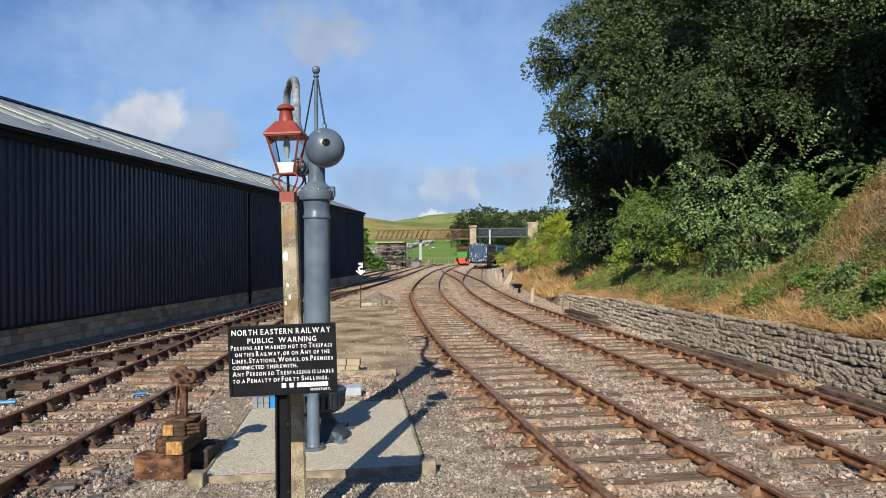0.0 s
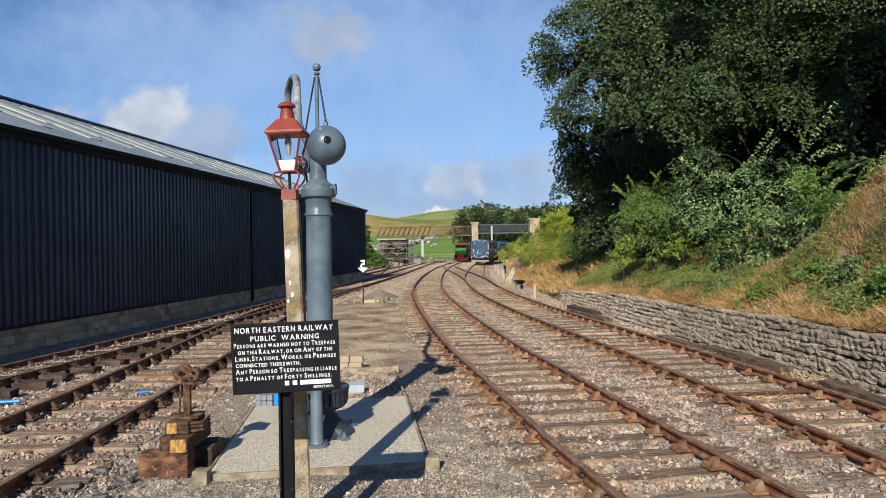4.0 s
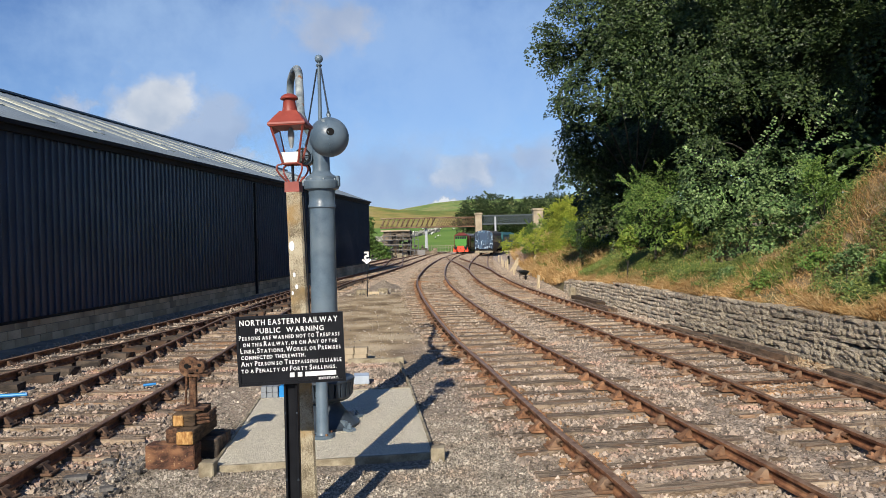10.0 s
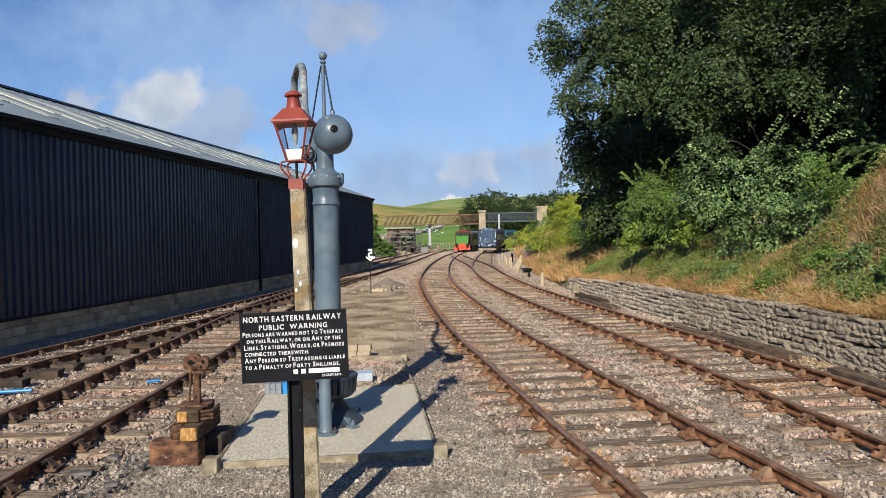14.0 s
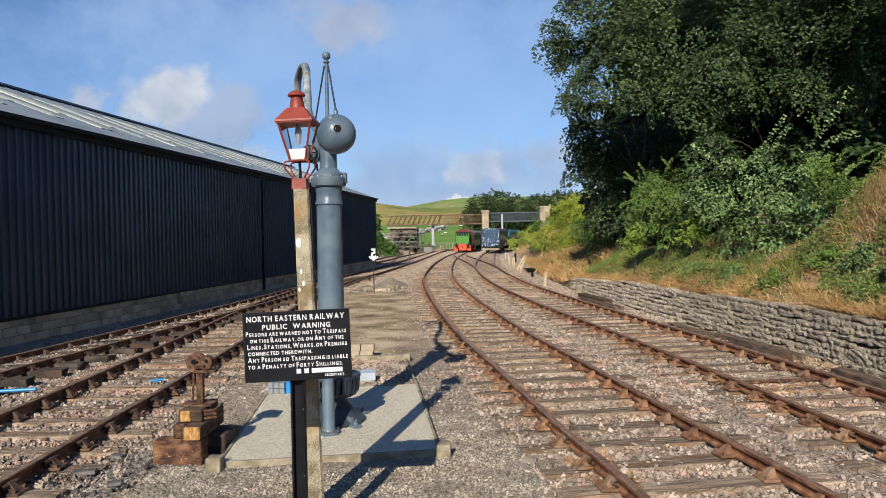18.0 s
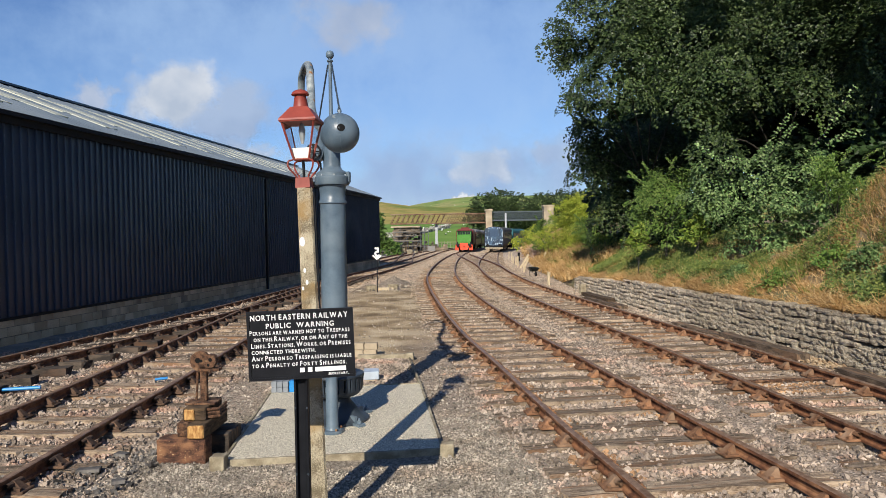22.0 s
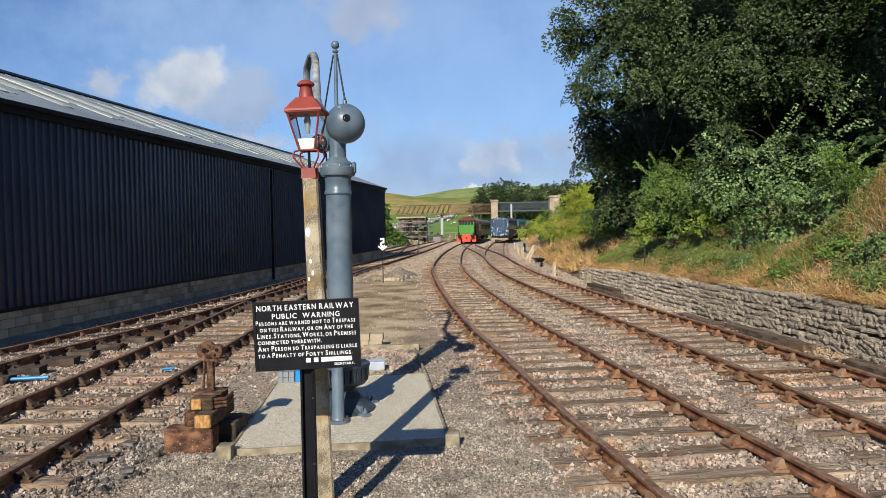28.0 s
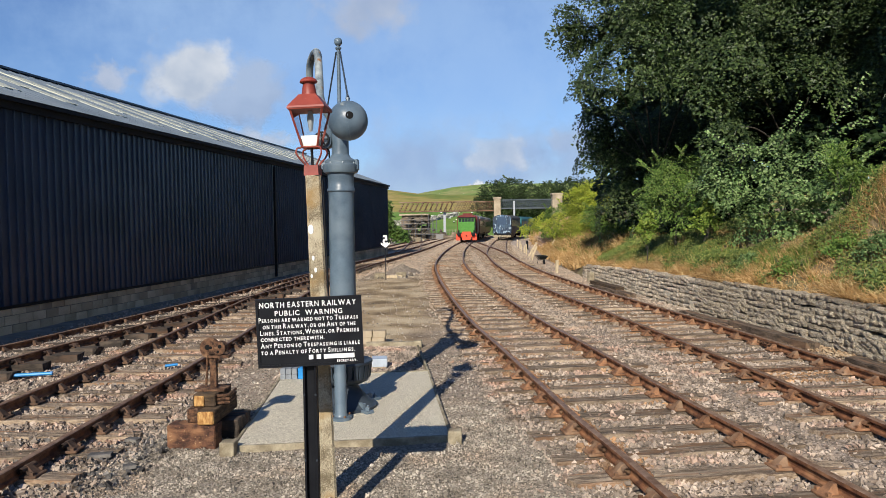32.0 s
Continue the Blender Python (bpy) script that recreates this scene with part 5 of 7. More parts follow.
make_tree("hazel_bush", (8.1, 19.2, bank_height(8.1, 19.2)), HAZEL, 0.074, LEAF_BUSH, "large hazel bush with long layered leafy sprays", "bush",
          per=11, leaves=1000, core=520, seed=8, r0=0.05, droop=0.4, shoots=3, reach=0.5, bough=0.55, slim=0.8, loose=0.4, group="bushes on the bank",
          arching=[((8.93, 18.2, 4.41), (9.65, 17.6, 5.78), -0.12), ((9.05, 17.8, 4.36), (9.63, 17.2, 4.62), 0.08), ((7.79, 18.6, 4.14), (8.29, 18.0, 5.2), 0.06), ((7.97, 18.6, 4.06), (8.44, 18.0, 4.95), 0.1), ((7.29, 19.2, 3.83), (6.18, 18.8, 4.59), 0.12), ((7.89, 19.2, 3.98), (6.85, 18.4, 4.12), 0.1)])
make_tree("elder_bush", (6.7, 23.2, bank_height(6.7, 23.2)), [(6.33, 22.6, 3.39, 0.83), (6.87, 22.2, 3.83, 0.63), (5.99, 23, 2.82, 0.66), (6.51, 22.2, 2.49, 0.67), (6.29, 22.6, 4.1, 0.39), (7.22, 21.8, 3.11, 0.69), (7.12, 21.8, 3.92, 0.38), (5.98, 22.8, 3.62, 0.51)],
          0.065, LEAF_FRESH, "finely leaved green elder bush beside the hazel", "bush", per=22, leaves=1700, core=900, seed=7, r0=0.04, slim=0.6, droop=0.45, shoots=10, reach=0.8, bough=0.42, loose=0.4, group="bushes on the bank")
BRAMBLES = [(7.45, 14.2, 1.85, 0.28), (7.5, 13.2, 1.9, 0.3), (7.5, 12.0, 1.75, 0.34), (6.6, 15.0, 1.36, 0.2), (6.5, 16.7, 1.4, 0.22), (6.98, 12.5, 1.36, 0.2), (7.25, 11.6, 1.75, 0.3)]
for k, (x, y, z, r) in enumerate(BRAMBLES):
    make_tree("bramble_clump", (x + 0.1, y + 0.2, bank_height(x + 0.1, y + 0.2) - 0.05), [(x, y, z, r), (x + r * 0.7, y + 0.2, z + 0.05, r * 0.7), (x - r * 0.6, y + 0.1, z - r * 0.3, r * 0.7)], 0.042, LEAF_BUSH if k % 3 else LEAF_FRESH, "dark green bramble clump on the bank", "bush",
              per=240, leaves=34, long=0.3, wide=0.12, core=300, seed=80 + k, r0=0.02, droop=0.5, group="brambles on the bank")
for k, lobes in enumerate(([(5.57, 22.5, 2.09, 0.39), (5.78, 22.6, 2.45, 0.25)], [(6.71, 20.4, 2.33, 0.39), (6.91, 20.5, 2.73, 0.26)])):
    x, y = lobes[0][0] + 0.1, lobes[0][1] + 0.1
    make_tree("young_shrub", (x, y, bank_height(x, y)), lobes, 0.07, LEAF_SHRUB, "small yellow-green shrub at the edge of the bushes", "bush", per=200, leaves=24, long=0.3, wide=0.12, core=150, seed=60 + k, r0=0.02, group="bushes on the bank")
make_tree("ash_sapling", (8.75, 16.8, bank_height(8.75, 16.8)), [(8.7, 16.8, 3.39, 0.51), (8.68, 17.0, 3.94, 0.38), (8.82, 16.4, 3.1, 0.34), (9.2, 16.6, 3.2, 0.42)],
          0.07, LEAF_FRESH, "bright green ash sapling with feathered leaves", "sapling", per=170, leaves=34, long=0.45, wide=0.09, core=120, seed=64, r0=0.03, slim=0.42, droop=0.5, shoots=7, reach=1.2, group="bushes on the bank")
make_tree("willow_bush", (7.2, 47.5, bank_height(7.2, 47.5)), [(7.11, 46.0, 3.53, 1.0), (7.84, 45.0, 3.95, 1.0), (6.52, 47.0, 2.61, 0.9), (6.06, 50.0, 1.93, 0.8), (7.13, 44.0, 2.19, 0.85), (5.46, 56.0, 1.9, 0.49), (6.65, 45.0, 1.74, 0.5), (7.13, 43.0, 1.51, 0.41), (7.9, 48.5, 2.8, 1.2), (6.9, 47.5, 1.3, 0.9), (8.5, 46.0, 3.3, 1.0), (5.78, 54.0, 2.42, 0.64), (5.34, 57.0, 2.08, 0.68), (4.81, 60.0, 1.6, 0.57), (8.62, 46.0, 4.23, 0.95), (7.18, 46.0, 4.0, 0.73)],
          0.075, LEAF_BRIGHT, "yellow-green willow scrub at the foot of the bank", "bush", per=115, leaves=30, long=0.42, wide=0.2, core=500, seed=9, r0=0.06, slim=0.6, shoots=16, reach=0.8, group="bushes on the bank")
make_tree("sallow_bush", (7.5, 42.4, bank_height(7.5, 42.4)), [(7.53, 42.0, 2.52, 0.83), (7.8, 41.0, 1.44, 0.55), (7.28, 41.0, 1.38, 0.36), (8.2, 41.5, 2.2, 0.7)],
          0.075, LEAF_FRESH, "bright green sallow bush in front of the willow scrub", "bush", per=130, leaves=34, long=0.4, wide=0.18, core=600, seed=12, r0=0.05, slim=0.6, shoots=8, reach=0.7, group="bushes on the bank")
make_tree("sallow_bush", (6.2, 53.0, bank_height(6.2, 53.0)), [(6.1, 53.0, 2.83, 0.59), (6.54, 50.0, 3.2, 0.48), (6.3, 52.5, 2.0, 0.6), (5.9, 53.5, 1.5, 0.5)],
          0.08, LEAF_FRESH, "small green sallow bush at the back of the willow scrub", "bush", per=130, leaves=34, long=0.4, wide=0.18, core=600, seed=13, r0=0.05, slim=0.6, shoots=6, reach=0.6, group="bushes on the bank")
make_tree("ivy_bush", (-10.2, 92.0, land(-10.2, 92.0)), [(-10.4, 92.0, 5.1, 0.7), (-10.5, 92.0, 4.2, 0.95), (-10.3, 92.0, 3.0, 1.0), (-10.0, 91.5, 1.9, 1.0), (-9.2, 91.5, 1.4, 0.8), (-8.4, 91.5, 1.0, 0.7), (-10.4, 91.5, 0.8, 1.0), (-9.0, 91.5, 0.4, 0.8), (-7.9, 91.5, 0.3, 0.55)],
          0.14, LEAF_IVY, "ivy-clad shrub growing past the shed's end", "bush", per=60, leaves=30, long=0.5, wide=0.25, core=250, seed=10, r0=0.06)
make_tree("hedge_bush", (-9.4, 96.0, land(-9.4, 96.0)), [(-10.51, 95.0, 1.38, 0.83), (-9.65, 97.0, 1.19, 0.85), (-8.67, 99.0, 0.84, 0.63), (-10.91, 92.0, 1.64, 0.73)],
          0.14, LEAF_FRESH, "low green hedge spreading below the bridge abutment", "bush", per=60, leaves=30, long=0.5, wide=0.25, core=300, seed=11, r0=0.06)
FAR_TREES = [(7.4, 200, 9.8, 4.6), (12.4, 205, 10.4, 5.2), (18.6, 210, 9.9, 4.6), (25, 215, 10.6, 4.3), (30.1, 215, 11.3, 4.4), (34.4, 210, 10.8, 4.6), (41, 210, 11.5, 5)]
for k, (x, y, z, r) in enumerate(FAR_TREES):
    make_tree("distant_tree", (x, y, 0.8), [(x, y, z, r), (x - 2.4, y - 2, z - 3, r * 0.85), (x + 2.6, y - 2, z - 3.2, r * 0.85), (x, y - 2, z - 6, r * 0.8)],
              0.36, LEAF_TREE, "rounded dark green tree behind the bridge", per=11, leaves=12, long=1.6, wide=0.7, core=40, seed=30 + k, r0=0.4, group="trees behind the bridge")


# ---- bridge ----
POST_GREY = plain("pale grey paint", (0.36, 0.38, 0.40), 0.7)


def make_bridge():
    br = thing("footbridge", pose(0, 126, 0), "old lattice-girder footbridge with rusty and grey spans on stone piers", "bridge")
    x0, x1, x2, x3 = -12.0, 4.75, 5.85, 14.9

    def lattice(a, b, y, z0, z1, n, mat, label, single=0):
        """Two chords and crossed bars; the first bays have one slanting bar and a thin hanger."""
        girder = part("girder", boxes((a, b, y - 0.10, y + 0.10, z1 - 0.13, z1), (a, b, y - 0.10, y + 0.10, z0, z0 + 0.2)), mat, br, label)
        w = (b - a) / n
        for i in range(n):
            u = a + i * w
            if i < single:
                part("bar", tube(bmesh.new(), [(u, y, z0 + 0.15), (u + w * 0.9, y, z1 - 0.1)], 0.058, 4), mat, girder)
                part("bar", tube(bmesh.new(), [(u + w * 0.45, y + 0.03, z0 + 0.15), (u + w * 0.45, y + 0.03, z1 - 0.1)], 0.022, 4), mat, girder)
            else:
                for p, q, d in ((0, 1, 0.03), (1, 0, -0.03), (0.5, 1.5, 0.03), (0.5, -0.5, -0.03)):
                    if a <= u + q * w <= b + 0.01:
                        part("bar", tube(bmesh.new(), [(u + p * w, y + d, z0 + 0.15), (u + q * w, y + d, z1 - 0.1)], 0.032, 4), mat, girder)

    for y in (-1.0, 1.0):
        lattice(x0, x1, y, 4.2, 6.0, 19, BRIDGE_RUST, "rust-brown lattice girder", 11)
        lattice(x2, x3, y, 4.55, 6.2, 12, BRIDGE_GREY, "grey lattice girder")
    part("deck", boxes((x0, x1, -0.9, 0.9, 4.22, 4.36), (x2, x3, -0.9, 0.9, 4.57, 4.7)), BRIDGE_GREY, br)
    for a, b, top in ((x1, x2, 6.65), (x3, x3 + 1.7, 7.2)):
        part("pier", boxes((a, b, -1.3, 1.3, -1.5, top - 0.35)), BRIDGE_STONE, br, "sandstone pier")
        part("pier_cap", boxes((a - 0.15, b + 0.15, -1.45, 1.45, top - 0.35, top), bevel=0.05), BRIDGE_STONE, br)
    part("support_post", boxes((-4.2, -3.75, -0.25, 0.25, -1.5, 4.2)), POST_GREY, br, "pale concrete support post")
    part("signal_post", boxes((8.05, 8.35, -1.6, -1.3, -1.0, 5.9)), POST_GREY, br, "pale post")
    return br


make_bridge()


# ---- rolling stock ----
def wheelset(parent, x, y, r=0.46):
    for s in (-1, 1):
        bm = bmesh.new()
        lathe(bm, [(r * 0.2, -0.07), (r + 0.03, -0.07), (r + 0.03, -0.04), (r, -0.035), (r, 0.06), (r * 0.8, 0.065), (r * 0.75, 0.03), (r * 0.25, 0.03), (r * 0.2, 0.08)], 20, pose(s * 0.75, y, r + 0.2, 0, 90 if s > 0 else -90, 0))
        part("wheel", bm, BLACK, parent)


def arch_body(bm, w, y0, y1, z0, z1, rise, n=10):
    """Body with straight sides and a bowed roof, along y."""
    prof = [(-w / 2, z0), (-w / 2, z1)] + [(-w / 2 * math.cos(math.pi * k / n), z1 + rise * math.sin(math.pi * k / n)) for k in range(1, n)] + [(w / 2, z1), (w / 2, z0)]
    rings = [[bm.verts.new((x, y, z)) for x, z in prof] for y in (y0, y1)]
    k = len(prof)
    for i in range(k):
        bm.faces.new((rings[0][i], rings[0][(i + 1) % k], rings[1][(i + 1) % k], rings[1][i]))
    bm.faces.new(list(reversed(rings[0])))
    bm.faces.new(rings[1])
    return bm


def make_loco():
    """Green-fronted engine; its front faces -y, origin on the rails under the front beam."""
    t = thing("locomotive", pose(2, 120, 0), "green shunting locomotive with an orange-red buffer beam", "locomotive")
    part("buffer_beam", boxes((-1.25, 1.25, 0.0, 0.14, 0.75, 1.2), (-0.55, 0.55, -0.06, 0.02, 0.42, 1.45), (-1.3, -0.75, -0.04, 0.12, 0.38, 0.78), (0.75, 1.3, -0.04, 0.12, 0.38, 0.78), bevel=0.02), ORANGE_RED, t, "orange-red buffer beam")
    for s in (-1, 1):
        bm = bmesh.new()
        lathe(bm, [(0.10, 0), (0.10, 0.3), (0.23, 0.31), (0.24, 0.35), (0.16, 0.37)], 16, pose(s * 0.87, 0.0, 1.12, 90))
        part("buffer", bm, BLACK, t, "black buffer")
    part("coupling_hook", boxes((-0.06, 0.06, -0.3, 0.0, 0.92, 1.06)), BLACK, t)
    part("bonnet", boxes((-1.07, 1.07, 0.14, 1.6, 1.25, 2.55), bevel=0.06), GREEN_PAINT, t, "bright green bonnet")
    part("cab", boxes((-1.05, 1.05, 0.6, 2.2, 2.5, 3.2), bevel=0.05), GREEN_PAINT, t)
    for k in range(5):
        x = -0.93 + k * 0.385
        part("cab_window", boxes((x, x + 0.30, 0.575, 0.62, 2.68, 3.08)), GLASS_DARK, t, "dark cab window")
    bm = arch_body(bmesh.new(), 2.2, 0.5, 2.3, 3.18, 3.22, 0.15)
    part("cab_roof", bm, MAROON, t, "maroon cab roof")
    part("underframe", boxes((-1.1, 1.1, 0.14, 7.8, 0.7, 1.25)), BLACK, t)
    part("running_plate", boxes((-1.22, 1.22, 0.02, 1.7, 1.2, 1.34)), BLACK, t, "black running plate above the beam")
    for s in (-1, 1):
        part("lamp_iron", boxes((s * 0.95 - 0.09, s * 0.95 + 0.09, 0.02, 0.14, 1.34, 1.62), bevel=0.02), BLACK, t)
        part("handrail", tube(bmesh.new(), [(s * 1.03, 0.1, 1.35), (s * 1.03, 0.1, 2.5)], 0.025, 6), BLACK, t)
    part("grille", boxes((-0.55, 0.55, 0.115, 0.145, 1.5, 1.62), (-0.55, 0.55, 0.115, 0.145, 1.68, 1.8)), GREEN_PAINT, t)
    part("roof_edge", boxes((-1.12, 1.12, 0.48, 0.56, 3.16, 3.24)), BLACK, t, "dark rim of the cab roof")
    bm = arch_body(bmesh.new(), 2.55, 2.3, 7.8, 1.25, 3.2, 0.42)
    part("engine_body", bm, MAROON, t, "maroon rear body")
    part("roof_hatch", boxes((-0.6, 0.6, 2.5, 3.6, 3.55, 3.75), bevel=0.05), MAROON, t)
    for y in (1.2, 3.4, 5.6):
        wheelset(t, 0, y, 0.5)
    return t


def make_coach(name, label, side, roof, end, group):
    """Bogie carriage, front end at the origin, running along +y."""
    t = thing(name, pose(0, 0, 0), label, "carriage", group)
    part("underframe", boxes((-1.2, 1.2, 0.1, 17.9, 0.85, 1.15), (-0.9, 0.9, 5.5, 12.0, 0.45, 0.85)), BLACK, t)
    bm = bmesh.new()
    box(bm, -1.32, 1.32, 0.06, 17.94, 1.1, 3.1, bevel=0.04)
    part("body", bm, side, t)
    part("end_panel", arch_body(bmesh.new(), 2.56, 0.0, 0.1, 1.05, 3.1, 0.56), end, t, "weathered end panel")
    part("roof", arch_body(bmesh.new(), 2.72, 0.1, 17.9, 3.08, 3.14, 0.56, 14), roof, t)
    for s in (-1, 1):
        for k in range(9):
            part("window", boxes((s * 1.31 - 0.02, s * 1.31 + 0.02, 1.0 + k * 1.85, 2.2 + k * 1.85, 2.0, 2.85)), GLASS_DARK, t)
        bm = bmesh.new()
        lathe(bm, [(0.10, 0), (0.10, 0.35), (0.22, 0.36), (0.22, 0.4)], 14, pose(s * 0.87, 0.06, 1.05, 90))
        part("buffer", bm, BLACK, t)
    for y in (2.2, 4.7, 13.2, 15.7):
        wheelset(t, 0, y, 0.45)
    return t


LOCO = make_loco()
COACH_1 = make_coach("maroon_coach", "maroon passenger coach hauled behind the locomotive", MAROON, ROOF_GREY, MAROON, "coaches of the moving train")
COACH_2 = copy_thing(COACH_1, pose(0, 20, 0))

blue = make_coach("parked_coach", "parked old coach with flaking pale blue end", COACH_SIDE, COACH_ROOF, COACH_BLUE, "stored coaches")
for z0, z1, x0, x1 in ((2.3, 3.3, -0.55, 0.55),):
    part("end_window", boxes((x0, x1, -0.03, 0.01, z0, z1), bevel=0.01), plain("painted-over window", (0.03, 0.06, 0.11), 0.4), blue)
for x0, x1 in ((-1.05, -0.7), (0.7, 1.05)):
    part("end_window", boxes((x0, x1, -0.02, 0.01, 2.35, 3.0), bevel=0.01), plain("painted-over side window", (0.02, 0.04, 0.07), 0.4), blue)
for x0, x1 in ((-1.36, -1.24), (1.24, 1.36)):
    part("corner_post", boxes((x0, x1, -0.03, 0.06, 1.05, 3.15)), BLACK, blue, "dark corner post")
part("end_step", boxes((-1.25, 1.25, -0.35, 0.02, 0.55, 0.8)), CONCRETE_EDGE, blue, "pale buffer plank")
blue.matrix_world = pose(4.9, 100.0, fall(100), 0, 0, -8)
teal = make_coach("parked_coach", "parked teal coach behind the flaking one", TEAL, TEAL, TEAL, "stored coaches")
teal.matrix_world = pose(7.75, 119.5, fall(119.5), 0, 0, -12)


# ---- water crane, lamp and sign ----
def make_slab():
    t = thing("concrete_slab", pose(0, 0, 0), "exposed-aggregate concrete base edged with low kerbs", "concrete base")
    quad = [(-2.42, 7.16), (-0.22, 7.5), (-0.64, 10.8), (-2.80, 10.52)]
    bm = bmesh.new()
    vs = [bm.verts.new((x, y, z)) for z in (-0.1, 0.06) for x, y in quad]
    for q in ((3, 2, 1, 0), (4, 5, 6, 7), (0, 1, 5, 4), (1, 2, 6, 5), (2, 3, 7, 6), (3, 0, 4, 7)):
        bm.faces.new([vs[i] for i in q])
    part("slab", bm, CONCRETE, t)
    for (ax, ay), (bx, by) in zip(quad, quad[1:] + quad[:1]):
        d = Vector((bx - ax, by - ay, 0))
        bm = bmesh.new()
        box(bm, 0, d.length, -0.035, 0.0, -0.1, 0.072, pose(ax, ay, 0, 0, 0, math.degrees(math.atan2(d.y, d.x))), bevel=0.006)
        part("kerb", bm, CONCRETE_EDGE, t, "lichened kerb")
    d = Vector((-0.33, 2.3, 0))
    bm = box(bmesh.new(), 0, d.length, -0.035, 0.0, -0.1, 0.072, pose(-0.64, 10.81, 0, 0, 0, math.degrees(math.atan2(d.y, d.x))), bevel=0.006)
    part("kerb", bm, CONCRETE_EDGE, t, "lichened kerb running on past the slab")
    for x, y in ((-2.46, 7.09), (-0.16, 7.45), (-0.95, 13.18)):
        part("corner_post", boxes((x - 0.075, x + 0.075, y - 0.075, y + 0.075, -0.1, 0.14), bevel=0.01), CONCRETE_EDGE, t)
    return t


make_slab()


# flat black discs paint the darkness of holes that are not cut
HOLE_SHADE = plain("painted hole shade", (0.002, 0.002, 0.002), 0.95)


def make_crane():
    bx, by = -1.55, 8.75
    t = thing("water_crane", pose(bx, by, 0.06), "blue-grey cast-iron locomotive water crane with ball counterweight", "water crane")
    bm = bmesh.new()
    lathe(bm, [(0.40, 0), (0.40, 0.03), (0.37, 0.045), (0.33, 0.07), (0.25, 0.15), (0.20, 0.21), (0.17, 0.26), (0.165, 0.36)], 32)
    # the foot's shade under the collar is put into this darker colour
    part("base", bm, CRANE_DARK, t, "bell-shaped foot of the column, its shade painted dark", True)
    for k in range(4):
        a = math.pi / 4 + k * math.pi / 2
        bm = boxes((0.35, 0.52, -0.05, 0.05, 0, 0.03), (0.30, 0.40, -0.018, 0.018, 0.03, 0.10))
        lathe(bm, [(0.03, 0.03), (0.03, 0.06), (0.014, 0.065), (0.014, 0.09)], 6, pose(0.46, 0, 0))
        bmesh.ops.transform(bm, matrix=pose(0, 0, 0, 0, 0, math.degrees(a)), verts=bm.verts[:])
        part("holding_lug", bm, CRANE, t)
    for k in range(26):
        a = 2 * math.pi * k / 26
        part("slat", box(bmesh.new(), -0.027, 0.027, -0.01, 0.01, 0.375, 0.55, pose(0.322 * math.cos(a), 0.322 * math.sin(a), 0.46, 0, 0, math.degrees(a) + 90) @ pose(0, 0, 0, 6) @ pose(0, 0, -0.46)), CRANE_DARK, t)
    bm = bmesh.new()
    lathe(bm, [(0.16, 0.30), (0.23, 0.305), (0.285, 0.33), (0.315, 0.37), (0.315, 0.385), (0.27, 0.39), (0.16, 0.36)], 32)
    lathe(bm, [(0.315, 0.54), (0.345, 0.545), (0.352, 0.56), (0.345, 0.58), (0.30, 0.582), (0.17, 0.56)], 32)
    part("collar_ring", bm, CRANE_DARK, t, "dark rings of the openwork collar", True)
    bm = bmesh.new()
    lathe(bm, [(0.165, 0.34), (0.165, 0.8), (0.16, 1.5), (0.154, 2.66), (0.17, 2.675), (0.17, 2.70), (0.155, 2.72), (0.155, 2.80), (0.163, 2.86), (0.17, 2.9)], 32)
    part("column", bm, CRANE, t, smooth=True)
    bm = bmesh.new()
    lathe(bm, [(0.16, 2.885), (0.205, 2.90), (0.214, 2.92), (0.214, 2.995), (0.205, 3.005), (0.192, 3.01), (0.192, 3.045), (0.175, 3.06), (0.13, 3.085), (0.108, 3.12)], 36)
    box(bm, 0.165, 0.225, -0.05, 0.05, 2.93, 3.06, bevel=0.008)
    for k in range(8):
        a = math.pi * k / 4 + 0.3
        lathe(bm, [(0.012, 3.00), (0.012, 3.02), (0.007, 3.027)], 6, pose(0.2 * math.cos(a), 0.2 * math.sin(a), 0))
    part("flange", bm, CRANE, t, smooth=True)
    bm = bmesh.new()
    lathe(bm, [(0.112, 3.09), (0.106, 3.13), (0.103, 3.5), (0.108, 3.58), (0.10, 3.62), (0.04, 3.64)], 28)
    part("head", bm, CRANE, t, smooth=True)
    # jib runs back and to the left, swan neck at its end
    jib = spline([(0, 0, 3.42), (-0.34, 0.6, 3.864), (-0.445, 1.0, 4.217), (-0.525, 1.35, 4.534), (-0.57, 1.55, 4.69), (-0.67, 1.9, 4.84), (-0.80, 2.25, 4.86), (-0.885, 2.45, 4.77), (-0.92, 2.55, 4.56), (-0.925, 2.56, 4.3)], 6)
    bm = tube(bmesh.new(), jib, 0.056, 16)
    part("swan_neck", bm, CRANE_PALE, t, "swan-neck pipe with peeling pale paint", True)
    bm = bmesh.new()
    lathe(bm, [(0.14, -0.03), (0.14, 0.03)], 20, pose(-0.10, 0.24, 3.47, 75, 0, 22))
    lathe(bm, [(0.09, -0.09), (0.09, 0.09)], 16, pose(-0.18, -0.02, 3.28, 90, 0, 0))
    part("valve_joint", bm, CRANE, t)
    bm = bmesh.new()
    ring = [(-0.20 + 0.085 * math.cos(k * math.pi / 8), -0.14, 3.30 + 0.085 * math.sin(k * math.pi / 8)) for k in range(17)]
    tube(bm, ring, 0.012, 6)
    for k in (0, 4, 8, 12):
        tube(bm, [(-0.20, -0.14, 3.30), ring[k]], 0.008, 5)
    part("valve_wheel", bm, BLACK, t, "small dark valve wheel behind the lantern")
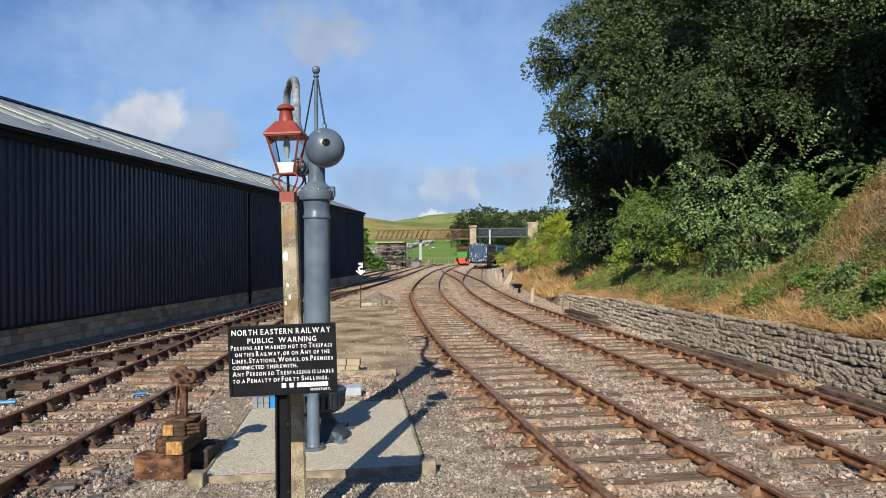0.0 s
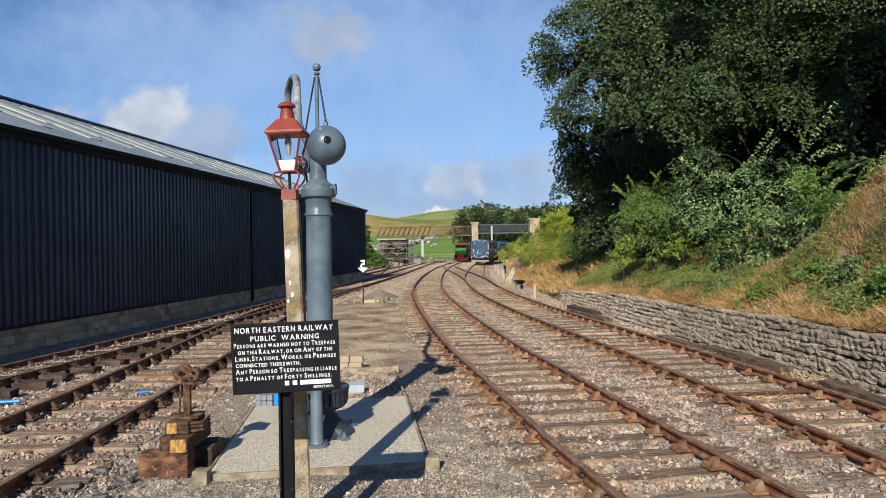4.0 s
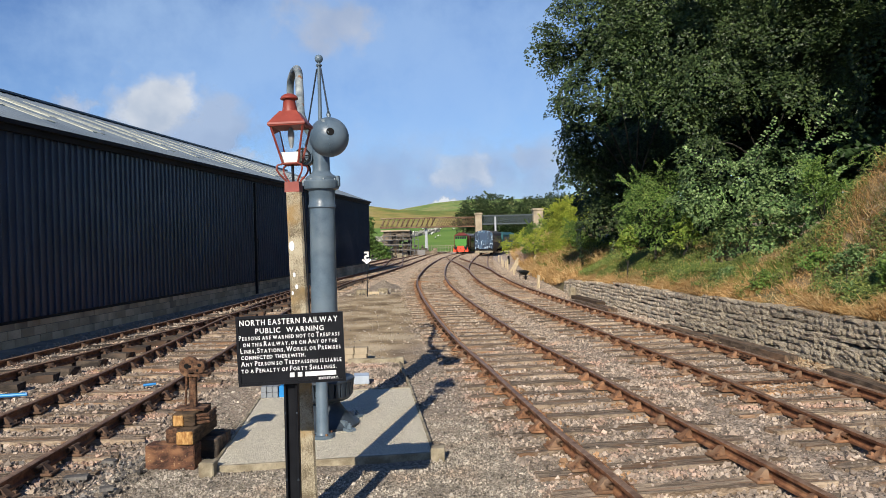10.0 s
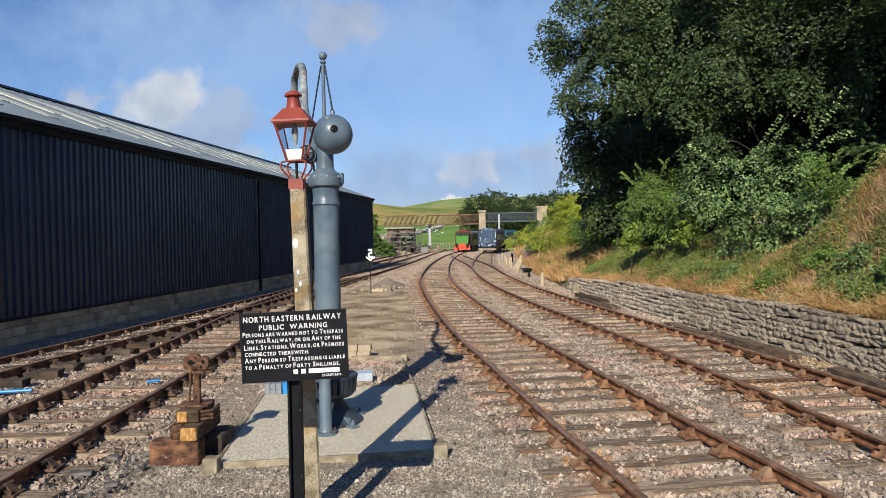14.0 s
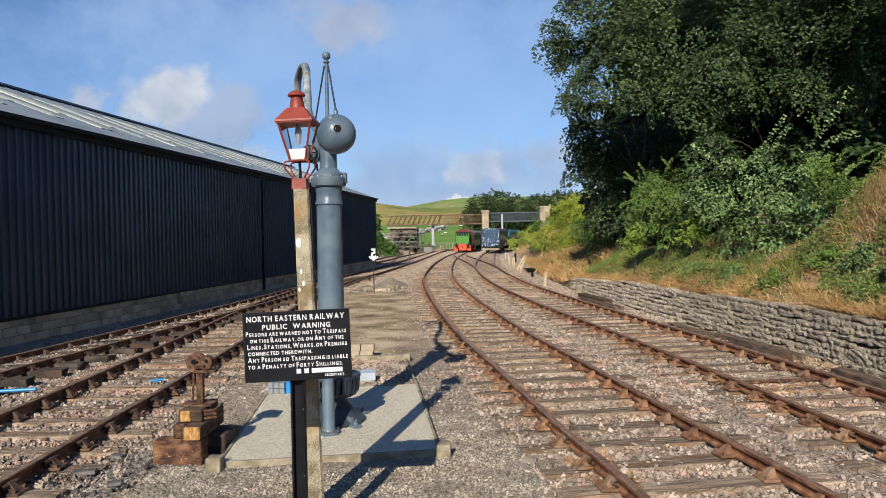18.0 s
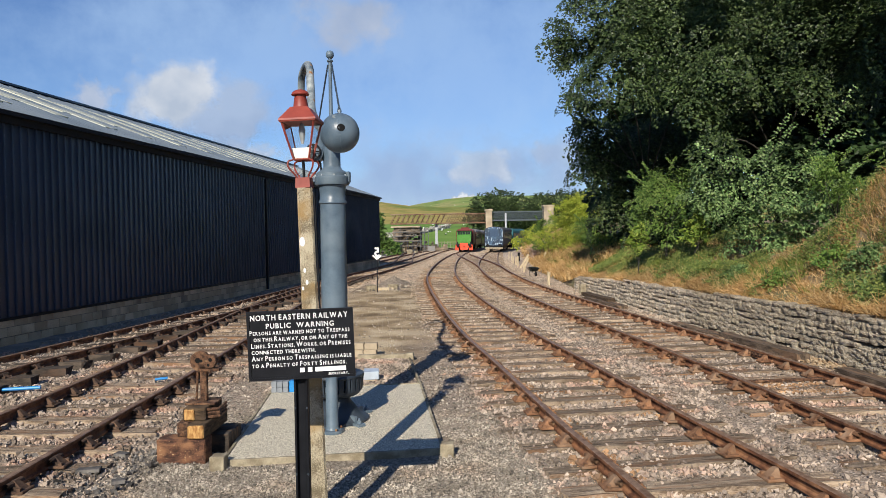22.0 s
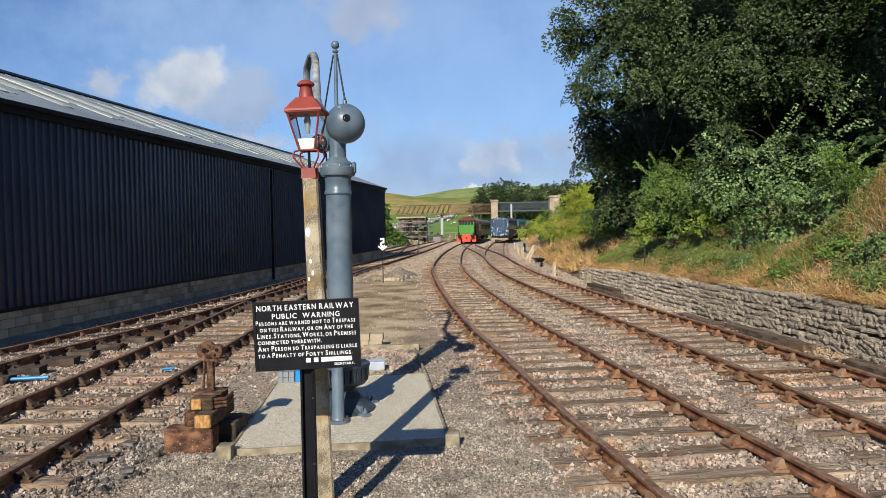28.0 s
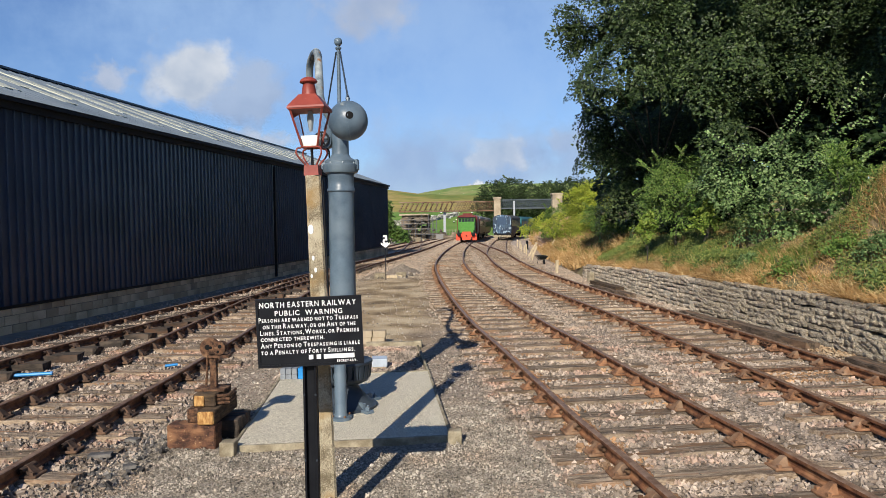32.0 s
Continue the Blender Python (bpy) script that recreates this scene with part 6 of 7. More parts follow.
    part("valve_rod", tube(bmesh.new(), [(-0.2, -0.14, 3.30), (-0.13, -0.05, 3.16), (-0.12, -0.03, 2.95)], 0.012, 6), BLACK, t)
    # ball counterweight in front
    bm = bmesh.new()
    bmesh.ops.create_uvsphere(bm, u_segments=36, v_segments=24, radius=0.215)
    bmesh.ops.translate(bm, vec=(0.27, -1.0, 3.392), verts=bm.verts[:])
    part("ball_counterweight", bm, CRANE, t, "hollow ball counterweight", True)
    bm = bmesh.new()
    lathe(bm, [(0.03, -0.02), (0.042, 0.0), (0.040, 0.002)], 18, pose(0.318, -1.206, 3.422, 82, 0, 13))
    part("ball_hole", bm, HOLE_SHADE, t, "black disc painted for the shade in the ball's hole")
    bm = lathe(bmesh.new(), [(0.212, -0.004), (0.2175, -0.003), (0.2175, 0.003), (0.212, 0.004)], 40, pose(0.27, -1.0, 3.392, 0, 84, 8))
    part("ball_seam", bm, CRANE, t, "casting seam round the ball", True)
    part("ball_arm", tube(bmesh.new(), [(0, 0, 3.40), (0.27, -1.0, 3.392)], 0.06, 12), CRANE, t)
    bm = lathe(bmesh.new(), [(0.028, 3.6), (0.024, 3.75), (0.021, 4.40), (0.036, 4.41), (0.038, 4.425), (0.02, 4.44), (0.018, 4.45), (0.034, 4.457), (0.046, 4.475), (0.050, 4.498), (0.046, 4.522), (0.032, 4.54), (0.01, 4.547)], 24)
    part("finial_pole", bm, CRANE, t, smooth=True)
    for a, b in (((0.024, -0.02, 4.38), (0.262, -0.95, 3.66)), ((-0.03, 0.02, 4.38), (-0.235, 0.38, 3.70))):
        part("tie_rod", tube(bmesh.new(), [a, b], 0.0105, 6), CRANE_DARK, t)
    bm = tube(bmesh.new(), [(0.25, -0.90, 3.70), (0.258, -0.93, 3.645), (0.266, -0.955, 3.60)], [0.011, 0.026, 0.012], 8)
    part("eye_bolt", bm, CRANE, t)
    part("pale_patch", lathe(bmesh.new(), [(0.034, 0), (0.03, 0.002)], 11, pose(0.21, -1.0, 3.392) @ pose(0, 0, 0, 42, 0, 14) @ pose(0, 0, 0.2145)), CRANE_PALE, t, "pale patch on the ball")
    bm = bmesh.new()
    lathe(bm, [(0.13, 0.0), (0.13, 0.035), (0.085, 0.04), (0.072, 0.07), (0.066, 1.1), (0.05, 1.16)], 20, pose(0.05, -0.58, 0))
    pipe = part("drain_pipe", bm, CRANE, t, smooth=True)
    for k in range(4):
        a = k * math.pi / 2 + 0.6
        part("flange_bolt", lathe(bmesh.new(), [(0.016, 0.03), (0.016, 0.05), (0.008, 0.055)], 6, pose(0.05 + 0.108 * math.cos(a), -0.58 + 0.108 * math.sin(a), 0.005)), RUST, pipe, "rusty bolt")
    return t


make_crane()


def make_lamp():
    t = thing("lamp_post", pose(-1.222, 5.98, 0, 0, 0, 0), "leaning lichen-spotted concrete post with a red lantern", "lamp")
    lean = pose(0, 0, 0, 0.3, -1.45, 0)
    bm = bmesh.new()
    lathe(bm, [(0.107, -0.3), (0.090, 2.74)], 4, lean @ pose(0, 0, 0, 0, 0, 45 + 12))
    bmesh.ops.bevel(bm, geom=[e for e in bm.edges if abs(e.verts[0].co.z - e.verts[1].co.z) > 1], offset=0.018, segments=1, affect='EDGES')
    part("post", bm, LAMP_POST, t)
    for x, z, r in ((0.01, 2.29, 0.024), (0.02, 2.05, 0.012), (0.035, 1.95, 0.012), (0.0, 1.9, 0.01), (0.012, 1.42, 0.014)):
        bm = lathe(bmesh.new(), [(r, 0), (r * 0.9, 0.004)], 10, lean @ pose(x - 0.035, -0.068 - (2.74 - z) * 0.0045, z, 90) @ Matrix.Diagonal((1, 1.8, 1, 1)))
        part("paint_spot", bm, WHITE, t, "white paint splash")
    bm = bmesh.new()
    tube(bm, [lean @ Vector(p) for p in ((0.08, -0.02, 2.7), (0.085, -0.02, 2.5), (0.088, -0.02, 1.2))], 0.008, 6)
    part("conduit", bm, BLACK, t)
    h = lean @ pose(0, 0, 2.74, 0, 0, -2)

    def frustum(bm, a, b, z0, z1, m):
        lathe(bm, [(a * math.sqrt(0.5), z0), (b * math.sqrt(0.5), z1)], 4, m @ pose(0, 0, 0, 0, 0, 45))

    bm = bmesh.new()
    frustum(bm, 0.125, 0.118, 0.0, 0.085, h)
    part("socket", bm, LAMP_RED, t)
    bm = bmesh.new()
    for sx, sy in ((1, 1), (1, -1), (-1, 1), (-1, -1)):
        tube(bm, [h @ Vector(p) for p in spline([(sx * 0.045, sy * 0.045, 0.08), (sx * 0.06, sy * 0.06, 0.11), (sx * 0.09, sy * 0.09, 0.15), (sx * 0.106, sy * 0.106, 0.19), (sx * 0.098, sy * 0.098, 0.222), (sx * 0.08, sy * 0.08, 0.228), (sx * 0.07, sy * 0.07, 0.235)], 4)], 0.008, 6)
    part("scroll_bracket", bm, LAMP_RED, t, "curled red brackets")
    bm = bmesh.new()
    lathe(bm, [(0.012, 0.08), (0.012, 0.24), (0.03, 0.25), (0.03, 0.28)], 10, h)
    part("burner_stem", bm, BLACK, t)
    z0, z1, w0, w1 = 0.235, 0.55, 0.126, 0.272
    bm = bmesh.new()
    for k in range(4):
        a, b = (k * math.pi / 2 + math.pi / 4, (k + 1) * math.pi / 2 + math.pi / 4)
        c0, c1 = w0 * math.sqrt(0.5), w1 * math.sqrt(0.5)
        p0, p1, q0, q1 = (Vector((c0 * math.cos(a), c0 * math.sin(a), z0)), Vector((c1 * math.cos(a), c1 * math.sin(a), z1)), Vector((c0 * math.cos(b), c0 * math.sin(b), z0)), Vector((c1 * math.cos(b), c1 * math.sin(b), z1)))
        for u, v in ((p0, p1), (p0, q0), (p1, q1)):
            tube(bm, [h @ u, h @ v], 0.009, 4)
    part("lantern_frame", bm, LAMP_RED, t)
    for k in range(4):
        bm = bmesh.new()
        a, b = (k * math.pi / 2 + math.pi / 4, (k + 1) * math.pi / 2 + math.pi / 4)
        c0, c1 = w0 * math.sqrt(0.5) * 0.97, w1 * math.sqrt(0.5) * 0.97
        vs = [bm.verts.new(h @ Vector((c * math.cos(g), c * math.sin(g), z))) for c, g, z in ((c0, a, z0), (c0, b, z0), (c1, b, z1), (c1, a, z1))]
        bm.faces.new(vs)
        pane = part("pane", bm, PANE, t, "clear lantern glass")
        pane.visible_shadow = False
    bm = bmesh.new()
    frustum(bm, 0.108, 0.142, 0.246, 0.33, h)
    part("reflector", bm, WHITE, t, "white lower glass")
    bm = bmesh.new()
    lathe(bm, [(0.012, 0.37), (0.022, 0.42), (0.030, 0.48), (0.018, 0.53), (0.01, 0.55)], 12, h)
    part("mantle", bm, GALV, t)
    bm = bmesh.new()
    frustum(bm, 0.300, 0.308, 0.54, 0.552, h)
    frustum(bm, 0.315, 0.305, 0.552, 0.568, h)
    frustum(bm, 0.305, 0.142, 0.568, 0.672, h)
    part("lantern_roof", bm, LAMP_RED, t)
    bm = bmesh.new()
    lathe(bm, [(0.066, 0.668), (0.063, 0.68), (0.048, 0.768), (0.05, 0.772), (0.072, 0.776), (0.075, 0.783), (0.066, 0.800), (0.045, 0.815), (0.018, 0.824), (0.006, 0.825)], 24, h)
    part("chimney", bm, LAMP_RED, t, "red ventilator cap", True)
    return t


def glass_material():
    m = bpy.data.materials.new("clear glass")
    m.use_nodes = True
    n, l = m.node_tree.nodes, m.node_tree.links
    tr, gl, mix = n.new("ShaderNodeBsdfTransparent"), n.new("ShaderNodeBsdfGlossy"), n.new("ShaderNodeMixShader")
    gl.inputs["Roughness"].default_value = 0.05
    tr.inputs["Color"].default_value = (0.93, 0.95, 0.95, 1)
    fr = n.new("ShaderNodeFresnel")
    fr.inputs["IOR"].default_value = 1.5
    l.new(fr.outputs[0], mix.inputs[0]), l.new(tr.outputs[0], mix.inputs[1]), l.new(gl.outputs[0], mix.inputs[2]), l.new(mix.outputs[0], n["Material Output"].inputs["Surface"])
    return m


PANE = glass_material()
make_lamp()


def lettering(text, size, bold=0.0):
    """Mesh data of flat lettering with a little depth, and its width."""
    cu = bpy.data.curves.new("letters", 'FONT')
    cu.body, cu.size, cu.extrude, cu.offset, cu.resolution_u = text, size, 0.003, bold, 3
    ob = bpy.data.objects.new("letters", cu)
    scene.collection.objects.link(ob)
    me = bpy.data.meshes.new_from_object(ob.evaluated_get(bpy.context.evaluated_depsgraph_get()))
    bpy.data.objects.remove(ob)
    xs = [v.co.x for v in me.vertices]
    return me, (min(xs), max(xs))


def make_sign():
    t = thing("warning_sign", pose(-1.152, 5.08, 0), "black cast-iron railway notice with raised white letters on a post", "sign")
    part("post", boxes((-0.05, 0.05, 0.02, 0.045, -0.3, 1.79), (-0.05, -0.034, -0.018, 0.02, -0.3, 1.79), (0.034, 0.05, -0.018, 0.02, -0.3, 1.79), bevel=0.003), BLACK, t, "black channel post")
    for z in (0.2, 0.62, 1.1):
        for s in (-0.042, 0.042):
            part("bolt", lathe(bmesh.new(), [(0.009, 0), (0.006, 0.006)], 8, pose(s, -0.018, z, 90)), CRANE_DARK, t)
    w, h = 0.752, 0.495
    face = pose(0.013, -0.02, 1.563, 0, -1.5, 5)
    bm = bmesh.new()
    box(bm, -w / 2, w / 2, -0.02, 0.0, -h / 2, h / 2, face, bevel=0.004)
    plate = part("plate", bm, BLACK, t)
    bm = bmesh.new()
    for r in ((-w / 2, w / 2, -0.03, -0.012, h / 2 - 0.018, h / 2), (-w / 2, w / 2, -0.03, -0.012, -h / 2, -h / 2 + 0.018), (-w / 2, -w / 2 + 0.018, -0.03, -0.012, -h / 2 + 0.018, h / 2 - 0.018), (w / 2 - 0.018, w / 2, -0.03, -0.012, -h / 2 + 0.018, h / 2 - 0.018)):
        box(bm, *r, face)
    part("rim", bm, BLACK, t)
    # lines: text (capital starts a larger letter), left, width, height of capitals, baseline
    lines = [("NORTH EASTERN RAILWAY", -0.361, 0.709, 0.041, 0.182, 1.0), ("PUBLIC  WARNING", -0.250, 0.494, 0.037, 0.1236, 1.0), ("PERSONS ARE WARNED NOT TO TRESPASS", -0.371, 0.728, 0.036, 0.0787, 0.72), ("ON THIS RAILWAY, OR ON ANY OF THE", -0.342, 0.679, 0.036, 0.033, 0.72),
             ("LINES, STATIONS, WORKS, OR PREMISES", -0.3626, 0.7225, 0.036, -0.0136, 0.72), ("CONNECTED THEREWITH.", -0.361, 0.4617, 0.026, -0.0575, 1.0), ("ANY PERSON SO TRESPASSING IS LIABLE", -0.3626, 0.725, 0.036, -0.105, 0.72), ("TO A PENALTY OF FORTY SHILLINGS.", -0.3626, 0.684, 0.036, -0.1525, 0.72), ("SECRETARY.", 0.19, 0.1467, 0.0165, -0.2268, 1.0)]
    big = {"PERSONS": 1, "TRESPASS": 1, "RAILWAY,": 1, "LINES,": 1, "STATIONS,": 1, "WORKS,": 1, "PREMISES": 1, "ANY": 1, "PERSON": 1, "TRESPASSING": 1, "PENALTY": 1, "FORTY": 1, "SHILLINGS.": 1}
    for text, left, width, cap, base, small in lines:
        x, row, gap = 0.0, [], 0.46 if small == 1 else 0.27
        for word in text.split(" "):
            for i, ch in enumerate(word):
                k = 1.0 if small == 1 or (i == 0 and word in big) else small
                me, (lo, hi) = lettering(ch, cap * 1.36 * k, 0.0006)
                row.append((me, x - lo))
                x += hi - lo + cap * (0.25 if ch not in ".," else 0.12)
            x += cap * gap
        fit = 0.97 * width / (x - cap * (0.25 + gap))
        for me, shift in row:
            for v in me.vertices:
                v.co = face @ Vector((0.97 * left + (v.co.x + shift) * fit, -0.024 - v.co.z, base + v.co.y))
            me.name = "letter"
            me.materials.clear()
            me.materials.append(WHITE)
            ob = new("letter", me)
            ob.parent = plate
            tagged(ob, "raised white letter")
    for a, b in ((-0.015, 0.016), (0.04, 0.071), (0.092, 0.31)):
        part("name_bar", box(bmesh.new(), a, b, -0.028, -0.018, -0.199, -0.168, face), WHITE, plate, "white bar in place of a name")
    return t


make_sign()


# ---- point lever by the near track ----
def rough_block(x0, x1, y0, y1, z0, z1, seed, worn=0.012):
    """A weathered beam: edges chipped, faces uneven."""
    bm = boxes((x0, x1, y0, y1, z0, z1), bevel=0.012)
    bmesh.ops.subdivide_edges(bm, edges=[e for e in bm.edges if e.calc_length() > 0.06], cuts=4, use_grid_fill=True)
    for v in bm.verts:
        n = noise.noise_vector(v.co * 14 + Vector((seed, 0, 0))) * 0.5 + noise.noise_vector(v.co * 45) * 0.5
        v.co += n * worn
    return bm



def make_lever():
    t = thing("point_lever", pose(-2.89, 7.52, 0) @ Matrix.Diagonal((0.93, 0.93, 0.96, 1)), "rusty point lever on rough timber blocks", "point lever")
    part("front_beam", rough_block(-0.3, 0.25, -0.28, -0.05, -0.05, 0.26, 1), BEAM, t, "rust-stained timber beam")
    part("timber", rough_block(0.05, 0.25, -0.28, 0.5, 0.262, 0.42, 2), TIMBER, t)
    part("timber", rough_block(-0.06, 0.2, -0.12, 0.45, 0.422, 0.56, 3), TIMBER, t)
    part("split_end", rough_block(0.06, 0.24, -0.305, -0.26, 0.27, 0.41, 4, 0.008), END_GRAIN, t, "split orange timber end")
    part("split_end", rough_block(-0.04, 0.08, -0.145, -0.10, 0.43, 0.55, 5, 0.008), END_GRAIN, t, "split orange timber end")
    part("side_timber", rough_block(-0.10, 0.045, -0.2, 0.35, 0.262, 0.42, 6), RUST, t)
    bm = bmesh.new()
    for z in (0.45, 0.49, 0.53):
        tube(bm, [(0.1, -0.1, z), (0.32, 0.0, z), (0.3, 0.3, z)], 0.018, 6)
    part("bracket", bm, RUST, t)
    # dark material here paints the shaded gap behind the lever
    part("rear_timber", rough_block(0.14, 0.38, 0.12, 0.62, -0.03, 0.21, 7), SLEEPER_DARK, t, "timber behind the lever, darkened for the shade there")
    part("stem", boxes((0.065, 0.142, 0.1, 0.17, 0.56, 0.98), bevel=0.008), RUST, t)
    part("strut", tube(bmesh.new(), [(0.03, 0.14, 0.95), (0.0, 0.16, 0.6)], 0.014, 6), RUST, t)
    part("foot_plate", boxes((-0.09, 0.26, 0.02, 0.26, 0.56, 0.585), bevel=0.005), RUST, t)
    bm = bmesh.new()
    lathe(bm, [(0.02, -0.03), (0.115, -0.03), (0.115, 0.03), (0.02, 0.03)], 18, pose(0.07, 0.13, 1.04, 90, 0, 0))
    lathe(bm, [(0.025, -0.05), (0.075, -0.05), (0.075, 0.05), (0.025, 0.05)], 14, pose(0.19, 0.13, 1.04, 90, 0, 0))
    box(bm, 0.05, 0.30, 0.08, 0.19, 0.93, 0.96)
    weight = part("weight", bm, RUST, t, "rusty round lever weight")
    for x, z, r, y in ((0.045, 1.05, 0.03, 0.098), (0.085, 1.045, 0.018, 0.098), (0.2, 1.06, 0.022, 0.078), (0.175, 1.0, 0.016, 0.078)):
        part("weight_hole", lathe(bmesh.new(), [(r, 0), (r * 0.95, 0.003)], 14, pose(x, y, z, 90)), HOLE_SHADE, weight, "black disc painted for the shade in the weight's hole")
    return t


make_lever()


def make_five():
    """Speed sign: a thin post with a cut-out figure 5 and an arrow."""
    t = thing("speed_sign", pose(-3.37, 29.08, 0) @ Matrix.Diagonal((0.9, 0.9, 0.985, 1)), "thin post carrying a white cut-out 5 above an arrow", "sign")
    part("post", boxes((-0.02, 0.02, -0.02, 0.02, -0.2, 1.4)), BLACK, t)
    bm = bmesh.new()
    rim = [(-0.21, 1.57), (-0.2, 1.50), (0.0, 1.35), (0.2, 1.50), (0.21, 1.57), (0.06, 1.49), (0.06, 1.56), (-0.06, 1.56), (-0.06, 1.49)]
    front, rear = ([bm.verts.new((x, y, z)) for x, z in rim] for y in (-0.022, 0.0))
    bm.faces.new(front), bm.faces.new(list(reversed(rear)))
    for k in range(len(rim)):
        bm.faces.new((front[k], rear[k], rear[(k + 1) % len(rim)], front[(k + 1) % len(rim)]))
    part("arrow", bm, WHITE, t, "white arrow pointing down")
    me, (lo, hi) = lettering("5", 0.52, 0.016)
    ob = new("figure", raw_mesh("figure", [(-(v.co.x - (lo + hi) / 2), -0.02 - v.co.z, 1.50 + v.co.y) for v in me.vertices], [tuple(p.vertices) for p in me.polygons], WHITE))
    ob.parent = t
    return t


make_five()


# ---- small things about the yard ----
def gz(x, y):
    return land(x, y)


def make_barrow():
    t = thing("wheelbarrow", pose(4.01, 38.58, gz(4, 38.6), 0, 0, 12) @ Matrix.Diagonal((0.66, 0.66, 0.66, 1)), "black wheelbarrow tipped forward by the bank", "wheelbarrow")
    bm = bmesh.new()
    lo = [bm.verts.new(p) for p in ((-0.2, -0.25, 0.38), (0.2, -0.25, 0.38), (0.2, 0.2, 0.38), (-0.2, 0.2, 0.38))]
    hi = [bm.verts.new(p) for p in ((-0.36, -0.5, 0.66), (0.36, -0.5, 0.66), (0.36, 0.45, 0.72), (-0.36, 0.45, 0.72))]
    bm.faces.new(lo)
    for i in range(4):
        bm.faces.new((lo[i], lo[(i + 1) % 4], hi[(i + 1) % 4], hi[i]))
    tray = part("tray", bm, plain("black enamel", (0.008, 0.011, 0.010), 0.5), t)
    sol = tray.modifiers.new("thick", 'SOLIDIFY')
    sol.thickness = 0.012
    for s in (-1, 1):
        part("handle", tube(bmesh.new(), [(s * 0.16, -0.6, 0.25), (s * 0.22, 0.3, 0.36), (s * 0.30, 0.95, 0.72)], 0.02, 8), BLACK, t)
        part("leg", tube(bmesh.new(), [(s * 0.24, 0.3, 0.36), (s * 0.26, 0.38, 0.0)], 0.018, 6), BLACK, t)
    part("wheel", lathe(bmesh.new(), [(0.05, -0.05), (0.19, -0.045), (0.2, 0), (0.19, 0.045), (0.05, 0.05)], 18, pose(0, -0.55, 0.2, 0, 90)), BLACK, t)
    return t


make_barrow()


def make_stake(x, y, h, tilt_x=0.0, tilt_y=0.0, w=0.09, mat=None, label="pale sawn timber stake in the ground", name="fence_stake"):
    t = thing(name, pose(x, y, gz(x, y) - 0.15, tilt_x, tilt_y, 20), label, "stake", "stakes along the bank")
    bm = boxes((-w / 2, w / 2, -w / 2, w / 2, 0, h + 0.15), bevel=0.008)
    part("stake", bm, mat or STAKE, t)


STAKE = material("sawn pale timber", (0.40, 0.31, 0.19), (0.62, 0.52, 0.36), 0.9, 4, 40, 0.5, stretch=(5, 5, 1))
for row in ((4.95, 71.0, 0.7), (4.7, 64.0, 0.7), (4.3, 57.0, 0.6), (4.25, 53.5, 0.6), (4.2, 51.2, 0.75), (3.88, 42.9, 0.55)):
    make_stake(*row)
make_stake(4.02, 48.2, 1.15, 0, 33, 0.12, label="sawn board leaning over between stakes")
make_stake(3.98, 45.0, 0.85, 0, 24, 0.10, label="sawn board leaning over between stakes")
make_stake(3.94, 31.7, 0.62, 0, 2, 0.11, label="pale squared timber post near the siding", name="timber_post")
make_stake(4.65, 27.1, 0.38, 0, 0, 0.2, CONCRETE_EDGE, "short square concrete marker post", "marker_post")
make_stake(5.3, 63.5, 0.75, 0, 0, 0.16, BLACK, "short black lineside post", "lineside_post")
make_stake(5.15, 46.6, 1.25, 0, 24, 0.06, label="thin pole leaning on the bank", name="leaning_pole")


def make_timber(a, b, w, h, mat, label, z=0.0):
    d = Vector((b[0] - a[0], b[1] - a[1], 0))
    t = thing("old_timber", pose(a[0], a[1], gz(*a) + z, 0, 0, math.degrees(math.atan2(d.y, d.x))), label, "timber", "timbers by the wall")
    bm = bmesh.new()
    rnd = random.Random(int(a[1] * 10))
    n = 8
    for k in range(n + 1):
        x = d.length * k / n
        for y, zz in ((-w / 2, -0.03), (w / 2, -0.03), (w / 2, h), (-w / 2, h)):
            bm.verts.new((x, y + rnd.uniform(-0.012, 0.012), zz + rnd.uniform(-0.012, 0.012)))
    bm.verts.ensure_lookup_table()
    v = bm.verts
    for k in range(n):
        for j in range(4):
            bm.faces.new((v[k * 4 + j], v[k * 4 + (j + 1) % 4], v[k * 4 + 4 + (j + 1) % 4], v[k * 4 + 4 + j]))
    bm.faces.new((v[3], v[2], v[1], v[0]))
    bm.faces.new([v[n * 4 + j] for j in range(4)])
    part("beam", bm, mat, t)


make_timber((5.92, 12.4), (5.60, 15.2), 0.24, 0.17, OLD_SLEEPER, "dark old sleeper lying at the wall's foot")
make_timber((5.58, 15.0), (5.30, 17.6), 0.26, 0.09, OLD_SLEEPER, "rotten sleeper lying at the wall's foot")
make_timber((6.12, 9.2), (6.0, 11.3), 0.25, 0.13, OLD_SLEEPER, "dark rotten timber against the wall")
make_timber((4.86, 21.3), (4.42, 24.6), 0.30, 0.13, OLD_SLEEPER, "stack of dark planks beside the siding")
make_timber((4.80, 22.6), (4.42, 25.2), 0.26, 0.09, TIMBER, "brown plank on the stack beside the siding", 0.13)


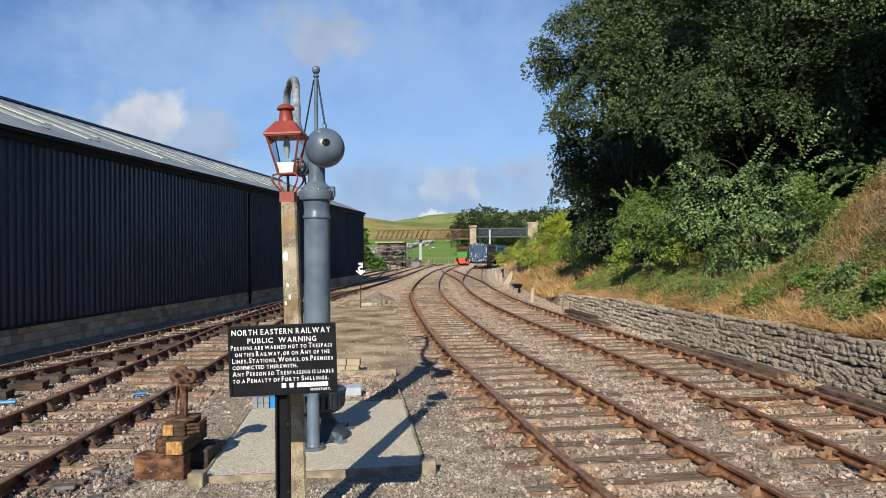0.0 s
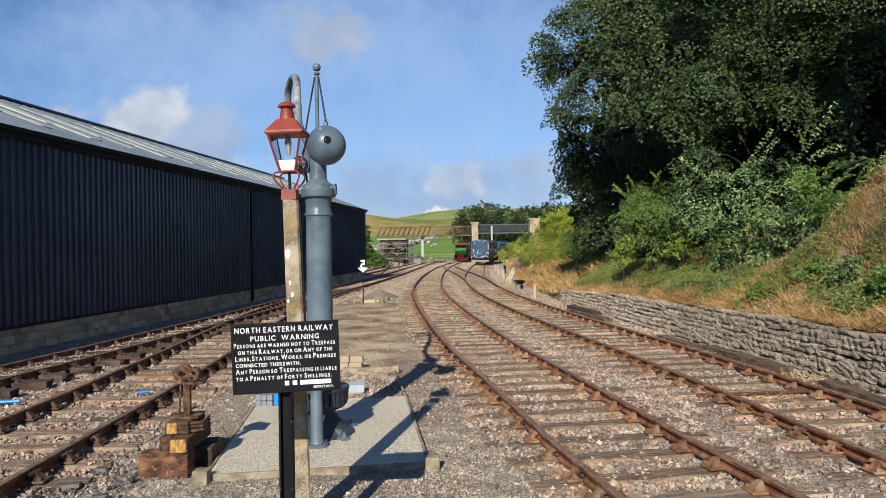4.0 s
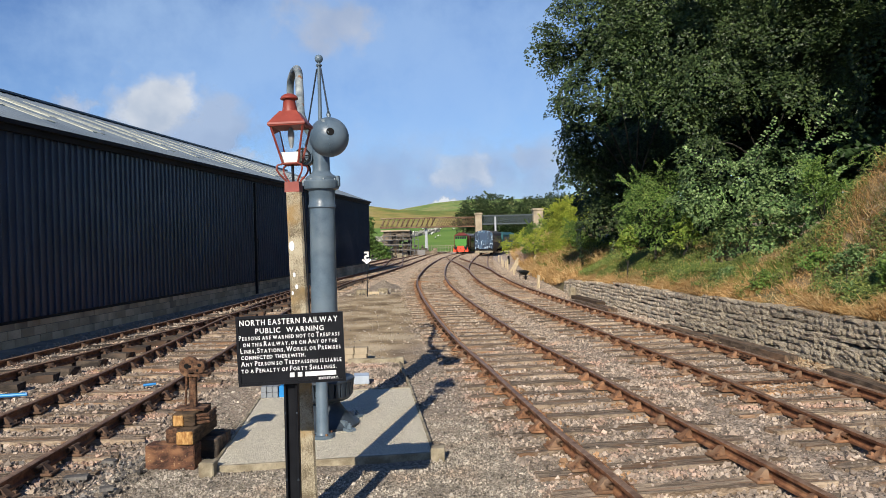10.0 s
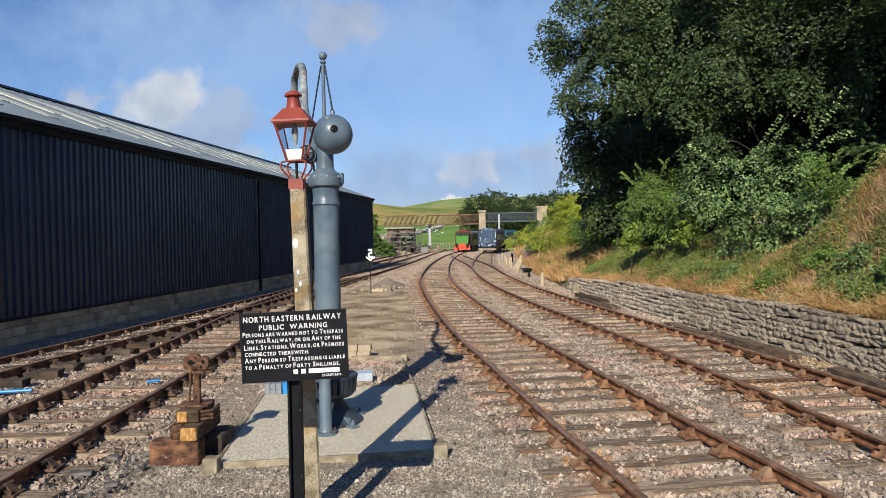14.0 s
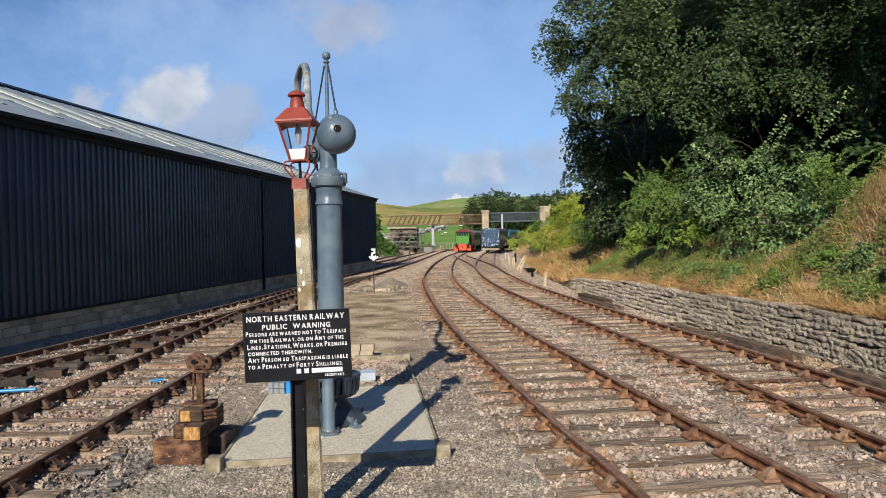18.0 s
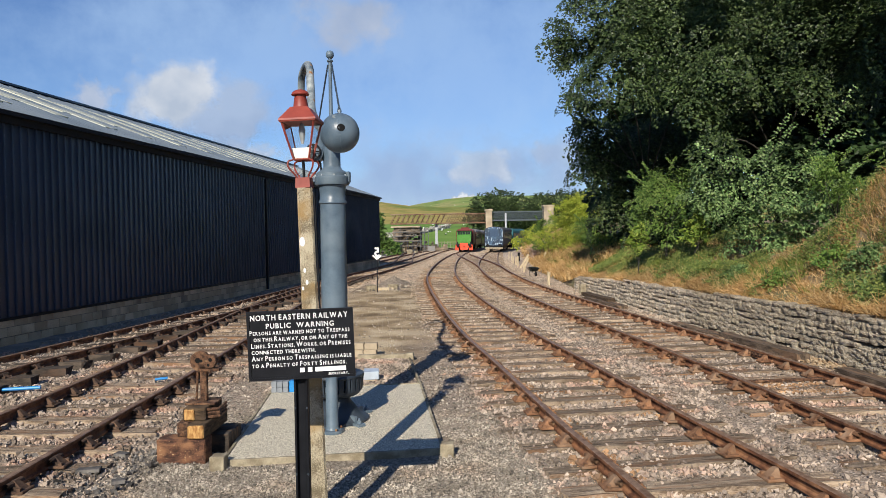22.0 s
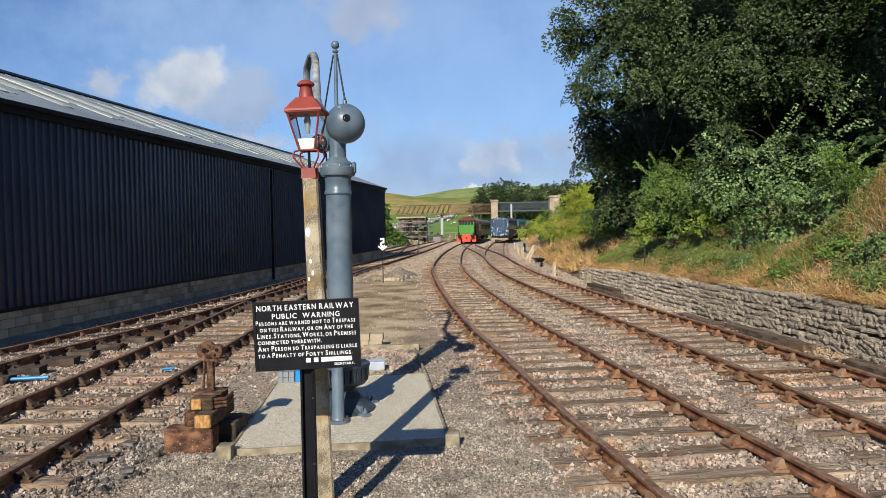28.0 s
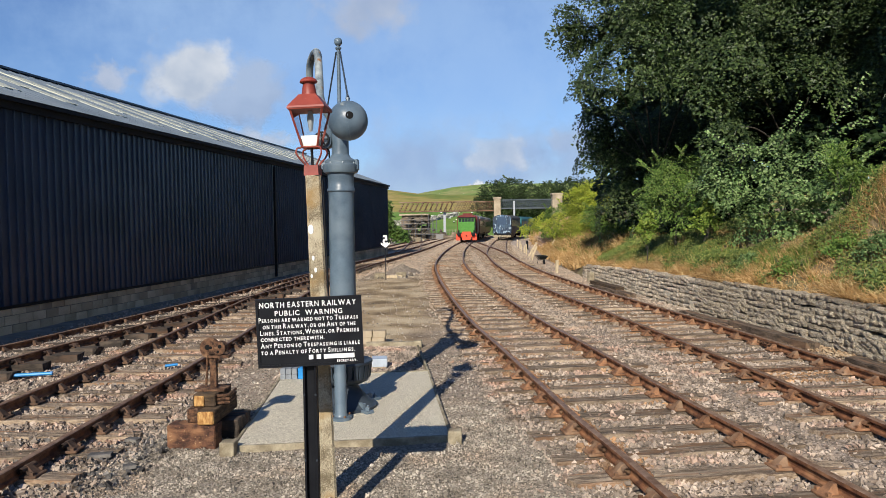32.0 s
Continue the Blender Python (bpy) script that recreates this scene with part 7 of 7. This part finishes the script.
def make_pile():
    """Heap of grey grit by the sign."""
    rng = np.random.default_rng(77)
    verts, faces = [(0, 0, 0.45)], []
    n, rings = 22, 6
    for r in range(1, rings + 1):
        for k in range(n):
            a, q = 2 * math.pi * k / n, r / rings
            verts.append((0.85 * q * math.cos(a) * (1 + 0.1 * math.sin(3 * a)), 1.0 * q * math.sin(a), 0.45 * (1 - q) ** 1.05 + rng.uniform(-0.025, 0.025) - (0.05 if r == rings else 0)))
    for k in range(n):
        faces.append((0, 1 + k, 1 + (k + 1) % n))
        for r in range(rings - 1):
            faces.append((1 + r * n + k, 1 + (r + 1) * n + k, 1 + (r + 1) * n + (k + 1) % n, 1 + r * n + (k + 1) % n))
    ob = new("grit_heap", raw_mesh("grit_heap", verts, faces, material("dark grit", (0.14, 0.115, 0.09), (0.27, 0.225, 0.175), 0.95, 12, 60, 0.9, bump_dist=0.03)))
    ob.location = (-3.05, 32.9, gz(-3.05, 32.9))
    tagged(ob, "conical heap of dark grey grit", "heap")


make_pile()


def make_block(x, y, sx, sy, sz, mat, label, turn=0, name="stone_block", z=0.0, category="block", group="blocks in the yard"):
    bm = bmesh.new()
    box(bm, -sx / 2, sx / 2, -sy / 2, sy / 2, -0.03 if not z else 0, sz, bevel=min(sx, sy, sz) * 0.08)
    rnd = random.Random(int(x * 100 + y * 10))
    for v in bm.verts:
        v.co += Vector((rnd.uniform(-1, 1), rnd.uniform(-1, 1), rnd.uniform(-1, 1))) * min(sx, sz) * 0.03
    ob = new(name, link_mesh(name, bm, mat))
    ob.matrix_world = pose(x, y, gz(x, y) + z, 0, 0, turn)
    tagged(ob, label, category, group)


make_block(-3.75, 30.1, 0.42, 0.25, 0.22, CONCRETE_EDGE, "pale broken concrete block beside the heap", 15)
make_block(-3.3, 30.2, 1.0, 0.16, 0.12, STAKE, "pale plank lying before the grit heap", -4, "plank", category="plank")
make_block(-2.85, 30.3, 0.35, 0.28, 0.26, CONCRETE_EDGE, "pale broken concrete block beside the heap", 30)
for k in range(3):
    for r in range(2):
        make_block(-2.27 + k * 0.26 + r * 0.02, 13.7 + k * 0.01, 0.25, 0.2, 0.13, BRIDGE_STONE, "squared sandstone block in a low stack", 0, z=0.0 if r == 0 else 0.13)
make_block(-1.42, 13.36, 1.05, 0.12, 0.09, CONCRETE_EDGE, "narrow concrete kerb lying on the ground", 3, "kerb_stone", category="kerb")
make_block(-1.45, 11.4, 0.22, 0.28, 0.16, BRIDGE_STONE, "sandstone block under plastic wrap", 8)
make_block(-1.45, 11.4, 0.245, 0.305, 0.13, plain("grey plastic wrap", (0.42, 0.47, 0.52), 0.25), "grey plastic sheet wrapped over a block", 8, "plastic_wrap", 0.05, "plastic sheet")
for k in range(3):
    for r in range(2):
        make_block(-2.735 + k * 0.085, 10.36, 0.08, 0.16, 0.08, plain("grey block", (0.20, 0.22, 0.24), 0.8), "small grey paving block in a stack", 0, "paving_block", 0.062 + r * 0.083)
make_block(-2.46, 10.36, 0.11, 0.11, 0.17, BLUE_PLASTIC, "bright blue plastic tub behind the notice", 0, "plastic_tub", 0.062, "tub")


SLATE = material("grey slate", (0.06, 0.057, 0.053), (0.17, 0.158, 0.145), 0.8, 6, 50, 0.6, third=(0.22, 0.2, 0.17))
for k, (x, y, sx, sy, turn) in enumerate(((-3.69, 6.9, 0.22, 0.10, 12), (-4.25, 7.2, 0.16, 0.11, 40), (-3.62, 7.45, 0.15, 0.09, -15), (-3.25, 6.6, 0.12, 0.08, 25))):
    make_block(x, y, sx, sy, 0.035, SLATE, "flat grey slate lying on the ballast", turn, "loose_slate", 0.03, "slate", "loose slates by the rail")


def make_pipe(a, b, r, label):
    t = new("blue_pipe", link_mesh("blue_pipe", tube(bmesh.new(), [(a[0], a[1], 0), (b[0], b[1], 0.01)], r, 10), BLUE_PLASTIC))
    t.location = (0, 0, gz(*a) + r + 0.055)
    tagged(t, label, "pipe", "blue pipe offcuts")


make_pipe((-7.0, 10.58), (-6.42, 10.68), 0.028, "offcut of bright blue water pipe on the ballast")
make_pipe((-4.90, 11.24), (-4.72, 11.3), 0.022, "short offcut of bright blue pipe between rails")

# ---- beyond the yard ----
ABUT_STONE = material("dark rubble stone", (0.055, 0.045, 0.034), (0.17, 0.14, 0.105), 0.95, 0.9, 6, 0.8, third=(0.26, 0.20, 0.14), bump_dist=0.06, spread=0.6, island=0.35)
OLD_BOARD = material("grey weathered board", (0.17, 0.145, 0.115), (0.34, 0.29, 0.23), 0.9, 2, 14, 0.5, stretch=(1, 5, 5), piece=0.3)
TUBE = plain("dull scaffold tube", (0.13, 0.135, 0.14), 0.55, 0.3)


def rubble(x0, x1, y0, y1, z0, z1, seed, gap=0.0):
    """A ragged stack of squared stones, some fallen out by the share gap."""
    rnd = random.Random(seed)
    bm = bmesh.new()
    z = z0
    while z < z1:
        h = rnd.uniform(0.22, 0.38)
        x = x0 + rnd.uniform(-0.25, 0.15)
        while x < x1:
            w = rnd.uniform(0.3, 0.85)
            top = (z - z0) / max(z1 - z0, 0.01)
            if rnd.random() > gap * (0.3 + 1.4 * top):
                d = rnd.uniform(-0.09, 0.07)
                box(bm, x, min(x + w, x1 + 0.15) - 0.02, y0 + d, y1, z, z + h - 0.02)
            x += w
        z += h
    for v in bm.verts:
        v.co += Vector((rnd.uniform(-0.03, 0.03), rnd.uniform(-0.03, 0.03), rnd.uniform(-0.03, 0.03)))
    return bm


def make_abutment():
    t = thing("bridge_abutment", pose(-8.7, 121, -0.7), "half-ruined dark stone bridge abutment with a dark opening", "abutment")
    part("wall", rubble(-2.4, -1.0, -1.0, 2.5, -0.5, 4.3, 1, 0.08), ABUT_STONE, t)
    part("wall", rubble(-1.0, 2.2, 1.5, 2.5, -0.5, 4.2, 2, 0.12), ABUT_STONE, t)
    part("wall", rubble(-1.0, 2.0, -1.2, 1.5, 3.3, 4.3, 3, 0.1), ABUT_STONE, t)
    part("lintel", rubble(-2.5, 2.1, -1.6, 2.5, 4.3, 4.55, 4, 0.25), BRIDGE_STONE, t, "broken pale cap stones")
    part("pier", rubble(-0.5, 0.2, -1.9, -1.0, -0.5, 3.2, 5), BRIDGE_STONE, t, "pale stone pier")
    part("pier", rubble(1.1, 1.6, -1.7, -1.0, -0.5, 1.9, 6), BRIDGE_STONE, t, "stump of a pale stone pier")
    s = thing("scaffold", pose(-8.2, 118.0, -0.7), "dull tube scaffold with sagging boarded lifts round the abutment", "scaffold")
    rnd = random.Random(4)
    for x in (-2.4, -1.5, -0.4, 0.6, 1.8, 2.5, 3.1):
        for y in (-0.6, 0.6):
            part("standard", tube(bmesh.new(), [(x + rnd.uniform(-0.1, 0.1), y, 0), (x, y, rnd.uniform(3.4, 4.6))], 0.032, 6), TUBE, s)
    for z in (1.1, 2.0, 2.8, 3.5):
        for y in (-0.6, 0.6):
            part("ledger", tube(bmesh.new(), [(-2.7, y, z + rnd.uniform(-0.08, 0.08)), (3.3, y, z + rnd.uniform(-0.08, 0.08))], 0.03, 6), TUBE, s)
        for k in range(4):
            x = -2.6 + k * 1.1 + rnd.uniform(-0.2, 0.2)
            bm = boxes((-0.75, 0.75, -0.55, 0.55, 0.0, 0.06))
            bmesh.ops.transform(bm, matrix=pose(x + 0.7, rnd.uniform(-0.2, 0.2), z + 0.05 + rnd.uniform(0, 0.1), rnd.uniform(-4, 4), rnd.uniform(-4, 4), rnd.uniform(-8, 8)), verts=bm.verts[:])
            part("board", bm, OLD_BOARD, s)
    for x0, x1 in ((-2.4, 0.4), (3.1, 0.6), (0.6, 2.5)):
        part("brace", tube(bmesh.new(), [(x0, -0.6, 0.1), (x1, -0.6, 3.5)], 0.03, 6), TUBE, s)
    # tumbled wall and rubble between the scaffold and the bridge post
    w = thing("ruined_wall", pose(-6.4, 119.2, -0.75), "low tumbled wall of dark stone below the bridge", "stone wall")
    part("stones", rubble(0.0, 2.0, -0.3, 0.4, -0.2, 1.7, 7, 0.3), ABUT_STONE, w)
    part("stones", rubble(2.0, 4.3, -0.3, 0.4, -0.2, 1.35, 8, 0.2), ABUT_STONE, w)


make_abutment()
make_block(-4.6, 117.5, 1.2, 0.12, 0.95, ROOF_GREY, "pale bent metal sheet leaning on rubble", 10, "metal_sheet", category="sheet")
make_block(-5.7, 118.0, 0.9, 0.6, 0.7, ABUT_STONE, "grey rubble stone by the abutment", 24)
for k, (x, y, s) in enumerate(((-8.1, 100, 1.0), (-7.1, 101, 0.8), (-6.2, 102, 0.55), (-8.9, 99, 0.8))):
    make_block(x, y, s, s * 0.8, s * 0.8, CONCRETE_EDGE, "pale boulder beside the far tracks", 25 * k, "boulder", category="boulder", group="boulders by the far tracks")


def make_fence():
    t = thing("field_fence", pose(0, 0, 0), "weathered grey post-and-rail fence along the field edge", "fence")
    for k in range(16):
        x = -5 + k * 0.62
        part("post", boxes((x - 0.045, x + 0.045, 151.94, 152.06, -1.0, 0.8)), OLD_BOARD, t)
    for z in (0.2, 0.65):
        part("rail", boxes((-5.1, 4.5, 151.9, 151.95, z, z + 0.07)), OLD_BOARD, t)


make_fence()


def make_field_wall():
    """Tumbled dry stone wall climbing the field."""
    rng = np.random.default_rng(71)
    line = spline([(x, y, 0) for x, y in [(-34, 212), (-15.45, 217.0), (-14.13, 223.6), (-12.91, 233.9), (-11.21, 245.8), (-8.7, 258.4), (-5.89, 271.6), (-3.88, 282.7)]], 60)
    spots, sizes = [], []
    for a, b in zip(line, line[1:]):
        for k in range(int((b - a).length * 9) + 1):
            p = a.lerp(b, rng.random())
            h = rng.random() * 1.5
            x, y = p.x + rng.normal() * 0.25, p.y + rng.normal() * 0.25
            spots.append((x, y, land(x, y) + h)), sizes.append(rng.uniform(0.35, 0.75))
    ob = scatter_stones("field_wall", np.array(spots), np.array(sizes), FIELD_WALL, "pale tumbled dry-stone wall across the green field")
    tagged(ob, "pale tumbled dry-stone wall across the green field", "stone wall", kind="stuff")


FIELD_WALL = material("pale dry stone", (0.24, 0.225, 0.20), (0.46, 0.44, 0.39), 0.95, 1.2, 8, 0.6, island=0.3)
make_field_wall()


def make_sheep():
    t = thing("sheep", pose(-6, 260, land(-6, 260)), "white sheep grazing on the green field", "sheep", "grazing sheep")
    bm = bmesh.new()
    bmesh.ops.create_icosphere(bm, subdivisions=2, radius=1)
    bmesh.ops.transform(bm, matrix=pose(0, 0, 0.52) @ Matrix.Diagonal((0.34, 0.17, 0.19, 1)), verts=bm.verts[:])
    part("body", bm, WHITE, t)
    bm = bmesh.new()
    bmesh.ops.create_icosphere(bm, subdivisions=1, radius=0.15)
    bmesh.ops.translate(bm, vec=(0.62, 0, 0.5), verts=bm.verts[:])
    part("head", bm, WHITE, t)
    for x in (-0.35, 0.35):
        for y in (-0.15, 0.15):
            part("leg", boxes((x - 0.04, x + 0.04, y - 0.04, y + 0.04, 0, 0.4)), BLACK, t)
    rnd = random.Random(5)
    for k in range(9):
        x, y = rnd.uniform(-14, 3), rnd.uniform(225, 330)
        copy_thing(t, pose(x, y, land(x, y), 0, 0, rnd.uniform(0, 360)))
    for k in range(14):
        x, y = rnd.uniform(-60, 10), rnd.uniform(900, 1080)
        copy_thing(t, pose(x, y, land(x, y), 0, 0, rnd.uniform(0, 360)))


make_sheep()

# ---- clouds ----
def cloud_material(name, bright, grey, scale, cover, seed, aspect, dense, soft=0.56):
    m = bpy.data.materials.new(name)
    m.use_nodes = True
    n, l = m.node_tree.nodes, m.node_tree.links
    n.remove(n["Principled BSDF"])
    tc = n.new("ShaderNodeTexCoord")
    no, no2 = n.new("ShaderNodeTexNoise"), n.new("ShaderNodeTexNoise")
    no.inputs["Scale"].default_value, no.inputs["Detail"].default_value, no.inputs["Roughness"].default_value = scale, 9, 0.62
    no2.inputs["Scale"].default_value, no2.inputs["Detail"].default_value = scale * 0.6, 5
    mp = n.new("ShaderNodeMapping")
    mp.inputs["Location"].default_value = (seed * 3.7, seed * 1.9, 0)
    mp.inputs["Scale"].default_value = (aspect, 1, 1)
    l.new(tc.outputs["UV"], mp.inputs["Vector"])
    l.new(mp.outputs[0], no.inputs["Vector"]), l.new(mp.outputs[0], no2.inputs["Vector"])
    # fades towards the rim
    sub, ln, rim = n.new("ShaderNodeVectorMath"), n.new("ShaderNodeVectorMath"), n.new("ShaderNodeMapRange")
    sub.operation, ln.operation = 'SUBTRACT', 'LENGTH'
    sub.inputs[1].default_value = (0.5, 0.5, 0.0)
    warp, puff = n.new("ShaderNodeVectorMath"), n.new("ShaderNodeTexNoise")
    puff.inputs["Scale"].default_value, puff.inputs["Detail"].default_value = 3.0, 6
    warp.operation, warp.inputs[1].default_value = 'MULTIPLY_ADD', (0.5, 0.5, 0.0)
    shift = n.new("ShaderNodeVectorMath")
    shift.operation, shift.inputs[1].default_value = 'SUBTRACT', (0.25, 0.25, 0.0)
    l.new(mp.outputs[0], puff.inputs["Vector"]), l.new(puff.outputs["Color"], warp.inputs[0]), l.new(tc.outputs["UV"], warp.inputs[2]), l.new(warp.outputs[0], shift.inputs[0])
    l.new(shift.outputs[0], sub.inputs[0]), l.new(sub.outputs[0], ln.inputs[0]), l.new(ln.outputs["Value"], rim.inputs["Value"])
    rim.inputs["From Min"].default_value, rim.inputs["From Max"].default_value, rim.inputs["To Min"].default_value, rim.inputs["To Max"].default_value = 0.1, 0.5, cover, -0.55
    add, al = n.new("ShaderNodeMath"), n.new("ShaderNodeMapRange")
    l.new(no.outputs["Fac"], add.inputs[0]), l.new(rim.outputs["Result"], add.inputs[1])
    l.new(add.outputs[0], al.inputs["Value"])
    al.inputs["From Min"].default_value, al.inputs["From Max"].default_value = 0.74 - soft / 2, 0.74 + soft / 2
    al.interpolation_type = 'SMOOTHSTEP'
    al.inputs["To Max"].default_value = dense
    cr = n.new("ShaderNodeValToRGB")
    cr.color_ramp.elements[0].position, cr.color_ramp.elements[1].position = 0.35, 0.62
    cr.color_ramp.elements[0].color, cr.color_ramp.elements[1].color = rgb(grey), rgb(bright)
    l.new(no2.outputs["Fac"], cr.inputs["Fac"])
    em, tr, mix = n.new("ShaderNodeEmission"), n.new("ShaderNodeBsdfTransparent"), n.new("ShaderNodeMixShader")
    l.new(cr.outputs["Color"], em.inputs["Color"])
    l.new(al.outputs["Result"], mix.inputs[0]), l.new(tr.outputs[0], mix.inputs[1]), l.new(em.outputs[0], mix.inputs[2]), l.new(mix.outputs[0], n["Material Output"].inputs["Surface"])
    return m


CLOUDS = []


def make_cloud(az, el, wide, tall, bright, grey, scale, cover, seed, label, dense=1.0, soft=0.56):
    """A far sheet of cloud on a dome 3000 m out; az to the right, el up, in degrees. Its origin is the dome's centre."""
    rnd = random.Random(seed)
    bm = bmesh.new()
    uv = bm.loops.layers.uv.new("uv")
    grid, nu, nv = {}, 16, 8
    for i in range(nu + 1):
        for j in range(nv + 1):
            a, e = radians(az + wide * (i / nu - 0.5)), radians(el + tall * (j / nv - 0.5))
            r = 3000 + seed * 12
            grid[i, j] = bm.verts.new((r * math.cos(e) * math.sin(a), r * math.cos(e) * math.cos(a), r * math.sin(e)))
    for i in range(nu):
        for j in range(nv):
            f = bm.faces.new((grid[i, j], grid[i + 1, j], grid[i + 1, j + 1], grid[i, j + 1]))
            for lp, (u, v) in zip(f.loops, ((i, j), (i + 1, j), (i + 1, j + 1), (i, j + 1))):
                lp[uv].uv = (u / nu, v / nv)
    ob = new("cloud", link_mesh("cloud", bm, cloud_material("cloud vapour", bright, grey, scale, cover, seed, wide / tall, dense, soft), True))
    ob.location = EYE
    tagged(ob, label, "cloud", "clouds", "structure")
    CLOUDS.append(ob)


make_cloud(-21.8, 10.2, 11, 9.5, (0.78, 0.81, 0.86), (0.46, 0.54, 0.67), 2.6, 0.80, 1, "white heaped cloud drifting over the shed", 1.0, 0.55)
make_cloud(-18.0, 8.7, 14, 9, (0.40, 0.515, 0.72), (0.29, 0.40, 0.61), 2.4, 0.66, 2, "grey-blue ragged cloud")
make_cloud(-8.6, 16.8, 16, 9, (0.52, 0.57, 0.68), (0.36, 0.44, 0.60), 2.2, 0.56, 3, "thin grey-white cloud high over the yard", 0.8)
make_cloud(1.4, 5.2, 10, 5, (0.60, 0.66, 0.77), (0.40, 0.50, 0.66), 2.6, 0.66, 4, "white cloud low over the hills", 0.75, 0.6)
make_cloud(0.0, 4.0, 56, 13, (0.44, 0.565, 0.775), (0.335, 0.465, 0.71), 3.4, 0.60, 5, "flat bank of pale blue-grey cloud along the hills", 0.92, 0.9)
make_cloud(0.2, 2.7, 4.2, 1.8, (0.80, 0.83, 0.88), (0.6, 0.66, 0.76), 2.4, 0.75, -3, "small white cloud rising behind the hill")
make_cloud(-27.5, 9.6, 6, 4, (0.46, 0.54, 0.70), (0.36, 0.46, 0.64), 2.4, 0.55, 7, "small faint cloud beside the heaped one")
make_cloud(-19.0, 6.4, 16, 4, (0.52, 0.60, 0.74), (0.40, 0.50, 0.67), 2.4, 0.62, 8, "pale cloud low behind the shed")
make_cloud(7.5, 6.2, 9, 4.0, (0.52, 0.62, 0.78), (0.42, 0.54, 0.73), 2.4, 0.6, 9, "soft grey-white cloud beside the trees")

# streaky veil, with added blue glow that lifts the dimmed sky
make_cloud(-4.0, 15.0, 116, 42, (0.455, 0.645, 0.915), (0.365, 0.56, 0.89), 5.0, 0.38, 10, "thin streaky cloud veil, glowing blue to brighten the sky", 0.56)

# ---- rail fittings ----
def rail_fittings():
    def on(points, y, off):
        line = even(points, 0.1)
        p, d = min(line, key=lambda r: abs(r[0].y - y))
        return pose(p.x, p.y, p.z, 0, 0, math.degrees(math.atan2(d.y, d.x)) - 90) @ pose(off, 0, 0)

    for ob, points, rows in ((TRACK_PIECES[1][0], TRACK_B, ((12.45, -1), (12.6, 1))), (TRACK_PIECES[0][0], TRACK_A, ((16.3, 1), (22.5, -1))), (TRACK_PIECES[2][0], TRACK_C, ((13.6, 1), (17.2, -1)))):
        for y, side in rows:
            bm = bmesh.new()
            for s in (-1, 1):
                box(bm, s * 0.03 - 0.012, s * 0.03 + 0.012, -0.24, 0.24, 0.092, 0.158)
                for k in range(4):
                    lathe(bm, [(0.017, 0), (0.017, 0.02), (0.01, 0.03)], 6, pose(s * 0.042, -0.18 + k * 0.12, 0.125, 0, s * 90))
            f = part("fishplate", bm, RUST, ob)
            f.matrix_world = on(points, y, side * GAUGE / 2)
    bar = part("tie_bar", boxes((-1.0, 1.0, -0.03, 0.03, 0.045, 0.085), bevel=0.006), RUST, TRACK_PIECES[1][0])
    bar.matrix_world = on(TRACK_B, 10.7, 0)


rail_fittings()

# ---- pieces of the setting ----
shed_blocks()
lay_wall_stones()
lay_sleepers()


# ---- what moves ----
def motions():
    # the train comes on along its curving line
    dist = [(0.0, 138.0), (3.0, 133.5), (6.0, 128.5), (9.0, 123.5), (13.0, 117.0), (16.5, 112.0), (20.0, 107.0), (25.5, 98.5), (29.0, 92.8), (32.0, 88.0)]
    line = even(TRACK_A, 0.25)
    ys = [p.y for p, d in line]

    def at(y):
        k = int(np.searchsorted(ys, y))
        p, d = line[min(k, len(line) - 1)]
        return p, d

    def carriage_pose(front, length):
        a, _ = at(front)
        b, _ = at(front + length)
        d = (b - a).normalized()
        return pose(a.x, a.y, a.z, 0, 0, math.degrees(math.atan2(d.y, d.x)) - 90)

    for ob, back, length in ((LOCO, 0.0, 7.8), (COACH_1, 8.6, 18.0), (COACH_2, 27.4, 18.0)):
        walk(ob, [(t, carriage_pose(y + back, length)) for t, y in dist])
    # clouds drift to the right; the heaped one and its neighbours also climb as they come nearer
    for k, ob in enumerate(CLOUDS):
        climb = 1.0 if k in (0, 1, 6) else 0.0
        walk(ob, [(t, pose(*EYE, climb * (1.9 * t / 32.0 - 0.45), 0, 0.9 - 1.8 * t / 32.0)) for t in (0.0, 8.0, 16.0, 24.0, 32.0)])


motions()
